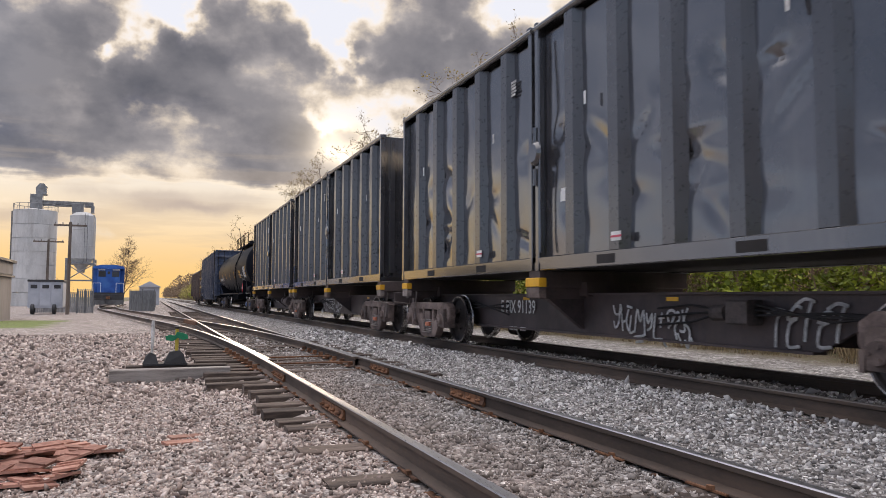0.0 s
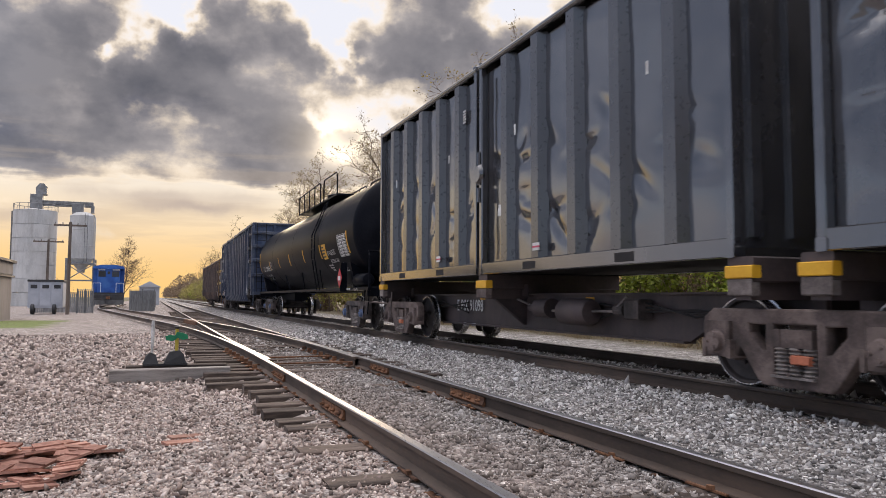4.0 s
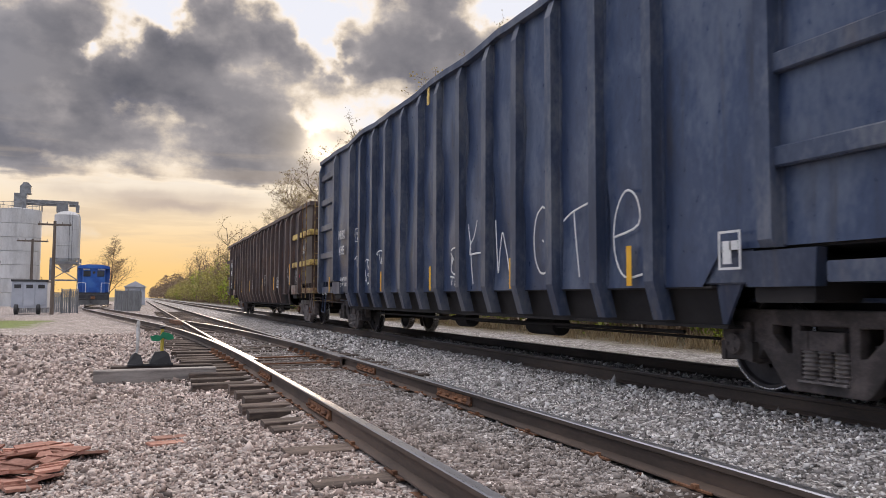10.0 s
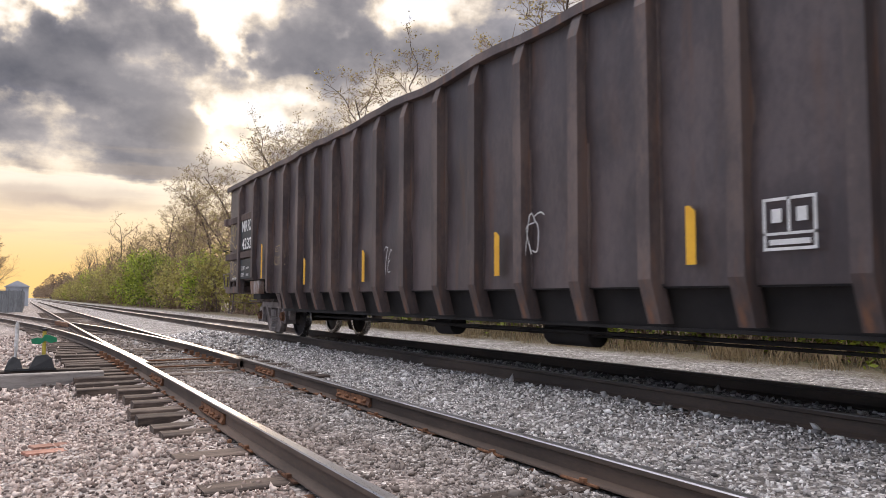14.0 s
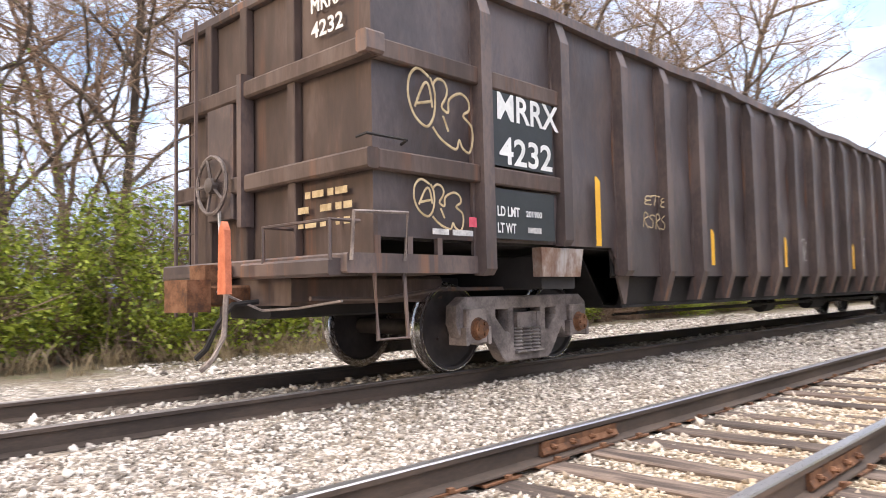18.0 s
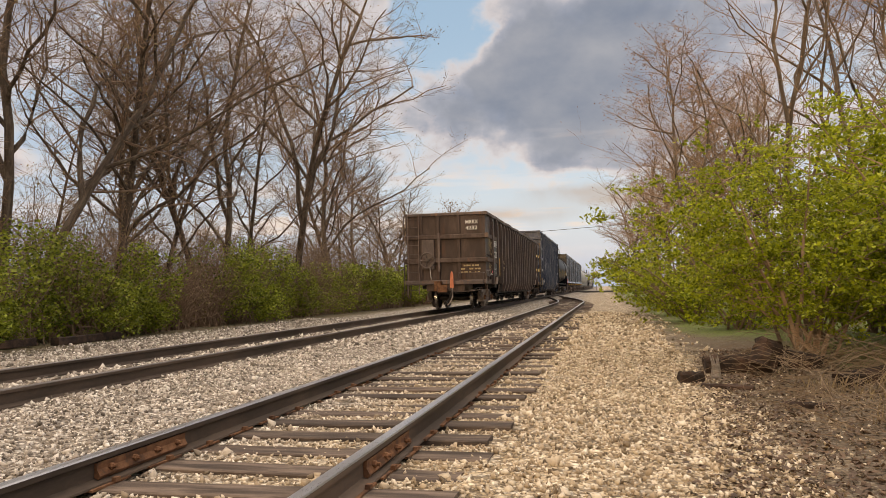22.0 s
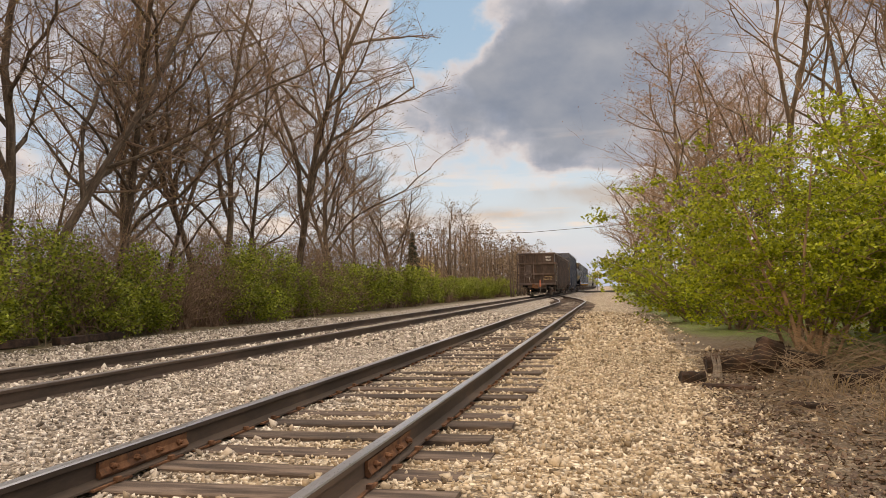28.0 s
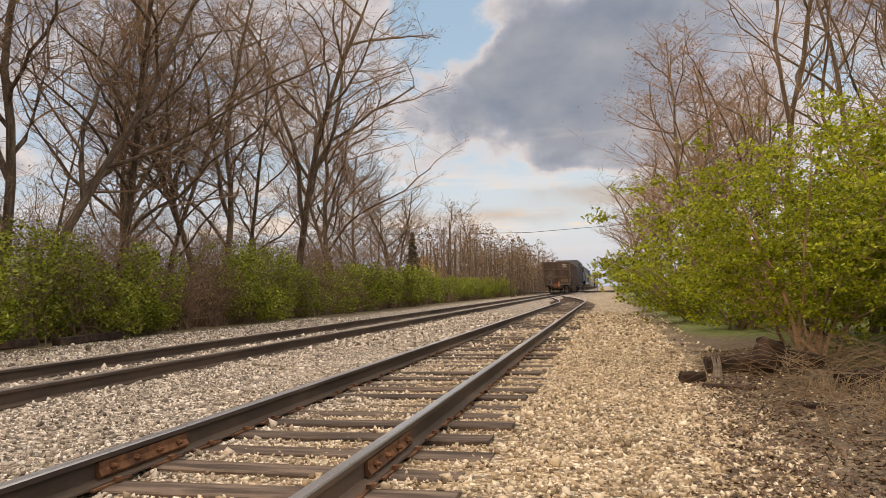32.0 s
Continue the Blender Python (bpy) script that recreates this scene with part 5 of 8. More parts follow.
def gondola(s0, s1, top, trucks, paint, rib_paint, label, bar_heights, front_ribs, end_ribs, pitch, belly_gap, front_bar_paint=None, seed=0, end_paint=None, raised=(3.6, 3.7)):
    """A high-sided open gondola; the belly between the trucks hangs lower."""
    L = s1 - s0
    car = thing("gondola_car", (0, 0, 0), label, "freight car", "gondola cars")
    W = 1.55
    a, b = trucks[0] - s0 + belly_gap, trucks[1] - s0 - belly_gap
    side = Mesh()
    ny, nz = int(L / .24), 12
    for k in (-1, 1):
        base = len(side.v)
        for j in range(nz + 1):
            for i in range(ny + 1):
                y = L * i / ny
                foot = 1.30 if y < raised[0] or y > L - raised[1] else .98
                z = foot + (top - .07 - foot) * j / nz
                e = min(min(i, ny - i, j, nz - j) / 2.0, 1)
                d = (.05 * noise.noise((y * .8, z * .9, seed + k)) + .028 * noise.noise((y * 2.1, z * 2.4, seed + 5 * k))) * e
                side.v.append((k * (W + d), y, z))
        side.f += [(base + j * (ny + 1) + i, base + j * (ny + 1) + i + 1, base + (j + 1) * (ny + 1) + i + 1, base + (j + 1) * (ny + 1) + i) for j in range(nz) for i in range(ny)]
    part("side_sheet", side, paint, car, smooth=True)
    # inner walls near-black: painted shade for the gap under the raised sheets
    part("hold_floor", Mesh().box(-W + .07, W - .07, .07, L - .07, 1.28, 1.32), M_UNDER, car)
    for k in (-1, 1):
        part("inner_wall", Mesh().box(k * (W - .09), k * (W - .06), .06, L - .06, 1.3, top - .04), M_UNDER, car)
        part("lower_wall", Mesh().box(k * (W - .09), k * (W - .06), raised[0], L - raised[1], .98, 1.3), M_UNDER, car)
    for y in (0.0, L - .05):
        part("end_sheet", Mesh().box(-W, W, y, y + .05, 1.12, top - .03), end_paint or paint, car, "rust-streaked end wall" if end_paint else "")
    for k in (-1, 1):
        rim, N = Mesh(), 48
        v, f = [], []
        for i in range(N + 1):
            y = -.06 + (L + .12) * i / N
            e = min(i, N - i, 3) / 3
            dx, dz = .045 * e * noise.noise((y * .55, seed, k)), .05 * e * noise.noise((y * .7, seed + 9, k)) + .02 * e * noise.noise((y * 2.3, seed, 4))
            v += [(k * (W - .06) + dx, y, top - .12 + dz), (k * (W + .10) + dx, y, top - .12 + dz), (k * (W + .10) + dx, y, top - .015 + dz), (k * (W + .07) + dx, y, top + dz), (k * (W - .06) + dx, y, top + dz)]
        for i in range(N):
            f += [(i * 5 + j, i * 5 + (j + 1) % 5, (i + 1) * 5 + (j + 1) % 5, (i + 1) * 5 + j) for j in range(5)]
        f += [tuple(range(5))[::-1], tuple(range(N * 5, N * 5 + 5))]
        part("top_chord", rim.add(v, f), rib_paint, car, "bent and scraped top chord")
    for y in (-.08, L - .06):
        part("top_chord", Mesh().box(-W + .06, W - .06, y, y + .14, top - .12, top - .004, .02), rib_paint, car)
    # hanging belly, its plates near-black with the shade of the recess painted in
    a, b = a - .7, b + .7
    for k in (-1, 1):
        part("belly_side", Mesh().prism([(k * (W - .10), a, .99), (k * (W - .16), a, .99), (k * 1.28, a, .62), (k * 1.34, a, .62)], (0, b - a, 0)), M_UNDER, car, "recessed belly plate with the shade painted in")
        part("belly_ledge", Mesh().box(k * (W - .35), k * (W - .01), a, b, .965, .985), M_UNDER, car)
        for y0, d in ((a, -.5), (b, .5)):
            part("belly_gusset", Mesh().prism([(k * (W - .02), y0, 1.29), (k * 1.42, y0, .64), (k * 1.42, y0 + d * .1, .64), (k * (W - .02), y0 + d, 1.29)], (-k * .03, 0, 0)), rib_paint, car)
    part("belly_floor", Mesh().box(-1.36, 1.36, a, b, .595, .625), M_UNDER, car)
    for y0, d in ((a, -.5), (b, .5)):
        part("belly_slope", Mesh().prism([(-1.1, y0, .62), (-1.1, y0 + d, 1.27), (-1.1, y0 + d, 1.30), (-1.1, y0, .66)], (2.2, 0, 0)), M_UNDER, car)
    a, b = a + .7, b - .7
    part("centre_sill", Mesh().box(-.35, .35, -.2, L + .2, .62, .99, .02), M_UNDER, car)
    def rib_mesh(low, foot=.98):
        ring = [(W - .02, top - .10), (W + .06, top - .10), (W + .135, top - .34), (W + .135, foot + .06)]
        ring += [(1.57, .66), (1.42, .66), (W - .05, .97)] if low else [(W + .09, foot), (W - .02, foot)]
        m = Mesh()
        m.prism([(x, -.075, z) for x, z in ring], (0, .15, 0))
        m.prism([(x - .004, -.105, z) for x, z in [(W - .02, top - .14), (W + .015, top - .14), (W + .015, foot + .02), (W - .02, foot + .02)]], (0, .21, 0))
        return m.data(rib_paint)
    low_me, high_me, short_me = rib_mesh(True), rib_mesh(False), rib_mesh(False, 1.29)
    ys = []
    ys += [(e, high_me) for e in front_ribs] + [(L - e, high_me) for e in end_ribs]
    n = round((b - a) / pitch)
    for i in range(n + 1):
        ys.append((a + .02 + (b - a - .04) * i / n, low_me))
    rnd = random.Random(seed)
    for y, me in ys:
        if me is high_me and min(abs(y - (t - s0)) for t in trucks) < .45:
            me = short_me
        for k in (1, -1):
            part("side_post", me, rib_paint, car, at=pose(0, y + rnd.uniform(-.02, .02), 0, rnd.uniform(-.5, .5), 0, 0) @ Matrix.Diagonal((k, 1, 1, 1)))
    # stiffeners round the ends
    for e, way in ((0.0, 1), (L, -1)):
        mat = front_bar_paint if (front_bar_paint and way > 0) else (end_paint or rib_paint)
        reach = (front_ribs if way > 0 else end_ribs)[1] - .08
        for z in bar_heights:
            m = Mesh().box(-W - .09, W + .09, min(e - way * .13, e), max(e - way * .13, e), z, z + .17, .02)
            st = part("end_stiffener", m, mat, car, "flaking yellow stiffener" if mat is M_OLDYELLOW else "")
            for k in (-1, 1):
                part("side_stiffener", Mesh().box(k * W, k * (W + .09), min(e, e + way * reach), max(e, e + way * reach), z, z + .17, .015), mat, st)
        for x in (-.52, .30, 1.0):
            part("end_post", Mesh().box(x - .06, x + .06, min(e - way * .09, e), max(e - way * .09, e), 1.1, top - .1, .01), end_paint or paint, car)
        # sill, steps, platform
        part("end_sill", Mesh().box(-W - .03, W + .03, min(e - way * .3, e + way * 1.3), max(e - way * .3, e + way * 1.3), 1.0, 1.16, .015), M_LADDER if (front_bar_paint and way > 0) else rib_paint, car)
        part("draft_sill", Mesh().box(-.75, .75, min(e - way * .25, e + way * 1.6), max(e - way * .25, e + way * 1.6), .74, .995, .03), M_BROWN_END if paint is M_BROWN else M_UNDER, car)
        for j in range(3):
            part("end_strut", Mesh().box(-W - .01, -W + .04, e + way * (.04 + .36 * j) - .03, e + way * (.04 + .36 * j) + .03, 1.16, 1.31), rib_paint, car)
        part("brake_pipe", Mesh().tube([(-.95, e - way * .2, .80), (-.95, e + way * .6, .78), (-1.0, e + way * 1.3, .86), (-1.0, e + way * 2.6, .86)], .022, 6), rib_paint, car)
        for k in (-1, 1):
            part("step", Mesh().tube([(k * 1.52, e + way * .03, 1.0), (k * 1.56, e + way * .03, .46), (k * 1.56, e + way * .36, .46), (k * 1.52, e + way * .36, 1.0)], .02, 5), rib_paint, car)
        coupler(car, e - way * .2, -way)
    for s in trucks:
        y = s - s0
        truck(car, y, M_RUST if paint is M_BROWN else M_TRUCK_DARK, None, M_TRUCK if paint is M_BROWN else M_TRUCK_DARK)
        d = 1 if y < L / 2 else -1
        for k in (-1, 1):
            if paint is M_BROWN:
                continue
            part("side_girder", Mesh().box(k * (W - .22), k * (W - .03), min(y + d * .38, y + d * 1.5), max(y + d * .38, y + d * 1.5), 1.0, 1.29, .015), rib_paint, car)
        part("body_bolster", Mesh().box(-W + .02, W - .02, y - .3, y + .3, .84, 1.2, .02), M_UNDER, car)
        for k in (-1, 1):
            part("bolster_cover", Mesh().prism([(k * (W + .05), y - .38, 1.27), (k * (W + .05), y + .38, 1.27), (k * (W + .03), y + .34, .97), (k * (W + .03), y - .34, .97)], (-k * .12, 0, 0)), M_BOLSTER if paint is M_BROWN else rib_paint, car, "rust-bitten pale plate" if paint is M_BROWN else "")
    m = Mesh().tube([(-1.0, a + .3, .52), (-1.0, b - .3, .50)], .022, 5).tube([(-.8, a, .46), (-.8, b, .48)], .016, 5)
    part("brake_rod", m, M_UNDER, car)
    part("brake_cylinder", Mesh().lathe([(0, 0), (0, .14), (.45, .15), (.47, .06), (.9, .05)], "y", (-.75, L / 2 + .5, .49), 14), M_UNDER, car, smooth=True)
    part("air_reservoir", Mesh().lathe([(0, 0), (.05, .15), (.85, .15), (.9, 0)], "y", (-.7, L / 2 - 2.5, .48), 14), M_UNDER, car, smooth=True)
    on_train(car, s0)
    return car


def blue_gondola():
    s0 = 63.2
    car = gondola(s0, 81.1, 4.75, (64.95, 79.4), M_BLUE, M_BLUE_RIB, "tall faded blue gondola car with white sprayed letters", (1.93, 2.70, 3.42, 4.12), (.05, 1.82), (.05, 1.70), .97, 1.5, None, 3, raised=(2.6, 2.6))
    W = 1.55
    ladder(car, M_UNDER, -W - .16, .38, .75, 4.75, "x", "black side ladder", .46, 11)
    ladder(car, M_UNDER, -1.2, -.2, .8, 4.7, "y", "black end ladder", .46, 11)
    ladder(car, M_UNDER, 1.0, 18.1, .8, 4.7, "y", "black end ladder", .42, 11)
    def put(words, size, s, z, wd, bold=.004, x=-1.625):
        part("lettering", letters(words, size, M_WHITE, wd, bold), M_WHITE, car, at=on_side(x, s - s0, z - Z_MAIN))
    put("MRRX", .32, 79.02, 2.42, .62)
    put("4105", .32, 78.98, 2.02, .52)
    put("LD LMT", .12, 78.8, 1.36, .36)
    put("LT WT", .12, 78.8, 1.22, .32)
    bars([(0, .14, .32, .09), (0, 0, .32, .09)], M_CHALK, car, on_side(-1.625, 78.38 - s0, 1.15))
    put("PLATE", .09, 77.32, 2.42, .18)
    put("F", .1, 77.25, 2.30, .06)
    bars([(x - .06, y, p, q) for x, y, p, q in ring_box(.27, .32)], M_WHITE, car, on_side(-1.64, 77.34 - s0, 2.18), "lettering")
    bars(ring_box(.26, .34) + [(.05, .05, .1, .2), (.13, .17, .1, .08)], M_WHITE, car, on_side(-1.64, 65.55 - s0, 1.12), "data_sheet")
    put("2 INCH COMP BRAKES", .07, 80.75, 1.02, .5, .0)
    for s in (63.47, 66.9, 69.55, 72.6, 75.45, 77.12, 80.03):
        part("reflector_strip", Mesh().box(0, .085, 0, .42, 0, .004), M_YELLOW, car, "yellow reflective strip", at=on_side(-1.62, s - s0, 1.0))
    # big white letters, one to a panel
    o = [[(.5 + .42 * math.cos(1.6 + .7 * i), .5 + .5 * math.sin(1.6 + .7 * i)) for i in range(10)], [(.48, .5), (.53, .47)]]
    tt = [[(.0, .82), (.35, .92), (.95, 1.0)], [(.42, .94), (.5, .5), (.62, .02)]]
    e = [[(.08, .5), (.85, .62), (.8, .95), (.45, 1.05), (.12, .75), (.1, .3), (.4, 0), (.95, .02)]]
    for sign, s, z in ((o, 68.93, 1.18), (tt, 68.16, 1.10), (e, 67.18, 1.10)):
        scribble("graffiti", [[(x * .55, y * .86) for x, y in line] for line in sign], M_WHITE, car, on_side(-1.605, s - s0, z), .013, "white sprayed letter")
    for s, z, strokes in (TAG_K, TAG_W, TAG_FACE, TAG_T1, TAG_T2, TAG_T3):
        scribble("graffiti", strokes, M_WHITE, car, on_side(-1.605, s - s0, z), .014, "white sprayed tag")
    part("rust_patch", Mesh().box(0, .12, 0, .3, 0, .003), M_OLDYELLOW, car, at=on_side(-1.675, 72.6 - s0, 4.3))
    return car


def brown_gondola():
    s0 = 82.5
    L = 21.85
    car = gondola(s0, s0 + L, 3.79, (85.15, 101.78), M_BROWN, M_BROWN_RIB, "rusty brown gondola car, last of the train, with sprayed tags", (1.84, 2.76), (1.49, 2.74, 3.75), (1.33, 2.58, 3.82), .97, 2.25, M_OLDYELLOW, 11, M_BROWN_END)
    W = 1.55
    ladder(car, M_LADDER, -W - .17, .36, .85, 3.78, "x", "flaking yellow ladder with rusty rungs", .56, 9)
    ladder(car, M_LADDER, -1.24, -.2, .6, 3.78, "y", "flaking yellow ladder with rusty rungs", .56, 9)
    ladder(car, M_BROWN_RIB, W - .28, L + .2, .62, 3.75, "y", "rusty end ladder", .44, 9)
    ladder(car, M_BROWN_RIB, W + .17, L - .3, .62, 3.75, "x", "rusty side ladder", .44, 9)
    # dark panel with the car's lettering
    part("lettering_panel", Mesh().box(0, 1.06, 0, .72, 0, .004).box(0, 1.06, -.70, -.22, 0, .004), M_PANEL, car, "dark painted panel", at=on_side(-1.625, 103.02 - s0, 2.03))
    def put(words, size, s, z, wd, bold=.01, x=-1.634):
        part("lettering", letters(words, size, M_WHITE, wd, bold), M_WHITE, car, at=on_side(x, s - s0, z - Z_MAIN))
    put("MRRX", .37, 102.85, 2.56, 1.0, .007)
    put("4232", .37, 102.83, 2.13, .85, .007)
    put("LD LMT", .13, 102.88, 1.62, .34, .004)
    put("LT WT", .13, 102.88, 1.46, .28, .004)
    put("201900", .085, 102.44, 1.63, .26, .002)
    bars([(0, 0, .22, .055)], M_CHALK, car, on_side(-1.634, 102.42 - s0, 1.40))
    for s, z, h in ((101.12, 1.38, .78), (85.65, 1.36, .72), (88.82, 1.22, .48), (91.62, 1.20, .5), (95.4, 1.2, .5), (98.2, 1.2, .5)):
        part("reflector_strip", Mesh().prism([(0, 0, 0), (.10, 0, 0), (.10, h - .05, 0), (.04, h, 0), (0, h, 0)], (0, 0, .004)), M_YELLOW, car, "yellow reflective strip", at=on_side(-1.625, s - s0 + .05, z - Z_MAIN))
    bars(ring_box(.42, .38) + [(.2, .12, .02, .26), (.0, .11, .42, .02), (.07, .2, .08, .1), (.27, .2, .08, .1), (.05, .04, .32, .04)], M_WHITE, car, on_side(-1.625, 88.15 - s0, 1.22), "data_sheet")
    part("sticker", Mesh().box(0, .10, 0, .09, 0, .003), M_PINK, car, "pink sticker", at=on_side(-1.63, 103.28 - s0, 1.42))
    part("sticker", Mesh().box(0, .10, 0, .09, 0, .003), M_PINK, car, "pink sticker", at=on_side(-1.63, 84.0 - s0, 1.50))
    blob = [[(.31, .92), (.15, 1.0), (.03, .86), (.01, .6), (.1, .36), (.26, .25), (.36, .36), (.40, .56), (.39, .77), (.33, .92)], [(.1, .48), (.23, .8), (.31, .8), (.36, .52)], [(.13, .53), (.35, .6)],
            [(.36, .82), (.44, .92), (.54, .91), (.59, .8), (.56, .68), (.5, .56), (.6, .5), (.62, .68), (.79, .8), (.92, .74), (.94, .6), (.84, .5), (.97, .38), (.99, .18), (.93, .0), (.82, .05), (.77, .15), (.72, .02), (.58, .06), (.46, .14), (.36, .26)], [(.52, .44), (.6, .24)]]
    scribble("graffiti", [[(x * .82, y * .66) for x, y in l] for l in blob], M_TANSPRAY, car, on_side(-1.63, 104.02 - s0, 2.10), .013, "tan sprayed tag")
    scribble("graffiti", [[(x * .62, y * .42) for x, y in l] for l in blob], M_TANSPRAY, car, on_side(-1.63, 103.97 - s0, 1.38), .011, "tan sprayed tag")
    bars([(0, 0, .2, .05), (.25, 0, .27, .05)], M_CHALK, car, on_side(-1.63, 103.75 - s0, 1.335))
    part("grab_iron", Mesh().tube([(-1.58, 104.54 - s0, 2.08), (-1.68, 104.52 - s0, 2.10), (-1.68, 104.08 - s0, 2.10), (-1.58, 104.06 - s0, 2.08)], .013, 5), M_UNDER, car)
    part("grab_iron", Mesh().tube([(-1.60, 104.62 - s0, 1.1), (-1.64, 104.62 - s0, 1.48), (-1.64, 104.05 - s0, 1.50), (-1.60, 104.05 - s0, 1.1)], .017, 5), M_TRUCK, car)
    for seed, s, z, n, wd, h, mat in ((21, 100.15, 1.55, 5, .75, .22, M_TANSPRAY), (22, 100.1, 1.85, 3, .6, .12, M_TANSPRAY), (25, 91.1, 1.35, 2, .3, .5, M_CHALK), (28, 94.6, 1.25, 2, .2, .4, M_CHALK)):
        scribble("graffiti", loops(seed, n, wd, h), mat, car, on_side(-1.63, s - s0, z), .008, "thin sprayed tag")
    for s, z, strokes in (TAG_B1, TAG_B2):
        scribble("graffiti", strokes, M_CHALK, car, on_side(-1.63, s - s0, z), .009, "thin sprayed tag")
    scribble("graffiti", TAG_B3[2], M_CHALK, car, on_side(-1.63, TAG_B3[0] - s0, TAG_B3[1]), .026, "smeared pale sprayed tag")
    scribble("graffiti", END_TAG, M_CHALK, car, Matrix(((1, 0, 0, 0), (0, 0, -1, -.006), (0, 1, 0, 0), (0, 0, 0, 1))), .009, "thin sprayed tag")
    # rear end: hand brake, lettering, marker
    back = Matrix(((-1, 0, 0, 0), (0, 0, 1, 0), (0, 1, 0, 0), (0, 0, 0, 1)))
    hb = Mesh()
    hb.tube([(.29 * math.cos(i * math.tau / 24), 0, .29 * math.sin(i * math.tau / 24)) for i in range(25)], .022, 6)
    hb.lathe([(-.03, 0), (-.03, .08), (.04, .08), (.06, 0)], "y", (0, 0, 0), 12)
    for i in range(5):
        hb.tube([(0, 0, 0), (.29 * math.cos(i * 1.257), 0, .29 * math.sin(i * 1.257))], .018, 5)
    part("hand_brake", hb, M_TRUCK, car, "spoked hand brake wheel", at=(.72, L + .2, 1.95))
    part("brake_housing", Mesh().box(.45, .95, L + .02, L + .13, 1.6, 2.75, .02).box(.22, .30, L + .02, L + .16, 1.5, 3.0), M_BROWN_RIB, car)
    part("chain", Mesh().tube([(.62, L + .17, 1.68), (.6, L + .17, 1.4), (.58, L + .16, 1.2)], .018, 5), M_CHALK, car, "hanging brake chain")
    part("lettering", letters("MRRX", .2, M_WHITE, .5, .004), M_WHITE, car, at=Matrix.Translation((-.80, L + .056, 3.33)) @ back)
    part("lettering", letters("4232", .2, M_WHITE, .46, .004), M_WHITE, car, at=Matrix.Translation((-.80, L + .056, 3.10)) @ back)
    bars([(.08 + .11 * i, .46 - .13 * j, .05 + .03 * ((i + 2 * j) % 3), .06) for i in range(7) for j in range(3) if (i * 3 + j) % 7], M_TANSPRAY, car, Matrix.Translation((-.50, L + .056, 1.22)) @ back)
    pl = part("brake_step", Mesh().box(-1.5, -.2, L + .12, L + .42, .98, 1.12, .02).box(.35, 1.3, L + .1, L + .4, 1.02, 1.06), M_BROWN_RIB, car)
    for x in (-1.5, -.55):
        part("guard_rail", Mesh().tube([(x, L + .4, 1.1), (x, L + .4, 1.42), (x, L + .1, 1.42)], .018, 5), M_BROWN_RIB, pl)
    part("guard_rail", Mesh().tube([(-1.5, L + .4, 1.42), (-.55, L + .4, 1.42)], .014, 5), M_BROWN_RIB, pl)
    part("marker_flag", Mesh().prism([(-.27, L + .62, .85), (-.41, L + .62, .85), (-.39, L + .62, 1.4), (-.34, L + .62, 1.48), (-.29, L + .62, 1.4)], (0, .06, 0)), M_ORANGE, car, "faded orange end marker")
    part("air_line", Mesh().tube([(-.35, L + .64, .85), (-.35, L + .66, .5), (-.27, L + .72, .3), (-.17, L + .78, .2)], .025, 6), M_TRUCK, car)
    part("coupler_block", Mesh().box(.12, .38, L + .3, L + .62, .74, 1.12, .03), M_RUST, car, "rusty brown device on the coupler")
    part("corner_fitting", Mesh().box(-1.70, -1.56, L - .02, L + .17, 2.77, 2.95, .02), M_BROWN_RIB, car)
    return car


def train():
    # the last unit of the first flat car, then a whole second one
    spine_car([(-9.0, 3.0), (3.3, 15.35)], (-7.9, 3.15, 14.2), [("E PIX 91139", 11.95, .62, .31, 1.26)], (TAG_SCRAWL, TAG_KNOT, (5.75, .42, loops(8, 5, .9, .42))))
    spine_car([(16.85, 28.95), (29.3, 41.3)], (18.05, 29.12, 40.15), [("E PIX 91098", 38.2, .62, .31, 1.26)], (TAG_R, TAG_E, TAG_A))
    n = 0
    for a, b in ((-8.85, -2.95), (-2.85, 2.85), (3.45, 9.25), (9.35, 15.28), (16.98, 22.75), (22.9, 28.68), (29.6, 35.4), (35.52, 41.2)):
        container(a, b, n % 2 == 0, n)
        n += 1
    tank_car(42.6, 62.1, (44.2, 60.6), label="long black pressure tank car with white lettering and yellow strips")
    blue_gondola()
    brown_gondola()
    for i in range(6):
        s = -30.5 - 19.6 * i
        tank_car(s, s + 17.6, (s + 1.9, s + 15.7), M_TANK_GREY if i % 3 != 2 else M_TANK, False, "pale grey tank car far down the train" if i % 3 != 2 else "plain black tank car far down the train", M_TRUCK)

# ---- plants ----


def leaf_material(name, dark, light, through=0.35):
    m = bpy.data.materials.new(name)
    m.use_nodes = True
    t = Nodes(m.node_tree)
    shader = m.node_tree.nodes["Principled BSDF"]
    isl = t.node("ShaderNodeNewGeometry").outputs["Random Per Island"]
    info = t.node("ShaderNodeObjectInfo").outputs["Random"]
    col = t.mix(isl, dark, light)
    col = t.vec("SCALE", col, scale=t.math("MULTIPLY_ADD", info, 0.4, 0.8))
    t.put(shader.inputs["Base Color"], col)
    shader.inputs["Roughness"].default_value = 0.55
    tr = t.node("ShaderNodeBsdfTranslucent")
    t.put(tr.inputs[0], col)
    mix = t.node("ShaderNodeMixShader")
    mix.inputs[0].default_value = through
    m.node_tree.links.new(shader.outputs[0], mix.inputs[1])
    m.node_tree.links.new(tr.outputs[0], mix.inputs[2])
    m.node_tree.links.new(mix.outputs[0], m.node_tree.nodes["Material Output"].inputs[0])
    return m


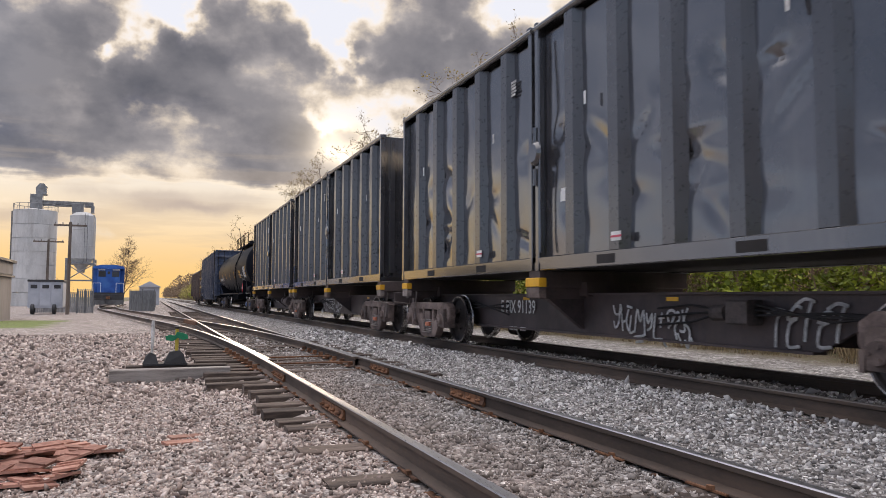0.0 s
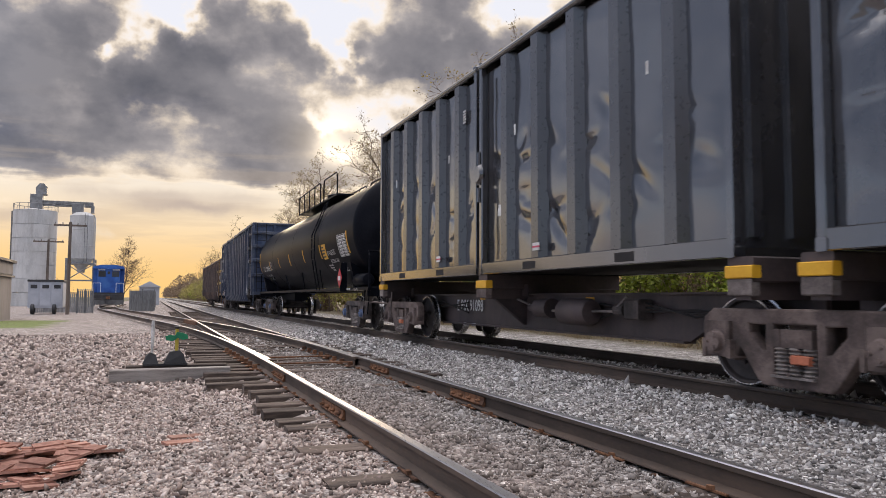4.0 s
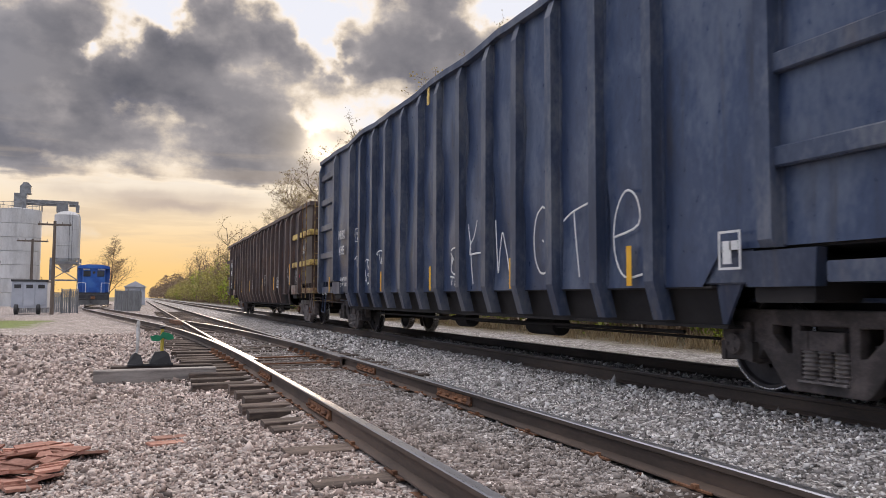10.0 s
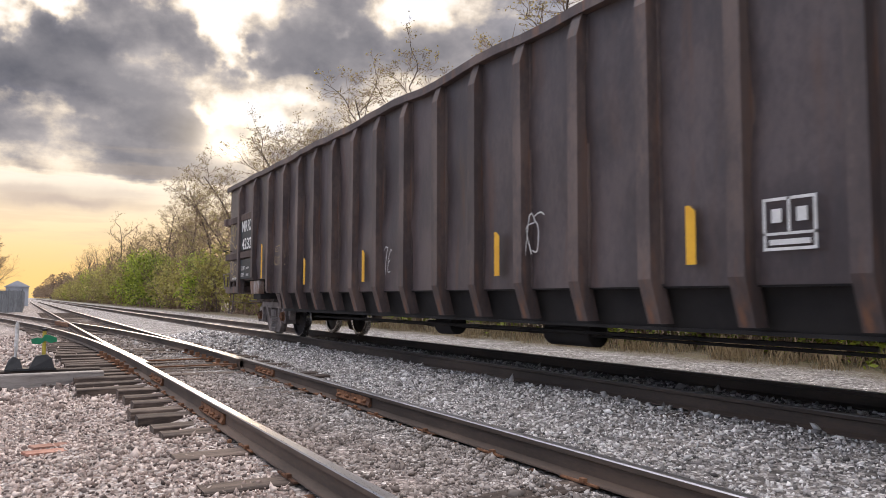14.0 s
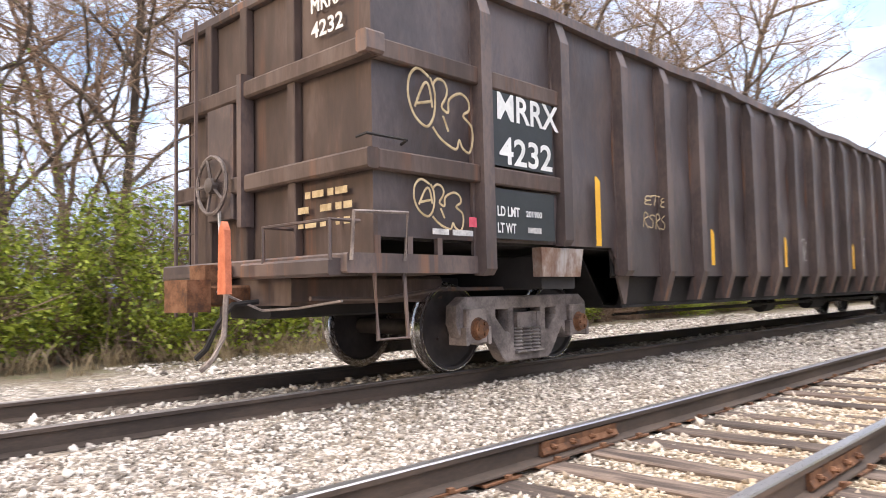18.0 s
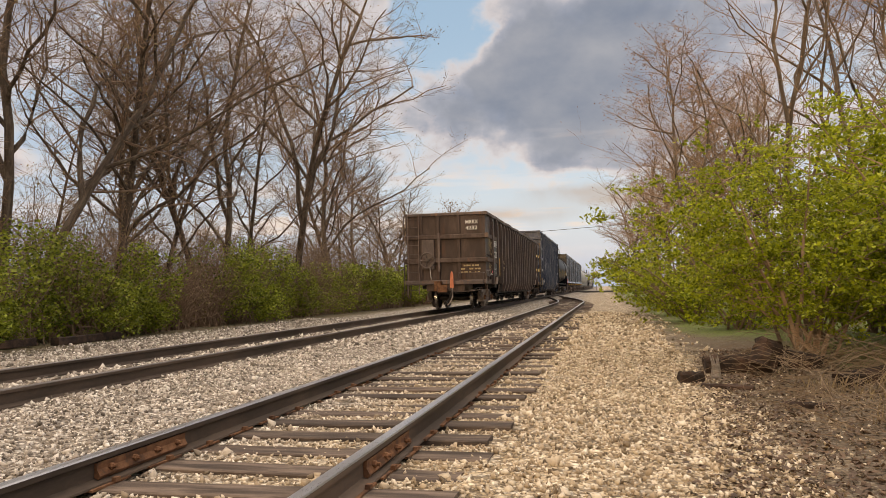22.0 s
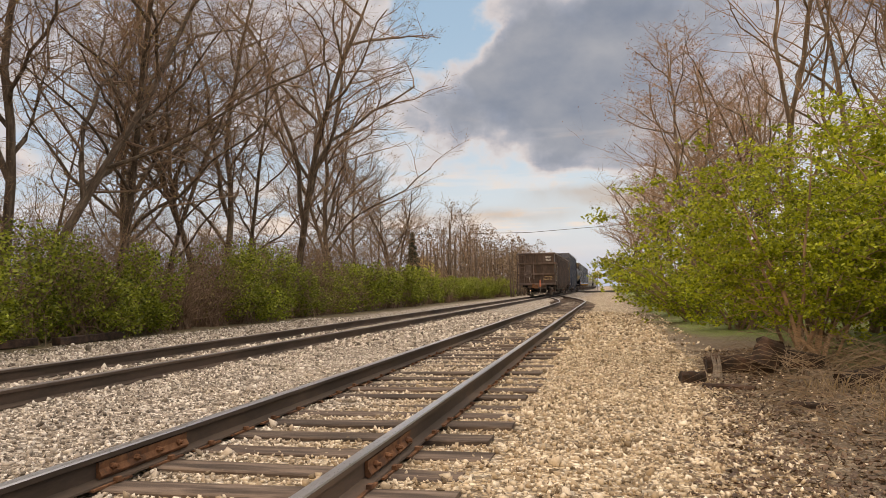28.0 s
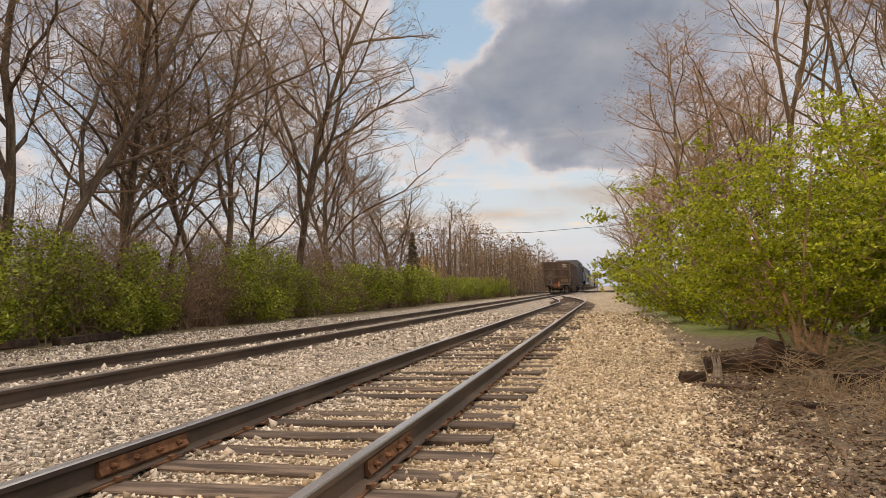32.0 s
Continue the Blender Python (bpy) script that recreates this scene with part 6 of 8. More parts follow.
M_BARK = material("grey_brown_bark", [(0.066, 0.048, 0.036), (0.120, 0.090, 0.068), (0.20, 0.158, 0.122)], 0.95, 0, 3.0, 22, (2, 2, .4), 0.6, 0.2, bump_dist=.03)
M_TWIG = material("twig_bark", [(0.17, 0.112, 0.076), (0.32, 0.22, 0.155)], 0.95, 0, 2.0, 10, bump=0, spread=0.25)
M_REDBUD = leaf_material("reddish_buds", (0.26, 0.12, 0.065), (0.46, 0.26, 0.15), 0.45)
M_BUD = leaf_material("brown_green_buds", (0.18, 0.125, 0.065), (0.33, 0.26, 0.11))
M_LEAF = leaf_material("spring_leaves", (0.07, 0.105, 0.009), (0.42, 0.48, 0.06), 0.36)
M_LEAF_BRIGHT = leaf_material("bright_spring_leaves", (0.09, 0.13, 0.006), (0.46, 0.52, 0.035), 0.38)
# paled: the sunlit haze along the far woods is put into these colours
M_THICKET = leaf_material("yellowish_young_leaves_in_haze", (0.20, 0.17, 0.05), (0.44, 0.40, 0.12), 0.55)
M_OLIVE = leaf_material("olive_buds_in_haze", (0.20, 0.15, 0.06), (0.42, 0.34, 0.13), 0.55)
M_FARTWIG = leaf_material("far_twigs_and_buds", (0.12, 0.08, 0.055), (0.27, 0.19, 0.12), 0.3)
M_NEEDLE = leaf_material("dark_needles", (0.012, 0.022, 0.012), (0.035, 0.05, 0.024), 0.1)
M_LITTER = leaf_material("leaf_litter", (0.055, 0.030, 0.018), (0.17, 0.105, 0.062), 0.05)
M_DEADTWIG = material("dead_twig_bark", [(0.16, 0.12, 0.085), (0.30, 0.23, 0.165)], 0.95, 0, 5.0, 14, bump=0, spread=0.0)
M_DRY = leaf_material("dry_grass", (0.22, 0.16, 0.09), (0.46, 0.36, 0.22), 0.3)


def leaf_cloud(points, size, rnd, mesh=None):
    """Small folded leaves at points."""
    m = mesh or Mesh()
    for p in points:
        s = size * rnd.uniform(.6, 1.3)
        a, b = rnd.uniform(0, math.tau), rnd.uniform(-.9, .9)
        d = Vector((math.cos(a) * math.cos(b), math.sin(a) * math.cos(b), math.sin(b)))
        q = Vector((rnd.gauss(0, 1), rnd.gauss(0, 1), rnd.gauss(0, 1))).cross(d).normalized()
        p = Vector(p)
        m.add([tuple(p), tuple(p + d * s * .5 + q * s * .32), tuple(p + d * s), tuple(p + d * s * .5 - q * s * .32)], [(0, 1, 2, 3)])
    return m


LEVELS = ((10, .085, .0), (8, .23, .085), (4, .24, .05), (1, .22, .02))      # pieces, gnarl, lift for trunk, limb, branch, twig


BLADE, FINE = [.0065], [6]


def grow(rnd, wood, twigs, tips, p, d, length, r, level, kids, spread):
    n, gnarl, lift = LEVELS[level]
    pts, q, way = [p], p, d
    for i in range(n):
        way = (way + Vector((rnd.gauss(0, gnarl), rnd.gauss(0, gnarl), rnd.gauss(0, gnarl * .5) + lift))).normalized()
        q = q + way * (length / n)
        pts.append(q)
    target = wood if level < 2 else twigs
    target.tube(pts, r, (9, 6, 4, 3)[level], r * (.28 if level == 0 else .35), False)
    tips.append(q)

    def along(u):
        k = min(int(u * n), n - 1)
        return pts[k].lerp(pts[k + 1], u * n - k), (pts[k + 1] - pts[k]).normalized()
    if level == len(kids):
        # the last twigs are slim blades of wood
        for i in range(FINE[0]):
            at, base = along(min(.15 + .85 * rnd.random(), 1.0))
            out = Vector((rnd.gauss(0, 1), rnd.gauss(0, 1), rnd.gauss(.2, .8))).normalized()
            v = (base * .8 + out * .75).normalized() * length * rnd.uniform(.35, .8)
            side = v.cross(out).normalized() * max(r * .8, BLADE[0])
            twigs.add([tuple(at + side), tuple(at + v * .5 + side * .7 + out * length * .05), tuple(at + v), tuple(at + v * .5 - side * .7 + out * length * .05)], [(0, 1, 2, 3)])
            tips.append(at + v)
        return
    turn = rnd.uniform(0, math.tau)
    for i in range(kids[level]):
        u = (.19, .14, .12)[level] + (.81, .86, .88)[level] * (i + rnd.random()) / kids[level]
        at, base = along(min(u, 1.0))
        turn += 2.4 + rnd.gauss(0, .5)
        out = Vector((math.cos(turn), math.sin(turn), rnd.uniform(-.1, .35)))
        if level == 0 and i < 3 and rnd.random() < .5:
            # a second leader that runs up beside the stem
            grow(rnd, wood, twigs, tips, at, (base + out * spread * rnd.uniform(.4, .75)).normalized(), length * (.95 - u) * rnd.uniform(.7, .95), r * .62, 1, kids, spread)
        else:
            fork = (base * rnd.uniform(.3, .75) + out * spread * rnd.uniform(.95, 1.5)).normalized()
            l = length * (.50 - .30 * u) * rnd.uniform(.65, 1.15) if level == 0 else length * rnd.uniform(.34, .6) * (1.15 - .5 * u)
            grow(rnd, wood, twigs, tips, at, fork, l, max(r * (.5 - .22 * u), .006), level + 1, kids, spread)


def tree_meshes(seed, h, buds=M_BUD, bud_share=1.0, spread=.62, kids=(12, 8, 5), lean=.05, thick=.0105, blade=.009, leaf=.085, fine=6):
    rnd = random.Random(seed)
    BLADE[0], FINE[0] = blade, fine
    wood, twigs, tips = Mesh(), Mesh(), []
    way = Vector((rnd.gauss(0, lean), rnd.gauss(0, lean), 1)).normalized()
    grow(rnd, wood, twigs, tips, Vector((0, 0, -.3)), way, h, h * thick, 0, kids, spread)
    picked = [t + Vector((rnd.gauss(0, .08), rnd.gauss(0, .08), rnd.gauss(0, .08))) for t in tips if rnd.random() < bud_share * .45]
    return wood.data(M_BARK, True, False), twigs.data(M_TWIG, False, False), leaf_cloud(picked, leaf, rnd).data(buds, fix=False)


def sapling_meshes(seed, stems=24, tall=4.6, leaves=0, mat=M_BUD):
    """A stand of thin bare saplings and briars growing from one patch."""
    rnd = random.Random(seed)
    twigs, pts = Mesh(), []
    for i in range(stems):
        a, r = rnd.uniform(0, math.tau), 1.5 * math.sqrt(rnd.random())
        p = Vector((r * math.cos(a), r * math.sin(a), -.1))
        l = tall * rnd.uniform(.45, 1.1)
        way = Vector((rnd.gauss(0, .22), rnd.gauss(0, .22), 1)).normalized()
        run = [p]
        for k in range(4):
            way = (way + Vector((rnd.gauss(0, .16), rnd.gauss(0, .16), 0))).normalized()
            run.append(run[-1] + way * l / 4)
        twigs.tube(run, .02, 3, .005, False)
        for j in range(11):
            u = rnd.uniform(.15, 1) * 3.99
            at = run[int(u)].lerp(run[int(u) + 1], u - int(u))
            v = Vector((rnd.gauss(0, 1), rnd.gauss(0, 1), rnd.gauss(.5, .6))).normalized() * rnd.uniform(.4, 1.3)
            sd = v.cross(Vector((.3, .5, 1))).normalized() * .011
            twigs.add([tuple(at + sd), tuple(at + v * .5 + sd * .7 + Vector((0, 0, .06))), tuple(at + v), tuple(at + v * .5 - sd * .7 + Vector((0, 0, .06)))], [(0, 1, 2, 3)])
            for m in range(5):
                b = at + v * rnd.uniform(.2, 1)
                w_ = Vector((rnd.gauss(0, 1), rnd.gauss(0, 1), rnd.gauss(.3, .8))).normalized() * rnd.uniform(.2, .6)
                sd = w_.cross(v).normalized() * .006
                twigs.add([tuple(b + sd), tuple(b + w_), tuple(b - sd)], [(0, 1, 2)])
                pts.append(b + w_)
    rnd.shuffle(pts)
    while leaves > len(pts):
        pts += [p + Vector((rnd.gauss(0, .22), rnd.gauss(0, .22), rnd.gauss(0, .22))) for p in pts]
    return twigs.data(M_TWIG, False, False), leaf_cloud(pts[:max(leaves, 250)], .075, rnd).data(mat, fix=False)


def shrub_meshes(seed, H, stems, leaf, mat, sprays=13, low=.12, per=11):
    """A shrub of arching stems with leaves in sprays along its twigs."""
    rnd = random.Random(seed)
    wood, m = Mesh(), Mesh()
    for i in range(stems):
        a = i * 2.4 + rnd.gauss(0, .3)
        tilt = rnd.uniform(.12, .8)
        out = Vector((math.cos(a), math.sin(a), 0))
        way = (Vector((0, 0, 1)) + out * tilt).normalized()
        p = Vector((rnd.gauss(0, .16), rnd.gauss(0, .16), -.08))
        L = H * rnd.uniform(.8, 1.08) * (.95 if tilt > .5 else 1)
        run = [p]
        for k in range(7):
            way = (way + out * .09 * tilt + Vector((rnd.gauss(0, .09), rnd.gauss(0, .09), -.06 * tilt))).normalized()
            run.append(run[-1] + way * L / 7)
        wood.tube(run, rnd.uniform(.018, .036), 5, .006, False)
        for j in range(sprays):
            u = (low + (1 - low) * (j + rnd.random()) / sprays) * 6.99
            at = run[int(u)].lerp(run[int(u) + 1], u - int(u))
            b = rnd.uniform(0, math.tau)
            v = (Vector((math.cos(b), math.sin(b), rnd.uniform(-.25, .45))) + out * .35).normalized()
            l = L * rnd.uniform(.16, .34) * (1.1 - .05 * u)
            mid = at + v * l * .5 + Vector((0, 0, l * .07))
            end = at + v * l + Vector((0, 0, -l * rnd.uniform(-.1, .25)))
            wood.tube([at, mid, end], .008, 3, .003, False)
            for k in range(6):
                c = at.lerp(mid, rnd.random()) if rnd.random() < .4 else mid.lerp(end, rnd.random())
                w_ = (v * .7 + Vector((rnd.gauss(0, .6), rnd.gauss(0, .6), rnd.gauss(.12, .35)))).normalized() * rnd.uniform(.14, .36)
                sd = w_.cross(Vector((0, 0, 1))).normalized() * .003
                wood.add([tuple(c + sd), tuple(c + w_), tuple(c - sd)], [(0, 1, 2)])
                leaf_cloud([c + w_ * rnd.uniform(.1, 1.05) + Vector((rnd.gauss(0, .02), rnd.gauss(0, .02), rnd.gauss(0, .02))) for _ in range(per)], leaf, rnd, m)
    return wood.data(M_TWIG, False, False), m.data(mat, fix=False)


TREE_LABEL = "tall bare deciduous tree with budding twigs"


def tree(meshes, at, label=TREE_LABEL, group="trees along the railway"):
    wood, twigs, buds = meshes
    t = thing("tree", at, label, "tree", group)
    part("trunk", wood, M_BARK, t)
    c = part("crown", twigs, M_TWIG, t)
    part("foliage", buds, M_BUD, c)
    return t


def bush_meshes(seed, leaves, size, mat, foot_z=.5, stems=60):
    """A shrub about 1 m in radius and 2 m high, before it is scaled."""
    rnd = random.Random(seed)
    twigs = Mesh()
    pts = []
    lobes = [(Vector((rnd.uniform(-.55, .55), rnd.uniform(-.55, .55), rnd.uniform(foot_z, 1.5))), rnd.uniform(.30, .58)) for _ in range(11)]
    for i in range(stems):
        c, r = rnd.choice(lobes)
        end = c + Vector((rnd.gauss(0, .6), rnd.gauss(0, .6), rnd.gauss(.15, .55))) * r
        foot = Vector((rnd.gauss(0, .22), rnd.gauss(0, .22), -.05))
        mid = foot.lerp(end, .5) + Vector((rnd.gauss(0, .08), rnd.gauss(0, .08), .12))
        twigs.tube([foot, mid, end], .013, 3, .003, False)
        for j in range(3):
            u = mid.lerp(end, rnd.random())
            twigs.tube([u, u + Vector((rnd.gauss(0, .2), rnd.gauss(0, .2), rnd.gauss(.08, .18)))], .005, 3, .002, False)
    while len(pts) < leaves:
        c, r = rnd.choice(lobes)
        v = Vector((rnd.gauss(0, 1), rnd.gauss(0, 1), rnd.gauss(0, 1))).normalized()
        p = c + v * r * rnd.uniform(.45, 1.08) ** .6
        if noise.noise(p * 3.6 + Vector((seed, 0, 0))) > -.12 and p.z > .05:
            pts.append(p)
    return twigs.data(M_TWIG, False, False), leaf_cloud(pts, size, rnd).data(mat, fix=False)


def bush(meshes, at, label, group="bushes along the railway", name="bush"):
    t = thing(name, at, label, "bush", group)
    part("branchwork", meshes[0], M_TWIG, t)
    part("foliage", meshes[1], M_LEAF, t)
    return t


def upright(x, y, scale, turn, squash=1.0):
    return Matrix.Translation((x, y, height(x, y))) @ Matrix.Rotation(turn, 4, "Z") @ Matrix.Diagonal((scale, scale, scale * squash, 1))


def plants():
    rnd = random.Random(12)
    kinds = [tree_meshes(1, 17, M_BUD, .7, .62, (14, 8, 5), fine=9, blade=.0075), tree_meshes(2, 16, M_BUD, .7, .7, (14, 8, 5), lean=.12, fine=9, blade=.0075), tree_meshes(3, 18, M_BUD, .6, .55, (15, 8, 5), fine=9, blade=.0075), tree_meshes(5, 15, M_BUD, .8, .75, (14, 8, 5), fine=9, blade=.0075), tree_meshes(11, 16, M_REDBUD, .8, .6, (13, 8, 5), fine=8, blade=.0075)]
    leaning = tree_meshes(21, 19, M_BUD, .6, .7, (13, 8, 5), 0, .0088, fine=9)
    headed = tree_meshes(82, 12.5, M_REDBUD, .45, .9, (16, 7, 5), 0, .010, blade=.0055, leaf=.05, fine=6)
    sparse = [tree_meshes(14 + i, 11, M_REDBUD, .9, .55, (9, 6, 4), thick=.0085, blade=.006, leaf=.05, fine=6) for i in range(2)]
    red = [tree_meshes(7, 11, M_REDBUD, 1.3, .6, (14, 8, 5), thick=.009, blade=.0065, leaf=.06), tree_meshes(8, 10, M_REDBUD, 1.3, .7, (13, 8, 5), thick=.009, blade=.0065, leaf=.06)]
    far_kinds = [tree_meshes(60 + i, 16, M_BUD if i else M_REDBUD, 1.2, .65, (11, 7), blade=.017, leaf=.12) for i in range(4)]
    leafy = [tree_meshes(70 + i, 10, M_THICKET, 4.0, .75, (11, 7), blade=.017, leaf=.15) for i in range(2)]
    olive = [tree_meshes(75 + i, 14, M_OLIVE, 2.0, .7, (14, 9, 3), thick=.009, blade=.017, leaf=.12) for i in range(3)]
    lite = [tree_meshes(85 + i, 15, M_OLIVE if i else M_REDBUD, 1.5, .7, (10, 5), blade=.017, leaf=.26) for i in range(3)]
    # the wood beyond the main line, thinning out down the line
    y = -60.0
    while y > -330:
        tree(rnd.choice(far_kinds if y > -120 else lite), upright(rnd.uniform(16.5, 20), y, rnd.uniform(.5, .72), rnd.uniform(0, 6.28)))
        tree(rnd.choice(far_kinds if y > -100 else lite), upright(rnd.uniform(20, 30), y - 3, rnd.uniform(.6, .8), rnd.uniform(0, 6.28)))
        y -= rnd.uniform(4.5, 7.5) * (1 - y / 160)
    y = 48.0
    while y < 330:
        tree(rnd.choice(leafy), upright(rnd.uniform(15.2, 17.5), y, rnd.uniform(.6, .9) * (1 if y < 120 else 1.2), rnd.uniform(0, 6.28)), "young tree with yellow-green spring leaves")
        tree(rnd.choice(olive if y < 170 else lite), upright(rnd.uniform(18.0, 24), y + 2, rnd.uniform(.95, 1.2), rnd.uniform(0, 6.28)), "budding olive-brown tree in the wood along the line")
        y += rnd.uniform(4.5, 7.5) * (1 + max(y - 90, 0) / 110)
    y = 12.0
    while y > -74:
        tree(rnd.choice(far_kinds), upright(rnd.uniform(23.5, 27), y, rnd.uniform(.5, .7), rnd.uniform(0, 6.28)))
        if rnd.random() < .3:
            tree(rnd.choice(far_kinds), upright(rnd.uniform(29, 38), y - 2, rnd.uniform(.5, .7), rnd.uniform(0, 6.28)))
        y -= rnd.uniform(6, 9)
    tree(leaning, upright(18.0, -19.3, 1.0, 0) @ Matrix.Rotation(radians(27), 4, Vector((.8, -.6, 0))), "large bare tree leaning over towards the line")
    for x, y, k, s in ((18.3, -19.6, 0, 1.0), (18.0, -23.8, 1, 1.0), (18.2, -25.2, 3, 1.0), (20.8, -28.6, 4, .8), (18.0, -32.4, 0, 1.02), (18.1, -30.9, 2, .85), (18.0, -40.3, 2, 1.15), (19.6, -36.4, 1, .8),
                       (18.0, -46.1, 0, 1.08), (18.1, -47.8, 3, .95), (17.8, -52.5, 1, .9), (18.0, -59.4, 1, .85), (20.5, -55, 4, .65), (18.5, -63.5, 3, .62), (18.8, -28.2, 3, .8), (21.5, -14.0, 2, 1.0), (19.8, -12.2, 1, .95),
                       (20, -8.5, 3, 1.0), (22.5, -5, 4, .9), (24, -.5, 1, .9), (22, 3.5, 3, .9), (23.5, 6.5, 0, .9), (24.5, -9, 2, .9), (19, -5.6, 4, .9), (21, -1, 2, .95), (18.8, 2.5, 1, .9), (20.5, 8, 0, .85), (20.5, 13, 4, 1.0), (22.5, 10, 0, .95), (18.9, 18.5, 2, .95), (23, 17, 1, 1.0), (18.6, 28, 0, .95), (19.6, 32.5, 1, .9), (18.8, 35.5, 2, .95), (20, 42.5, 0, 1.0), (19, 50, 1, .95), (19, 24, 3, .95), (22, 31, 2, .8), (19.2, 39, 1, .9), (20.5, 47, 0, .85), (19, 56, 3, 1.05)):
        tree(olive[k % 3] if y > 11 else kinds[k], upright(x, y, s * rnd.uniform(.95, 1.05), rnd.uniform(0, 6.28)))
    # bare saplings and briars behind the hedge
    briars = [sapling_meshes(90 + i, 38, 4.9, 900, M_BUD) for i in range(3)]
    y = 26.0
    while y > -118:
        for x in (17.2, 19.6, 22.6):
            if x < 20 or y > -70:
                bush(rnd.choice(briars), upright(x + rnd.uniform(-.6, .6), y + rnd.uniform(-1, 1), rnd.uniform(.75, 1.15) * (1 if y > -55 else .75), rnd.uniform(0, 6.28)), "thicket of thin bare brown saplings", "thickets behind the hedge", "sapling_thicket")
        y -= rnd.uniform(2.3, 3.1) * (1 if y > -60 else 1.7)
    tallgreen = [sapling_meshes(95 + i, 20, 5.2, 3200, M_LEAF) for i in range(2)]
    for x, y, s in ((16.9, 5.5, 1.0), (17.3, 2.6, .9), (16.8, .4, 1.1), (17.4, -2.2, .95), (16.9, -4.8, 1.05), (17.5, -7.4, .9), (17.0, -10.2, .8), (17.3, 9.0, 1.2), (18.6, 6.0, 1.6), (18.9, 11.5, 1.7), (19.5, 3.0, 1.5), (17.6, 13.5, 1.3), (18.8, -1.0, 1.4), (21, 9, 1.8), (20.5, 14.5, 1.7), (18.5, 17.0, 1.4)):
        bush(rnd.choice(tallgreen), upright(x, y, s, rnd.uniform(0, 6.28)), "tall slender saplings coming into green leaf", "thickets behind the hedge", "sapling_thicket")
    # on the near side, behind
    tree(headed, upright(-2.9, -39.0, 1.0, .4), "round-headed bare tree with grey twigs and reddish buds")
    for x, y, k, s in ((-3.5, -31.5, 6, .78), (-4.4, -33.5, 5, .85), (-2.7, -25.6, 6, 1.02), (-4.9, -45, 6, 1.1), (-2.9, -52, 5, .95), (-8.0, -42, 5, 1.1), (-4.2, -20.0, 7, 1.0), (-6.0, -30, 8, .95), (-8.6, -27, 7, 1.1), (-5.6, -19.0, 8, 1.0), (-9.6, -23, 8, 1.1), (-7.2, -18.5, 7, 1.0),
                       (-11.7, -30, 2, .8), (-12.6, -24, 4, .8), (-2.0, -62, 1, .7), (-4.5, -64, 0, .75), (-6.2, -76, 3, .8), (-9.8, -55, 4, .9), (-3.2, -86, 2, .7), (-4.5, -112, 1, .7)):
        tree(sparse[k - 7] if k > 6 else red[k - 5] if k > 4 else kinds[k], upright(x, y, s, rnd.uniform(0, 6.28)), "bare tree with reddish buds" if k > 4 else TREE_LABEL)
    near = tree(kinds[3], upright(-6.3, -10.6, .62, .6), "budding tree with a low bough reaching over the path")
    bough = Mesh()
    r5 = random.Random(8)
    inv = near.matrix_world.inverted()
    run = [Vector(p) for p in ((-6.2, -10.6, 2.9), (-5.2, -10.5, 3.9), (-3.9, -10.3, 4.45), (-2.6, -10.1, 4.55), (-1.5, -10.0, 4.32), (-.75, -9.95, 4.24), (-.25, -9.9, 4.36))]
    bough.tube([inv @ p for p in run], .06, 6, .012, False)
    ends = []
    for i in range(80):
        u = r5.uniform(1.5, 6) * .999
        at = run[int(u)].lerp(run[int(u) + 1], u - int(u))
        v = Vector((r5.uniform(-.2, .9), r5.gauss(0, .5), r5.gauss(.1, .35))) * r5.uniform(.25, .7)
        bough.tube([inv @ at, inv @ (at + v * .5 + Vector((0, 0, .04))), inv @ (at + v)], .013, 3, .006, False)
        ends += [inv @ (at + v * r5.uniform(.3, 1.05)) for _ in range(5)]
    part("bough", leaf_cloud(ends, .085, r5, bough), M_BARK, near, fix=False)
    round_tree = tree_meshes(81, 9.5, M_OLIVE, .8, .95, (20, 10, 5), 0, .011, blade=.011, leaf=.06, fine=8)
    tree(round_tree, upright(-3.5, 100, .8, 1.0), "small bare round-headed tree past the spur")
    # hedge
    green = [bush_meshes(30 + i, 5600, .064, M_LEAF, .28, 50) for i in range(3)]
    green_far = [bush_meshes(36 + i, 2300, .095, M_LEAF, .30, 30) for i in range(3)]
    brown = [bush_meshes(40 + i, 500, .06, M_BUD, .4, 120) for i in range(2)]
    thicket = [bush_meshes(45 + i, 1000, .12, M_THICKET, .35, 50) for i in range(3)]
    y = -112.0
    while y < 46:
        x = 15.7 + rnd.uniform(-.5, .5)
        is_brown = -27.6 < y < -23.4 or (rnd.random() < .14 and not -24 < y < -8)
        m = rnd.choice(brown if is_brown else green if -42 < y < 4 else green_far)
        s = rnd.uniform(1.55, 1.85) * (1.0 if y > -60 else .85)
        bush(m, upright(x, y, s, rnd.uniform(0, 6.28), rnd.uniform(.84, 1.1)), "brown leafless tangled shrub" if is_brown else "dense green bush with small spring leaves")
        y += rnd.uniform(1.7, 2.4)
    while y < 430:
        s = rnd.uniform(2.0, 2.7) * (1 + min((y - 46) / 80, 1) * .55)
        m = rnd.choice(thicket + thicket + green_far[:1])
        bush(m, upright(16.0 + rnd.uniform(-.8, 2.2), y, s, rnd.uniform(0, 6.28), 1.12), "overgrown yellowish thicket coming into leaf")
        y += rnd.uniform(2.6, 4.6) * (1 + (y - 46) / 130)
    # the woods far off, too far to tell tree from tree
    woods, stems, r9 = Mesh(), Mesh(), random.Random(99)
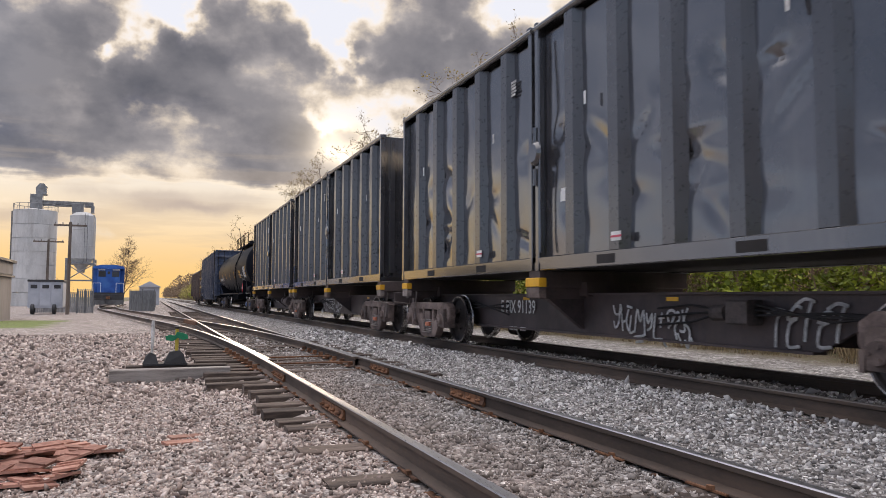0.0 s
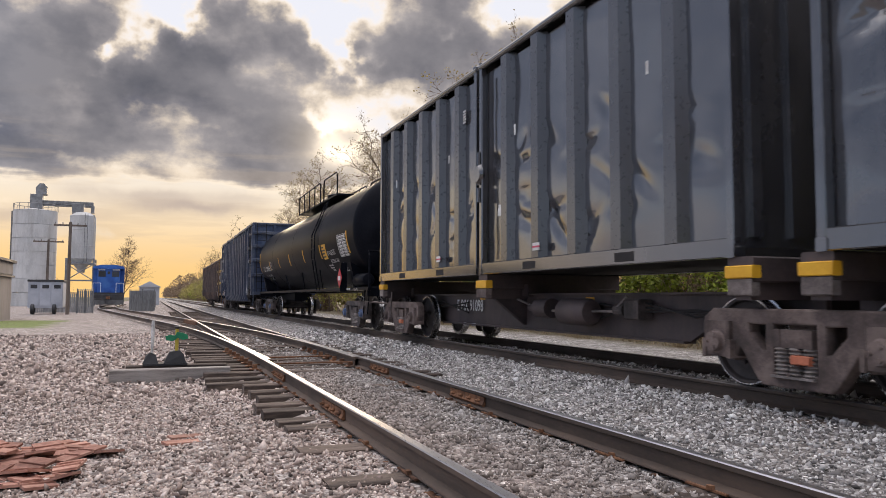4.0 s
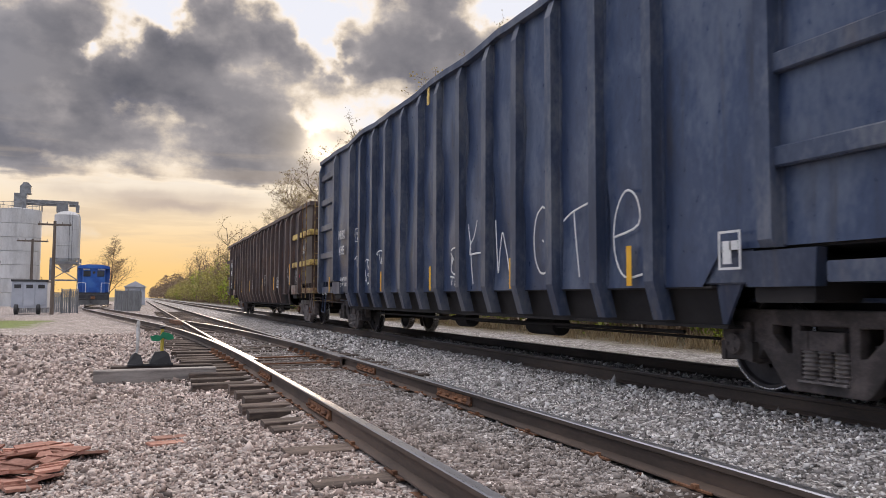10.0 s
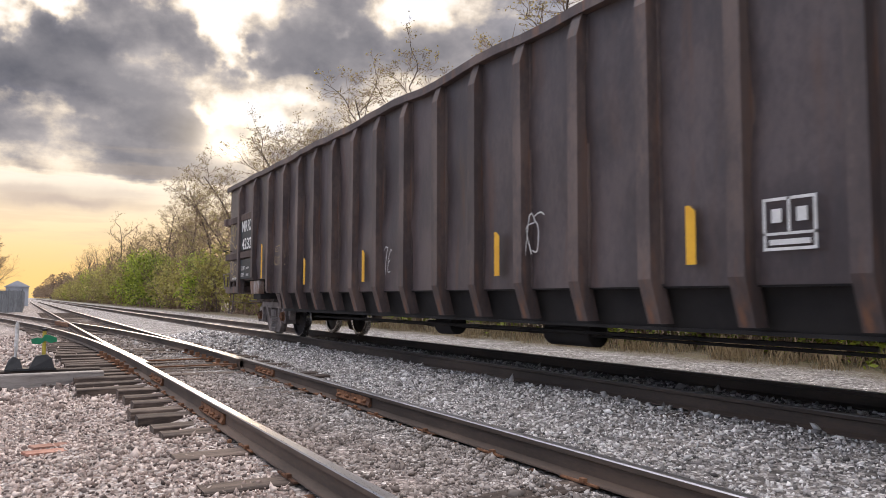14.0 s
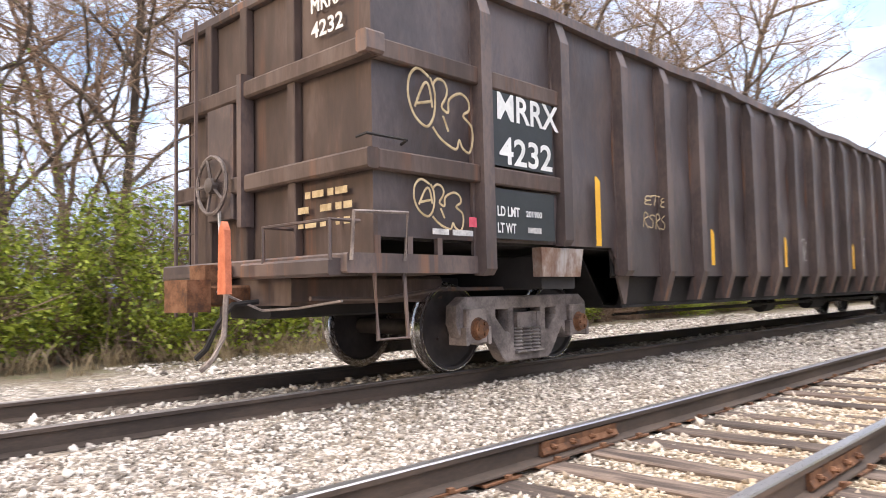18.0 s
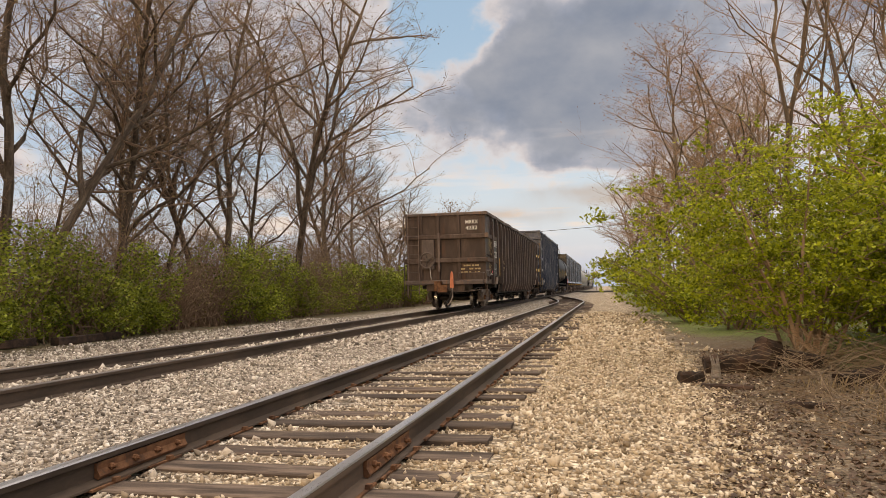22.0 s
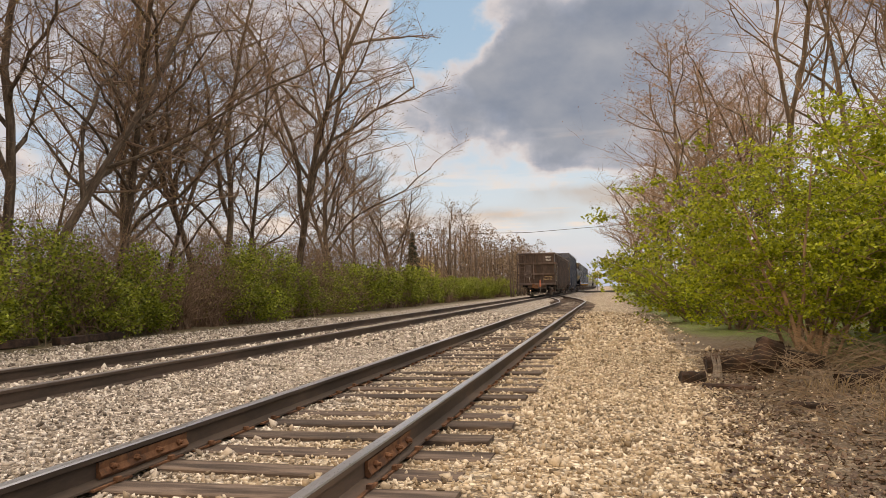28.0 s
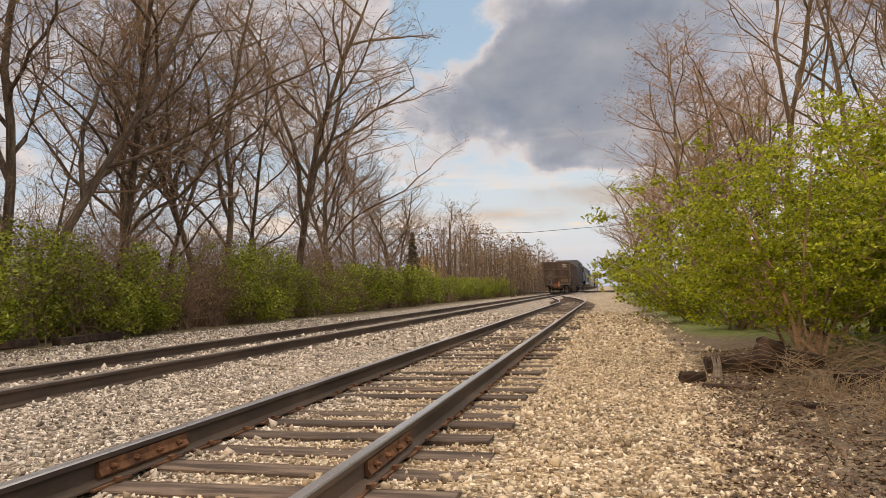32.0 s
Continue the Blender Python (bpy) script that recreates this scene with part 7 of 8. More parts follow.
    for x0, x1, y0, y1, n in ((13, 24, -78, -230, 120), (15.5, 36, 430, 1400, 150), (13, 32, -95, -430, 150), (-26, -5, -90, -430, 70), (17, 45, 190, 460, 70), (-70, -30, 230, 330, 40)):
        for i in range(n):
            x, y, h = r9.uniform(x0, x1), r9.uniform(y0, y1), r9.uniform(6.5, 11.5) * (1 if y1 < 1000 else 1.5)
            g = height(x, y)
            stems.tube([(x, y, g - .2), (x + r9.gauss(0, .2), y, g + h * .8)], .14, 4, .05, False)
            pts = []
            for _ in range(300 if y0 == -78 else 120):
                u = r9.random()
                q = h * .34 * math.sin(math.pi * (.18 + .8 * u)) * math.sqrt(r9.random())
                a = r9.uniform(0, math.tau)
                pts.append((x + q * math.cos(a), y + q * math.sin(a), g + h * (.12 + .88 * u)))
            leaf_cloud(pts, .2 if y0 == -78 else .42 if y1 < 1000 else 1.1, r9, woods)
    lone("far_woods", woods, M_FARTWIG, "brown budding woods far down the line", "woods", kind="stuff", fix=False)
    lone("far_stems", stems, M_BARK, "grey trunks of the far woods", "woods", kind="stuff", fix=False)
    # the large bushes on the near side
    bright = [shrub_meshes(50, 3.5, 15, .053, M_LEAF_BRIGHT, 15, .22, 22), shrub_meshes(51, 3.6, 15, .053, M_LEAF_BRIGHT, 15, .2, 22), shrub_meshes(52, 3.4, 12, .10, M_LEAF_BRIGHT, 11, .06, 8)]
    for x, y, s, k in ((-2.6, -12.2, 1.0, 0), (-3.8, -9.9, 1.0, 1), (-3.4, -15.0, 1.08, 1), (-4.5, -12.6, 1.16, 0), (-2.6, -19.0, 1.05, 2), (-2.25, -23.5, 1.08, 2), (-2.2, -28.5, 1.1, 2), (-2.2, -35.0, 1.1, 2), (-5.1, -17.0, 1.15, 1), (-4.5, -23.5, 1.15, 2), (-4.6, -7.4, .95, 0), (-3.0, -46, 1.1, 2), (-6.6, -13.5, 1.15, 1), (-5.4, -10.6, 1.16, 1)):
        bush(bright[k], upright(x, y, s, rnd.uniform(0, 6.28)), "large bush with bright yellow-green spring leaves", "bushes on the near side")
    # a dark conifer
    c = Mesh()
    pts = []
    r2 = random.Random(3)
    for i in range(5200):
        z = r2.random() ** 1.3
        a = r2.uniform(0, math.tau)
        r = (1 - z) * 1.7 * (.55 + .45 * abs(math.sin(z * 34))) * r2.uniform(.5, 1)
        pts.append((r * math.cos(a), r * math.sin(a), .4 + z * 6.2 - r * .2))
    con = thing("conifer", upright(18.2, -67.7, 1.0, 0), "dark green spruce among bare trees", "tree")
    part("trunk", Mesh().tube([(0, 0, -.2), (0, 0, 6.2)], .14, 7, .02), M_BARK, con)
    part("foliage", leaf_cloud(pts, .2, r2).data(M_NEEDLE, fix=False), M_NEEDLE, con)
    # dry grass at the hedge's foot and by the near bushes
    tufts = Mesh()
    def tuft(x, y, n, h):
        z = height(x, y)
        for _ in range(n):
            a, l = rnd.uniform(0, math.tau), h * rnd.uniform(.5, 1.2)
            bx, by = x + rnd.gauss(0, .12), y + rnd.gauss(0, .12)
            dx, dy = math.cos(a), math.sin(a)
            lean = rnd.uniform(.1, .6) * l
            tufts.add([(bx - dy * .006, by + dx * .006, z - .02), (bx + dy * .006, by - dx * .006, z - .02), (bx + dx * lean * .5, by + dy * lean * .5, z + l * .7), (bx + dx * lean, by + dy * lean, z + l)], [(0, 1, 2), (0, 2, 3)])
    for _ in range(320):
        tuft(rnd.uniform(13.4, 15.0), rnd.uniform(-11, 45), 22, rnd.uniform(.15, .55))
    for _ in range(34):
        tuft(rnd.uniform(-4.0, -1.9) + .12 * rnd.random(), rnd.uniform(-9.5, -5.0), 12, rnd.uniform(.10, .26))
    lone("dry_grass", tufts, M_DRY, "dry straw-coloured grass tufts along the bushes", "grass", kind="stuff", fix=False)


# ---- spur side: hut, silos, locomotive ----
M_SILO = material("off_white_silo_paint", [(0.42, 0.41, 0.39), (0.55, 0.54, 0.52), (0.62, 0.61, 0.59)], 0.7, 0, .6, 12, (1, 1, .3), 0.1, 0.05, ((0.25, 0.22, 0.19), 0.5, .5))
M_STEELWORK = material("grey_steelwork", [(0.16, 0.16, 0.16), (0.28, 0.28, 0.28)], 0.6, 0.3, 2, 20)
M_LOCO = material("bright_blue_loco_paint", [(0.012, 0.07, 0.30), (0.02, 0.11, 0.42), (0.05, 0.16, 0.46)], 0.45, 0, 1, 20, bump=.05)
M_DARK = material("dark_paint", [(0.02, 0.02, 0.022), (0.045, 0.045, 0.047)], 0.6, 0, 2, 20)
M_GLASS = material("dark_window", [(0.03, 0.035, 0.04), (0.05, 0.055, 0.06)], 0.08, 0, 2, 20, bump=0)
M_WALL = material("pale_hut_cladding", [(0.23, 0.205, 0.19), (0.32, 0.29, 0.27)], 0.75, 0, 1, 20, (1, 1, .3), 0.1, 0.05, ((0.22, 0.17, 0.14), 0.6, .8))
M_CABINET = material("pale_grey_cabinet", [(0.34, 0.36, 0.40), (0.46, 0.48, 0.52)], 0.6, 0, 1, 20)
M_POLE = material("weathered_pole", [(0.09, 0.07, 0.055), (0.17, 0.135, 0.11)], 0.9, 0, 2, 20, (3, 3, .3))
M_FENCE = material("grey_slatted_fence", [(0.16, 0.17, 0.18), (0.26, 0.27, 0.28)], 0.7, 0.2, 2, 30)
M_GREENPAINT = material("green_target_paint", [(0.005, 0.16, 0.075), (0.01, 0.24, 0.11)], 0.5, 0, 4, 30, bump=.05)
M_REDPLATE = material("rust_red_plate", [(0.19, 0.085, 0.058), (0.33, 0.16, 0.115), (0.43, 0.24, 0.18)], 0.85, 0, 6, 40, bump=.3, spread=.3)
M_BRASS = material("yellow_mast_paint", [(0.45, 0.34, 0.04), (0.6, 0.47, 0.08)], 0.6, 0, 4, 30)
M_TIMBER = material("rotten_timber", [(0.018, 0.012, 0.010), (0.05, 0.030, 0.022), (0.10, 0.058, 0.040)], 0.95, 0, 4, 26, (1, 1, 1), .7, .3, bump_dist=.03)


def silos():
    G = -.3
    a = thing("concrete_silo", (-14.1, 105, G), "large off-white cylindrical silo with rooftop machinery", "silo")
    R, H = 2.5, 11.9
    for i in range(7):
        part("silo_ring", Mesh().lathe([(H * i / 7 + .02, R), (H * (i + 1) / 7 - .02, R), (H * (i + 1) / 7, R - .04)], "z", (0, 0, 0), 40), M_SILO, a, smooth=True)
    part("silo_roof", Mesh().lathe([(H, R), (H + .1, R), (H + .5, 0)], "z", (0, 0, 0), 40), M_SILO, a)
    rl = part("roof_railing", Mesh().tube([(R * math.cos(i * .3), R * math.sin(i * .3), H + .9) for i in range(22)], .03, 4), M_STEELWORK, a)
    for i in range(14):
        part("railing_post", Mesh().tube([(R * math.cos(i * .45), R * math.sin(i * .45), H), (R * math.cos(i * .45), R * math.sin(i * .45), H + .9)], .03, 4), M_STEELWORK, rl)
    hd = part("dust_house", Mesh().box(-.6, .8, -.8, .8, H + .2, H + 2.2, .05).box(.0, 1.2, -.7, .7, H + 2.2, H + 3.2, .1), M_STEELWORK, a, "grey bucket elevator head")
    part("hood", Mesh().prism([(.1, -.7, H + 3.2), (1.2, -.7, H + 3.2), (.9, -.7, H + 3.6), (.4, -.7, H + 3.6)], (0, 1.4, 0)), M_STEELWORK, hd)
    part("conveyor", Mesh().box(.8, 6.6, -.4, .4, H + 1.0, H + 1.5, .03).box(.8, 6.6, -.45, .45, H + .85, H + .95), M_STEELWORK, a, "enclosed conveyor bridge")
    for i in range(9):
        part("conveyor_brace", Mesh().tube([(1 + i * .6, -.45, H + .9), (1.3 + i * .6, -.45, H + 1.5)], .03, 4), M_STEELWORK, a)
    for i in range(3):
        part("downpipe", Mesh().tube([(-R - .1, -.3 + .3 * i, 0), (-R - .1, -.3 + .3 * i, H)], .05, 5), M_STEELWORK, a)
    b = thing("steel_silo", (-8.4, 101, G), "pale steel silo with a cone bottom on a braced frame", "silo")
    part("silo_body", Mesh().lathe([(5.9, 1.42), (7.4, 1.42), (7.42, 1.45), (7.5, 1.45), (7.52, 1.42), (9.4, 1.42), (9.42, 1.45), (9.5, 1.45), (9.52, 1.42), (11.2, 1.42), (11.6, .9), (11.8, 0)], "z", (0, 0, 0), 32), M_SILO, b, smooth=True)
    part("cone", Mesh().lathe([(5.9, 1.42), (4.6, .45), (4.2, .42), (4.2, 0)], "z", (0, 0, 0), 32), M_SILO, b, smooth=True)
    fr = part("support_frame", Mesh().box(-1.6, 1.6, -1.6, 1.6, 5.2, 5.4), M_STEELWORK, b, "rusty braced steel support frame")
    for x in (-1.5, 1.5):
        for y in (-1.5, 1.5):
            part("frame_leg", Mesh().box(x - .12, x + .12, y - .12, y + .12, 0, 5.9), M_STEELWORK, fr)
        part("cross_brace", Mesh().tube([(x, -1.5, 3.2), (x, 1.5, 5.2)], .06, 4).tube([(x, 1.5, 3.2), (x, -1.5, 5.2)], .06, 4), M_STEELWORK, fr)
    part("cross_brace", Mesh().tube([(-1.5, -1.5, 3.2), (1.5, -1.5, 5.2)], .06, 4).tube([(1.5, -1.5, 3.2), (-1.5, -1.5, 5.2)], .06, 4).box(-1.5, 1.5, -1.55, -1.45, 3.1, 3.3), M_STEELWORK, fr)
    part("top_hatch", Mesh().box(-1.2, .1, -.5, .5, 11.5, 12.7, .05).box(.9, 1.3, -.2, .2, 11.6, 12.5), M_STEELWORK, b)
    part("vent_pipe", Mesh().tube([(1.5, -.5, .0), (1.5, -.5, 10.8), (1.35, -.5, 11.3), (1.0, -.5, 11.4)], .06, 5), M_SILO, b)
    part("ladder_cage", Mesh().tube([(.4, -1.55, 5.5), (.4, -1.55, 11.4)], .03, 4).tube([(.7, -1.5, 5.5), (.7, -1.5, 11.4)], .03, 4), M_STEELWORK, b)


def hut():
    h = thing("trackside_hut", (-9.4, 39.5, -.27), "small pale clad hut with a dark flat roof", "hut")
    part("wall", Mesh().box(-2.6, 2.42, -.0, 5.0, 0, 2.35), M_WALL, h)
    for i in range(12):
        part("cladding_rib", Mesh().box(-2.5 + i * .42, -2.46 + i * .42, -.03, 0, 0, 2.3), M_WALL, h)
    part("fascia", Mesh().box(-2.6, 2.45, -.1, 5.1, 2.35, 2.95), M_WALL, h)
    part("roof", Mesh().box(-2.9, 2.6, -.35, 5.3, 2.95, 3.1, .02).box(-2.75, 2.55, -.2, 5.2, 2.2, 2.3), M_DARK, h)
    part("drain_pipe", Mesh().tube([(2.2, -.08, 0), (2.2, -.08, 2.2)], .04, 5), M_DARK, h)
    w_ = part("window", Mesh().box(1.6, 1.8, -.12, -.1, 2.5, 2.85), M_GLASS, h)


def locomotive():
    y0 = 81.0
    x0 = C_NEAR - spur_shift(y0) - .02
    c = thing("locomotive", pose(x0, y0, 0, 0, 0, 2.2), "bright blue diesel locomotive standing on the spur", "locomotive")
    part("hood", Mesh().box(-1.1, 1.1, .9, 12.5, 1.35, 3.9, .12), M_LOCO, c)
    part("nose", Mesh().box(-1.05, 1.05, .25, 1.0, 1.35, 3.75, .15), M_LOCO, c)
    part("cab_roof", Mesh().prism([(-1.5, .1, 3.75), (1.5, .1, 3.75), (1.35, .1, 4.0), (.6, .1, 4.15), (-.6, .1, 4.15), (-1.35, .1, 4.0)], (0, 4.0, 0)), M_LOCO, c)
    part("cab", Mesh().box(-1.45, 1.45, 1.1, 3.6, 1.35, 3.8, .06), M_LOCO, c)
    for x in (-.62, .62):
        f = part("window", Mesh().box(x - .28, x + .28, .21, .25, 3.0, 3.45), M_GLASS, c)
        part("window_frame", Mesh().box(x - .33, x + .33, .225, .255, 2.95, 3.5), M_DARK, f)
    part("headlight", Mesh().lathe([(0, 0), (0, .12), (.08, .14)], "y", (0, .18, 3.35), 12), M_DARK, c)
    part("walkway", Mesh().box(-1.5, 1.5, -.3, 13.2, 1.18, 1.36, .02), M_DARK, c)
    part("pilot", Mesh().box(-1.45, 1.45, -.35, -.2, .25, 1.2, .03).prism([(-1.4, -.6, .15), (1.4, -.6, .15), (1.4, -.3, .7), (-1.4, -.3, .7)], (0, .1, 0)), M_DARK, c)
    for x in (-1.4, -.7, .7, 1.4):
        part("stanchion", Mesh().tube([(x, -.25, 1.3), (x, -.25, 2.3)], .03, 5), M_WHITE, c)
    part("handrail", Mesh().tube([(-1.4, -.25, 2.3), (-.7, -.25, 2.3)], .025, 5).tube([(.7, -.25, 2.3), (1.4, -.25, 2.3)], .025, 5).tube([(-1.45, .0, 2.3), (-1.45, 12, 2.3)], .025, 5), M_WHITE, c)
    part("number_board", Mesh().box(-1.0, -.35, .19, .22, 3.58, 3.72).box(.35, 1.0, .19, .22, 3.58, 3.72), M_CHALK, c)
    coupler(c, -.3, -1)
    for y in (2.3, 10.4):
        truck(c, y, M_TRUCK)
    part("fuel_tank", Mesh().box(-1.3, 1.3, 4.6, 8.2, .35, 1.15, .1), M_DARK, c)


def switch_stand():
    st = thing("switch_stand", (0.2, 12.15, -.10), "cast iron switch stand with a green target and a raised lever", "switch stand")
    part("base", Mesh().box(-.32, .32, -.13, .13, 0, .03).prism([(-.02, -.12, .03), (.30, -.12, .03), (.26, -.1, .17), (.20, -.08, .22), (.06, -.08, .20)], (0, .22, 0)).prism([(-.32, -.1, .03), (-.1, -.1, .03), (-.14, -.06, .16), (-.22, -.06, .2), (-.28, -.06, .14)], (0, .16, 0)), M_DARK, st)
    part("lever", Mesh().tube([(-.20, 0, .1), (-.19, 0, .3), (-.185, 0, .68)], .02, 8).tube([(-.19, 0, .32), (-.185, 0, .66)], .026, 8), M_CHALK, st, "pale raised lever")
    part("mast", Mesh().tube([(.16, 0, .2), (.16, 0, .56)], .026, 8), M_BRASS, st, "yellow mast")
    part("mast_cap", Mesh().lathe([(.55, .0), (.55, .03), (.58, .045), (.6, .0)], "z", (.16, 0, 0), 10), M_DARK, st)
    tg = [(.0, -.02), (.08, -.10), (.2, -.12), (.22, -.06), (.14, .02), (.05, .07), (-.03, .03), (-.1, .08), (-.22, .10), (-.24, .03), (-.12, -.04)]
    me = plate([[(a * .66, b * .85) for a, b in tg]], .012, M_GREENPAINT, .003)
    part("target", me, M_GREENPAINT, st, "green painted steel target", at=Matrix.Translation((.16, -.03, .43)) @ Matrix.Rotation(radians(90), 4, "X") @ Matrix.Rotation(radians(28), 4, "Z"))
    for k, y in enumerate((11.55, 12.15)):
        lone("headblock_tie", Mesh().box(-.55 + .2 * k, 1.1, y - .12, y + .12, -.30, -.10, .012), M_TIE2 if k == 0 else M_TIE, "long pale timber under the switch stand", "railway tie", "headblock ties")
    return st


M_TIE2 = material("pale_headblock_timber", [(0.13, 0.115, 0.105), (0.24, 0.215, 0.195), (0.33, 0.30, 0.275)], 0.9, 0, 2.0, 26, (.5, 5, 5), .4, .1)


def plate_pile():
    rnd = random.Random(31)
    for i in range(54):
        a = rnd.uniform(0, math.tau)
        r = rnd.random() ** .6
        x, y = -1.15 + .95 * r * math.cos(a), 6.15 + .85 * r * math.sin(a)
        z = height(x, y) + .012 + .10 * (1 - r) * rnd.random()
        L, w_ = rnd.uniform(.14, .20), rnd.uniform(.085, .1)
        m = Mesh().box(-L, L, -w_, w_, -.009, .009).box(-L * .35, -L * .28, -w_, w_, .009, .02).box(L * .28, L * .35, -w_, w_, .009, .02)
        lone("tie_plate", m, M_REDPLATE, "rust-red flat steel tie plate in a heap on the gravel", "tie plate", "heap of tie plates", at=pose(x, y, z, rnd.gauss(0, 7), rnd.gauss(0, 7), rnd.uniform(0, 360)))
    for x, y in ((.25, 6.35), (.3, 6.75)):
        lone("tie_plate", Mesh().box(-.15, .15, -.06, .06, -.009, .009), M_REDPLATE, "rust-red flat steel tie plate half buried in gravel", "tie plate", "heap of tie plates", at=pose(x, y, height(x, y) + .012, 2, 3, 20))


def yard():
    # cabinets on wheels, fences, poles
    c = thing("generator_trailer", (-6.75, 56, -.27), "pale grey wheeled generator cabinet behind the spur", "generator")
    part("cabinet", Mesh().box(-1.05, 1.05, 0, 2.2, .45, 2.2, .05), M_CABINET, c)
    part("canopy", Mesh().box(-1.1, 1.1, -.05, 2.25, 2.2, 2.34, .02), M_DARK, c)
    for x in (-.7, 0, .7):
        part("cabinet_door", Mesh().box(x - .32, x + .32, -.03, 0, .6, 2.1, .01), M_CABINET, c)
        part("vent", Mesh().box(x - .2, x + .2, -.045, -.03, 1.75, 2.0), M_DARK, c)
    for x in (-.75, .55):
        part("wheel", Mesh().lathe([(-.12, 0), (-.12, .3), (-.08, .36), (.08, .36), (.12, .3), (.12, 0)], "x", (x, .1, .36), 18), M_DARK, c)
    for x, y, h_, arms in ((-5.35, 55.5, 6.3, ((6.0, 1.0),)), (-8.6, 72, 6.2, ((5.95, 1.2),))):
        p = thing("utility_pole", (x, y, -.3), "weathered wooden utility pole with a crossarm", "pole", "utility poles")
        part("pole", Mesh().tube([(0, 0, 0), (0, 0, h_)], .13, 8, .09), M_POLE, p)
        for z, l in arms:
            a = part("crossarm", Mesh().box(-l, l, -.06, .06, z, z + .12), M_POLE, p)
            for k in (-1, -.5, .5, 1):
                part("insulator", Mesh().lathe([(z + .12, .0), (z + .12, .04), (z + .25, .03), (z + .25, 0)], "z", (k * l * .92, 0, 0), 8), M_WALL, a)
    for x0, y0, x1, y1, h_ in ((-1.7, 62.5, .1, 66.0, 1.75), (-5.0, 58.0, -4.0, 58.6, 1.7), (-7.9, 60, -5.2, 60.5, 1.5), (.1, 66, .3, 95, 1.75)):
        f = thing("slatted_fence", (x0, y0, -.27), "grey chain-link fence with privacy slats", "fence", "yard fences")
        n = max(int(math.hypot(x1 - x0, y1 - y0) / .13), 2)
        d = Vector((x1 - x0, y1 - y0, 0))
        turn = math.atan2(d.y, d.x)
        slat = Mesh().box(-.055, .055, -.008, .008, .05, h_ - .05).data(M_FENCE)
        for i in range(min(n, 60)):
            part("slat", slat, M_FENCE, f, at=Matrix.Translation(d * ((i + .5) / min(n, 60))) @ Matrix.Rotation(turn, 4, "Z"))
        for u in (0, .5, 1):
            part("post", Mesh().tube([tuple(d * u), tuple(d * u + Vector((0, 0, h_ + .08)))], .035, 7), M_STEELWORK, f)
        part("top_rail", Mesh().tube([(0, 0, h_), tuple(d + Vector((0, 0, h_)))], .02, 5), M_STEELWORK, f)
    b = thing("yard_shed", (.8, 110, -.3), "low white shed far along the spur", "shed")
    part("wall", Mesh().box(-2.6, 0, 0, 6, 0, 2.6), M_CABINET, b)
    part("roof", Mesh().prism([(-2.8, -.2, 2.6), (.2, -.2, 2.6), (-1.3, -.2, 3.4)], (0, 6.4, 0)), M_CABINET, b)


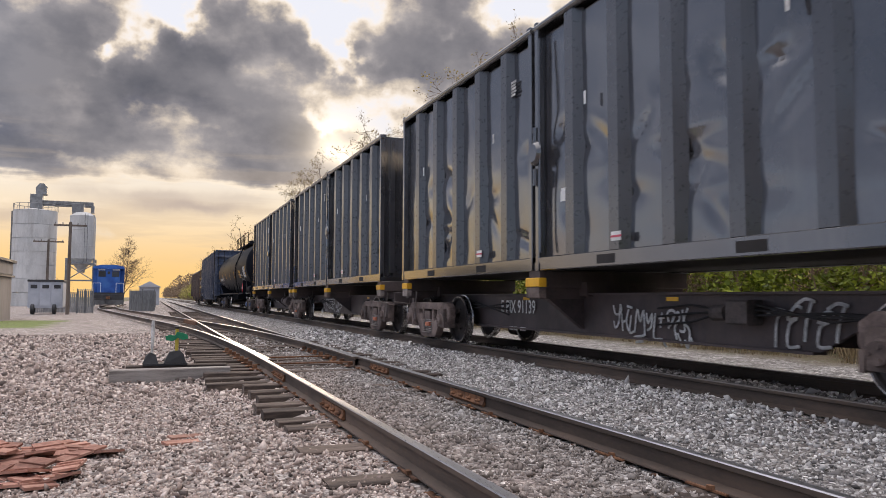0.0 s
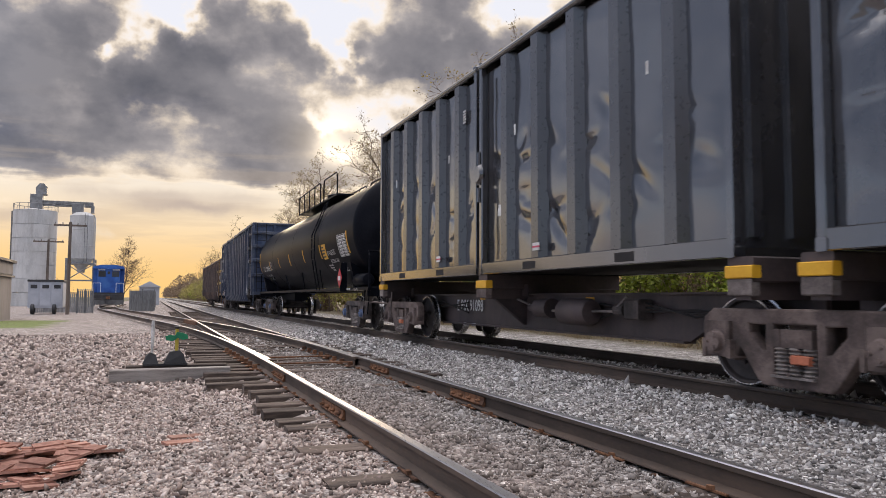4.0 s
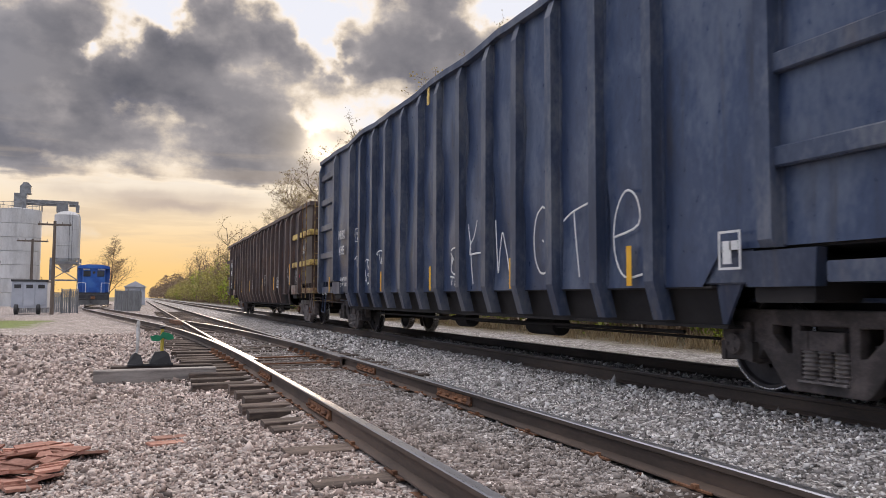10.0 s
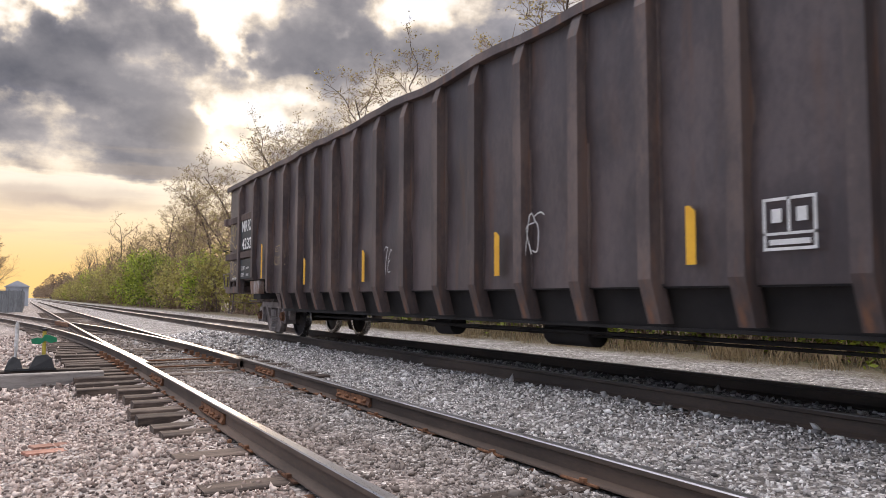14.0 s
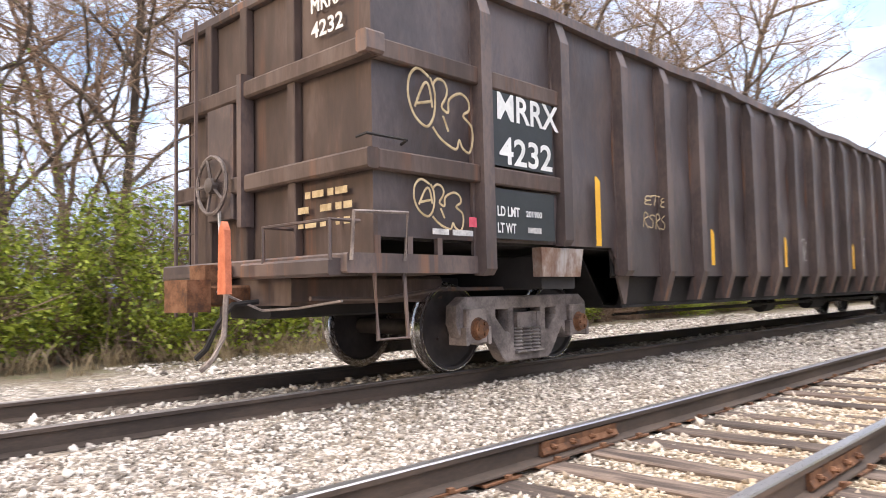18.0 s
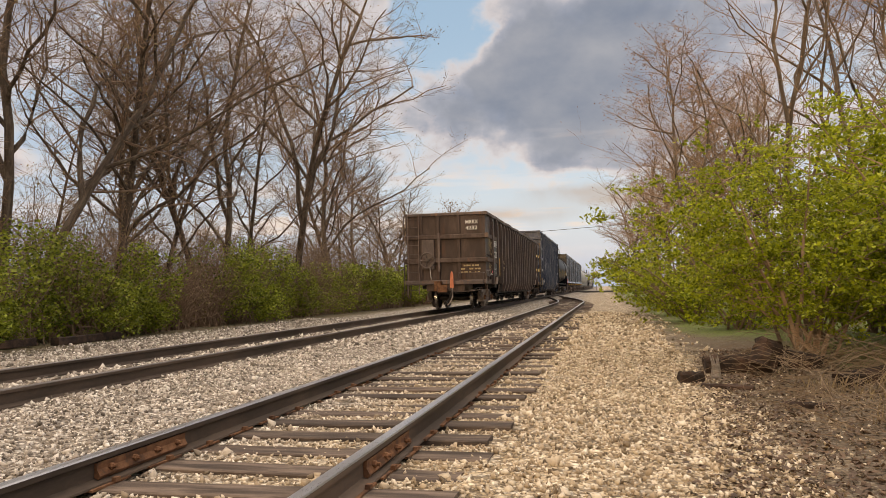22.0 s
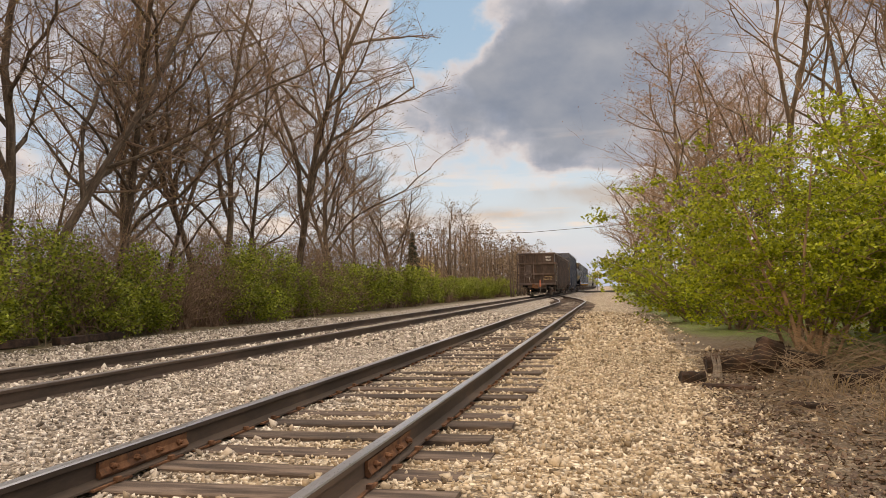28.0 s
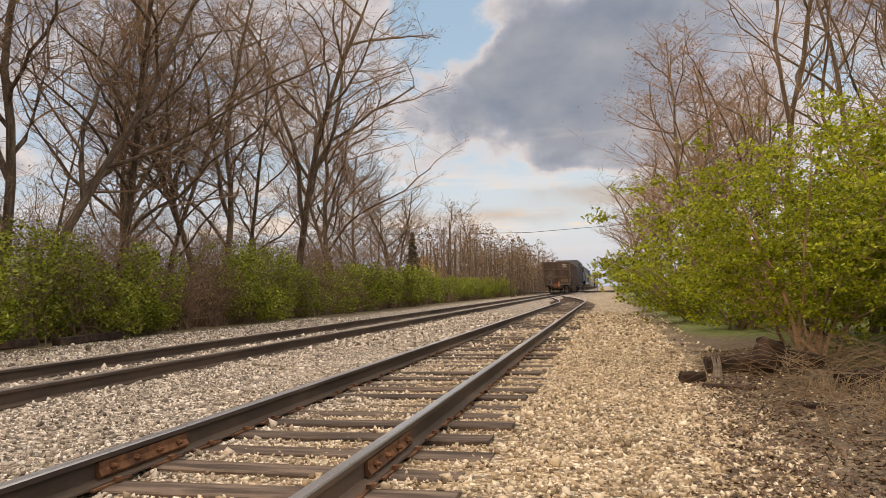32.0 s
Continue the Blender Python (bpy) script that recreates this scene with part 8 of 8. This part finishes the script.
def behind():
    """What lies down the line behind: rotten timbers, crossing signals, a house, a wire."""
    rnd = random.Random(77)
    def splintered(L, wide, tall, seed):
        m, N, K = Mesh(), 12, 9
        v, f = [], []
        for k in range(K):
            u = k / (K - 1)
            for i in range(N):
                a = math.tau * i / N
                c, s_ = math.cos(a), math.sin(a)
                b = 1 / max(abs(c), abs(s_)) ** .75
                g = 1 + .30 * noise.noise((u * 4 + seed, c * 2, s_ * 2)) + .14 * noise.noise((u * 11, c * 5 + seed, s_ * 5))
                e = (u - .5) * L + (.22 * wide * noise.noise((c * 4 + seed, s_ * 4, u * 9)) if k in (0, 1, K - 2, K - 1) else 0)
                v.append((e, c * b * g * wide / 2, s_ * b * g * tall / 2))
        for k in range(K - 1):
            f += [(k * N + i, k * N + (i + 1) % N, (k + 1) * N + (i + 1) % N, (k + 1) * N + i) for i in range(N)]
        f += [tuple(range(N))[::-1], tuple(range((K - 1) * N, K * N))]
        m.add(v, f)
        return m
    for x, y, L, w_, h_, turn, tilt, up_, lab in ((-1.25, -10.9, .62, .22, .24, 4, 3, .10, "blackened rotten log among twigs"), (-1.62, -10.6, .36, .30, .30, 40, 60, .24, "blackened rotten log among twigs"), (-1.95, -11.0, .8, .2, .22, -25, -8, .12, "blackened rotten log among twigs"),
                                                  (-.66, -9.9, .26, .15, .15, 10, 0, .05, "short red-brown block of old tie"), (-.98, -9.35, .55, .10, .07, -22, 0, .01, "dark rotten plank half buried in the soil"), (-1.5, -8.1, .42, .10, .08, 160, 0, .01, "dark rotten plank half buried in the soil"), (-2.4, -9.4, .8, .2, .18, 30, 5, .06, "blackened rotten log among twigs")):
        lone("rotten_log", splintered(L, w_, h_, x * 7), M_TIMBER, lab, "log", "logs by the bush", at=pose(x, y, height(x, y) + up_, 0, tilt, turn))
    st = Mesh()
    for i in range(7):
        a = i * .9
        st.tube([(.05 * math.cos(a), .05 * math.sin(a), -.05), (.045 * math.cos(a + .3), .045 * math.sin(a + .3), .18), (.06 * math.cos(a + .4) + .03, .04 * math.sin(a), .27 + .12 * rnd.random())], .04, 5, .006)
    lone("tree_stump", st, M_TIE2, "pale splintered stump beside the logs", "stump", at=Matrix.Translation((-1.0, -10.35, height(-1.0, -10.35))) @ Matrix.Diagonal((.75, .75, .8, 1)))
    lone("old_tie", Mesh().box(-1.5, 1.5, -.12, .12, -.1, .1, .012), M_TIMBER, "discarded dark railway tie by the hedge", "railway tie", at=pose(14.6, -19.0, height(14.6, -19) + .12, 0, 0, 95))
    lone("old_tie", Mesh().box(-1.5, 1.5, -.12, .12, -.1, .1, .012), M_TIMBER, "discarded dark railway tie by the hedge", "railway tie", at=pose(15.0, -15.9, height(15, -15.9) + .12, 0, 0, 92))
    tw = Mesh()
    for i in range(620):
        y = rnd.uniform(-11.8, -6.4)
        x = -3.6 + rnd.random() ** .8 * 2.5
        if x > -.135 * abs(y) - .25:
            continue
        z = height(x, y)
        a = rnd.uniform(0, math.tau)
        l = rnd.uniform(.3, 1.3)
        p = Vector((x, y, z + rnd.random() ** 2 * .4))
        tw.tube([p, p + Vector((math.cos(a) * l * .5, math.sin(a) * l * .5, rnd.uniform(.0, .3) * l)), p + Vector((math.cos(a + .3) * l, math.sin(a + .3) * l, rnd.uniform(-.1, .2)))], rnd.uniform(.002, .0055), 3, .0015, False)
    lone("brushwood", tw, M_DEADTWIG, "tangle of fallen grey twigs round the logs", "twigs", kind="stuff", fix=False)
    flakes = []
    for i in range(9000):
        y = rnd.uniform(-14, -3.5)
        x = -.12 * abs(y) + .35 - abs(rnd.gauss(0, 1.2)) + rnd.gauss(0, .12)
        if x > -3.8:
            flakes.append((x, y, height(x, y) + rnd.uniform(.0, .025)))
    lf = Mesh()
    for x, y, z in flakes:
        a, l = rnd.uniform(0, math.tau), rnd.uniform(.012, .035)
        c, s_ = math.cos(a) * l, math.sin(a) * l
        t1, t2 = rnd.gauss(0, .012), rnd.gauss(0, .012)
        lf.add([(x - c, y - s_, z + t1), (x + s_ * .6, y - c * .6, z), (x + c, y + s_, z + t2), (x - s_ * .6, y + c * .6, z + .008)], [(0, 1, 2, 3)])
    lone("leaf_litter", lf, M_LITTER, "brown leaf litter and wood chips on bare soil", "leaf litter", kind="stuff", fix=False)
    # road crossing
    lone("road", Mesh().box(-60, 60, -131, -124, -.2, .06), material("road_asphalt", [(0.05, 0.05, 0.05), (0.09, 0.088, 0.085)], .9, 0, 1, 20), "asphalt road crossing the tracks", "road", kind="structure")
    for x, y in ((9.6, -122), (2.2, -133)):
        s = thing("crossing_signal", (x, y, -.25), "railway crossing signal with crossbuck and red lamps", "crossing signal", "crossing signals")
        part("mast", Mesh().tube([(0, 0, 0), (0, 0, 4.0)], .07, 8), M_WALL, s)
        part("crossbuck", Mesh().prism([(-.6, .08, 3.1), (-.5, .08, 3.0), (.6, .08, 3.9), (.5, .08, 4.0)], (0, .02, 0)).prism([(.6, .11, 3.1), (.5, .11, 3.0), (-.6, .11, 3.9), (-.5, .11, 4.0)], (0, .02, 0)), M_WHITE, s)
        for k in (-1, 1):
            part("lamp", Mesh().lathe([(.1, 0), (.12, .1), (.14, .24), (.15, .24)], "y", (k * .4, 0, 2.6), 16), M_DARK, s)
            part("lens", Mesh().lathe([(.155, 0), (.155, .11)], "y", (k * .4, 0, 2.6), 14), M_PLACARD, s)
    h = thing("house", (29, -122, -.3), "pale yellow house with a grey roof behind the trees", "house")
    M_HOUSE = material("pale_yellow_siding", [(0.62, 0.47, 0.22), (0.74, 0.6, 0.34)], .8, 0, 1, 8, (.1, .1, 6))
    part("wall", Mesh().box(-3, 3, 0, 8, 0, 4.2).prism([(-3, 0, 4.2), (3, 0, 4.2), (0, 0, 6.4)], (0, 8, 0)), M_HOUSE, h)
    part("roof", Mesh().prism([(-3.4, -.3, 4.0), (0, -.3, 6.5), (0, -.3, 6.7), (-3.5, -.3, 4.15)], (0, 8.6, 0)).prism([(3.4, -.3, 4.0), (0, -.3, 6.5), (0, -.3, 6.7), (3.5, -.3, 4.15)], (0, 8.6, 0)), M_STEELWORK, h)
    for x in (-1.5, 1.2):
        wn = part("window", Mesh().box(x - .4, x + .4, 8.0, 8.03, 1.2, 2.5), M_GLASS, h)
        part("window_frame", Mesh().box(x - .5, x + .5, 7.99, 8.02, 1.1, 2.6), M_WHITE, wn)
    w2 = thing("overhead_wire", (0, 0, 0), "thin black overhead wire across the tracks", "wire")
    part("wire", Mesh().tube([(40, -95, 8.8), (25, -95, 8.2), (10, -95, 7.9), (-5, -95, 8.6), (-25, -95, 10)], .03, 4), M_DARK, w2)


# ---- loose stones ----


def stone_meshes():
    """The eight-faced lump from which every stone is bent."""
    v = np.array([(1, 0, 0), (-1, 0, 0), (0, 1, 0), (0, -1, 0), (0, 0, 1), (0, 0, -1)], float)
    f = np.array([(0, 2, 4), (2, 1, 4), (1, 3, 4), (3, 0, 4), (2, 0, 5), (1, 2, 5), (3, 1, 5), (0, 3, 5)])
    return v, f


def gravel(name, boxes, per_m2, size, mat, label, seed, keep=None):
    """A carpet of crushed stone over rectangles (x0, x1, y0, y1)."""
    rng = np.random.default_rng(seed)
    v, f = stone_meshes()
    P = []
    for x0, x1, y0, y1, dens in boxes:
        n = int((x1 - x0) * (y1 - y0) * per_m2 * dens)
        q = np.stack([rng.uniform(x0, x1, n), rng.uniform(y0, y1, n)], 1)
        P.append(q)
    P = np.concatenate(P)
    if keep is not None:
        P = P[keep(P, rng)]
    n = len(P)
    Z = np.array([height(x, y) for x, y in P])
    s = size * rng.lognormal(0, .33, n)
    q = rng.normal(size=(n, 4))
    q /= np.linalg.norm(q, axis=1)[:, None]
    a, b, c, d = q.T
    Rm = np.stack([1 - 2 * (c * c + d * d), 2 * (b * c - a * d), 2 * (b * d + a * c), 2 * (b * c + a * d), 1 - 2 * (b * b + d * d), 2 * (c * d - a * b), 2 * (b * d - a * c), 2 * (c * d + a * b), 1 - 2 * (b * b + c * c)], 1).reshape(n, 3, 3)
    shape = (v[None] * rng.uniform(.75, 1.25, (n, len(v)))[:, :, None] + rng.normal(0, .22, (n, len(v), 3))) * (rng.uniform(.55, 1.2, (n, 3)) * s[:, None])[:, None, :]
    verts = np.einsum("nij,nkj->nki", Rm, shape)
    verts[:, :, 0] += P[:, 0:1]
    verts[:, :, 1] += P[:, 1:2]
    verts[:, :, 2] += (Z + s * rng.uniform(-.15, .5, n))[:, None]
    faces = (f[None] + (np.arange(n) * len(v))[:, None, None]).reshape(-1, 3)
    me = bpy.data.meshes.new("stones")
    me.vertices.add(n * len(v))
    me.vertices.foreach_set("co", verts.reshape(-1).astype(np.float32))
    me.loops.add(faces.size)
    me.loops.foreach_set("vertex_index", faces.reshape(-1).astype(np.int32))
    me.polygons.add(len(faces))
    me.polygons.foreach_set("loop_start", (np.arange(len(faces)) * 3).astype(np.int32))
    me.update(calc_edges=True)
    me.validate()
    me.materials.append(mat)
    return tagged(new(name, me), label, "gravel", kind="stuff")


def stone_material():
    m = bpy.data.materials.new("crushed_stone")
    m.use_nodes = True
    t = Nodes(m.node_tree)
    shader = m.node_tree.nodes["Principled BSDF"]
    p = t.node("ShaderNodeTexCoord").outputs["Object"]
    isl = t.node("ShaderNodeNewGeometry").outputs["Random Per Island"]
    sep = t.node("ShaderNodeSeparateXYZ")
    t.put(sep.inputs[0], p)
    x, y = sep.outputs[0], sep.outputs[1]
    grey = t.ramp(isl, [(0.0, (0.085, 0.079, 0.075)), (0.3, (0.26, 0.243, 0.232)), (0.65, (0.50, 0.478, 0.46)), (1.0, (0.92, 0.895, 0.87))])
    tan = t.ramp(isl, [(0.0, (0.12, 0.088, 0.056)), (0.3, (0.37, 0.285, 0.19)), (0.65, (0.58, 0.475, 0.345)), (1.0, (0.86, 0.785, 0.66))])
    pink = t.ramp(isl, [(0.0, (0.07, 0.055, 0.048)), (0.3, (0.26, 0.195, 0.165)), (0.65, (0.46, 0.365, 0.315)), (1.0, (0.78, 0.665, 0.59))])
    big = t.noise(p, 0.35, 5.0, 0.6)
    wob = t.math("MULTIPLY_ADD", t.math("SUBTRACT", big, 0.5), 3.0, x)
    shoulder = t.smooth(wob, 1.4, 3.2, 1.0, 0.0)
    behind_ = t.smooth(t.math("MULTIPLY_ADD", t.math("SUBTRACT", big, 0.5), 4.0, y), -3.0, 3.0, 1.0, 0.0)
    col = t.mix(t.math("MULTIPLY", t.smooth(wob, 1.4, 3.8, 1.0, 0.35), behind_), grey, tan)
    col = t.mix(t.math("MULTIPLY", shoulder, t.math("SUBTRACT", 1.0, behind_)), col, pink)
    col = t.mix(t.math("MULTIPLY", t.smooth(t.noise(p, 60, 4, .7), .5, .7), .3), col, (0.20, 0.17, 0.15))
    four_foot = t.math("MULTIPLY", t.smooth(t.math("ABSOLUTE", t.math("SUBTRACT", x, C_NEAR)), 0.45, 0.85, 1.0, 0.0), t.smooth(y, 0.0, 3.0))
    col = t.mix(t.math("MULTIPLY", four_foot, 0.55), col, (0.17, 0.145, 0.125))
    t.put(shader.inputs["Base Color"], col)
    shader.inputs["Roughness"].default_value = 0.85
    return m


def stones():
    m = stone_material()

    def clear(P, rng):
        x, y = P[:, 0], P[:, 1]
        ok = np.ones(len(P), bool)
        for r in (R_NEAR, R_NEAR + GAUGE, X_MAIN, X_MAIN + GAUGE):
            ok &= np.abs(x - r) > .085
        # ties stay half open between the rails and at their ends
        on_tie = (np.abs(((y + 84.0) % 0.50) - 0.0) < .10) | (np.abs(((y + 84.0) % 0.50) - .50) < .10)
        near = (x > .95) & (x < 3.75) & (y < 8)
        ok &= ~(near & on_tie & (rng.random(len(P)) < np.where(y < 1, .82, .08)))
        switch = (x > .6) & (x < 3.9) & (y > 8) & (y < 32)
        ok &= ~(switch & (rng.random(len(P)) < .35))
        pile = ((x + 1.15) ** 2 + (y - 6.15) ** 2) < .7
        ok &= ~(pile & (rng.random(len(P)) < .6))
        earth = (y < -3) & (x < -.9)
        ok &= ~(earth & (rng.random(len(P)) < .86))
        return ok
    gravel("gravel", [(-2.6, 5.4, 3.0, 10, 1.0), (-3.5, 5.4, 10, 15, .6), (-2.2, 5.4, -9, -2.2, 1.0), (-2.0, 5.4, -14, -9, .6), (2.5, 5.4, -2.2, 3.0, .9)], 860, .0142, m, "grey and tan crushed stone lying round the siding", 5, clear)
    gravel("gravel", [(-6.5, 1.2, 9.5, 26, 1.0), (1.7, 5.4, 15, 24, 1.0), (-1.5, 1.5, -32, -13.5, 1.0), (1.7, 5.5, -30, -13.5, .8), (9.4, 14.2, -34, -6, .8)], 110, .030, m, "coarse grey stone along the spur", 7, clear)
    gravel("ballast", [(5.4, 9.5, 2.0, 18, .8), (5.4, 9.5, -18, -2, .8), (5.4, 9.5, -2, 2, .9)], 370, .0225, m, "coarse pale grey ballast of the main line", 6, clear)


# ---- build ----
ground()
siding()
main_line()
train()
silos()
hut()
locomotive()
switch_stand()
plate_pile()
yard()
behind()
plants()
stones()


def motions():
    """The train rolls past at a steady pace; each wheelset turns with it."""
    for ob, s, z in MOVERS:
        walk(ob, [(0.0, pose(C_MAIN, s, z)), (32.0, pose(C_MAIN, s - 32 * SPEED, z))])
    step = 0.1
    turn = math.degrees(SPEED * step / WR)
    for ob, y in SPINNERS:
        if ob.parent.parent.name.startswith("locomotive"):
            continue
        walk(ob, [(i * step, pose(0, y, WR, (i * turn) % 360)) for i in range(321)])


motions()
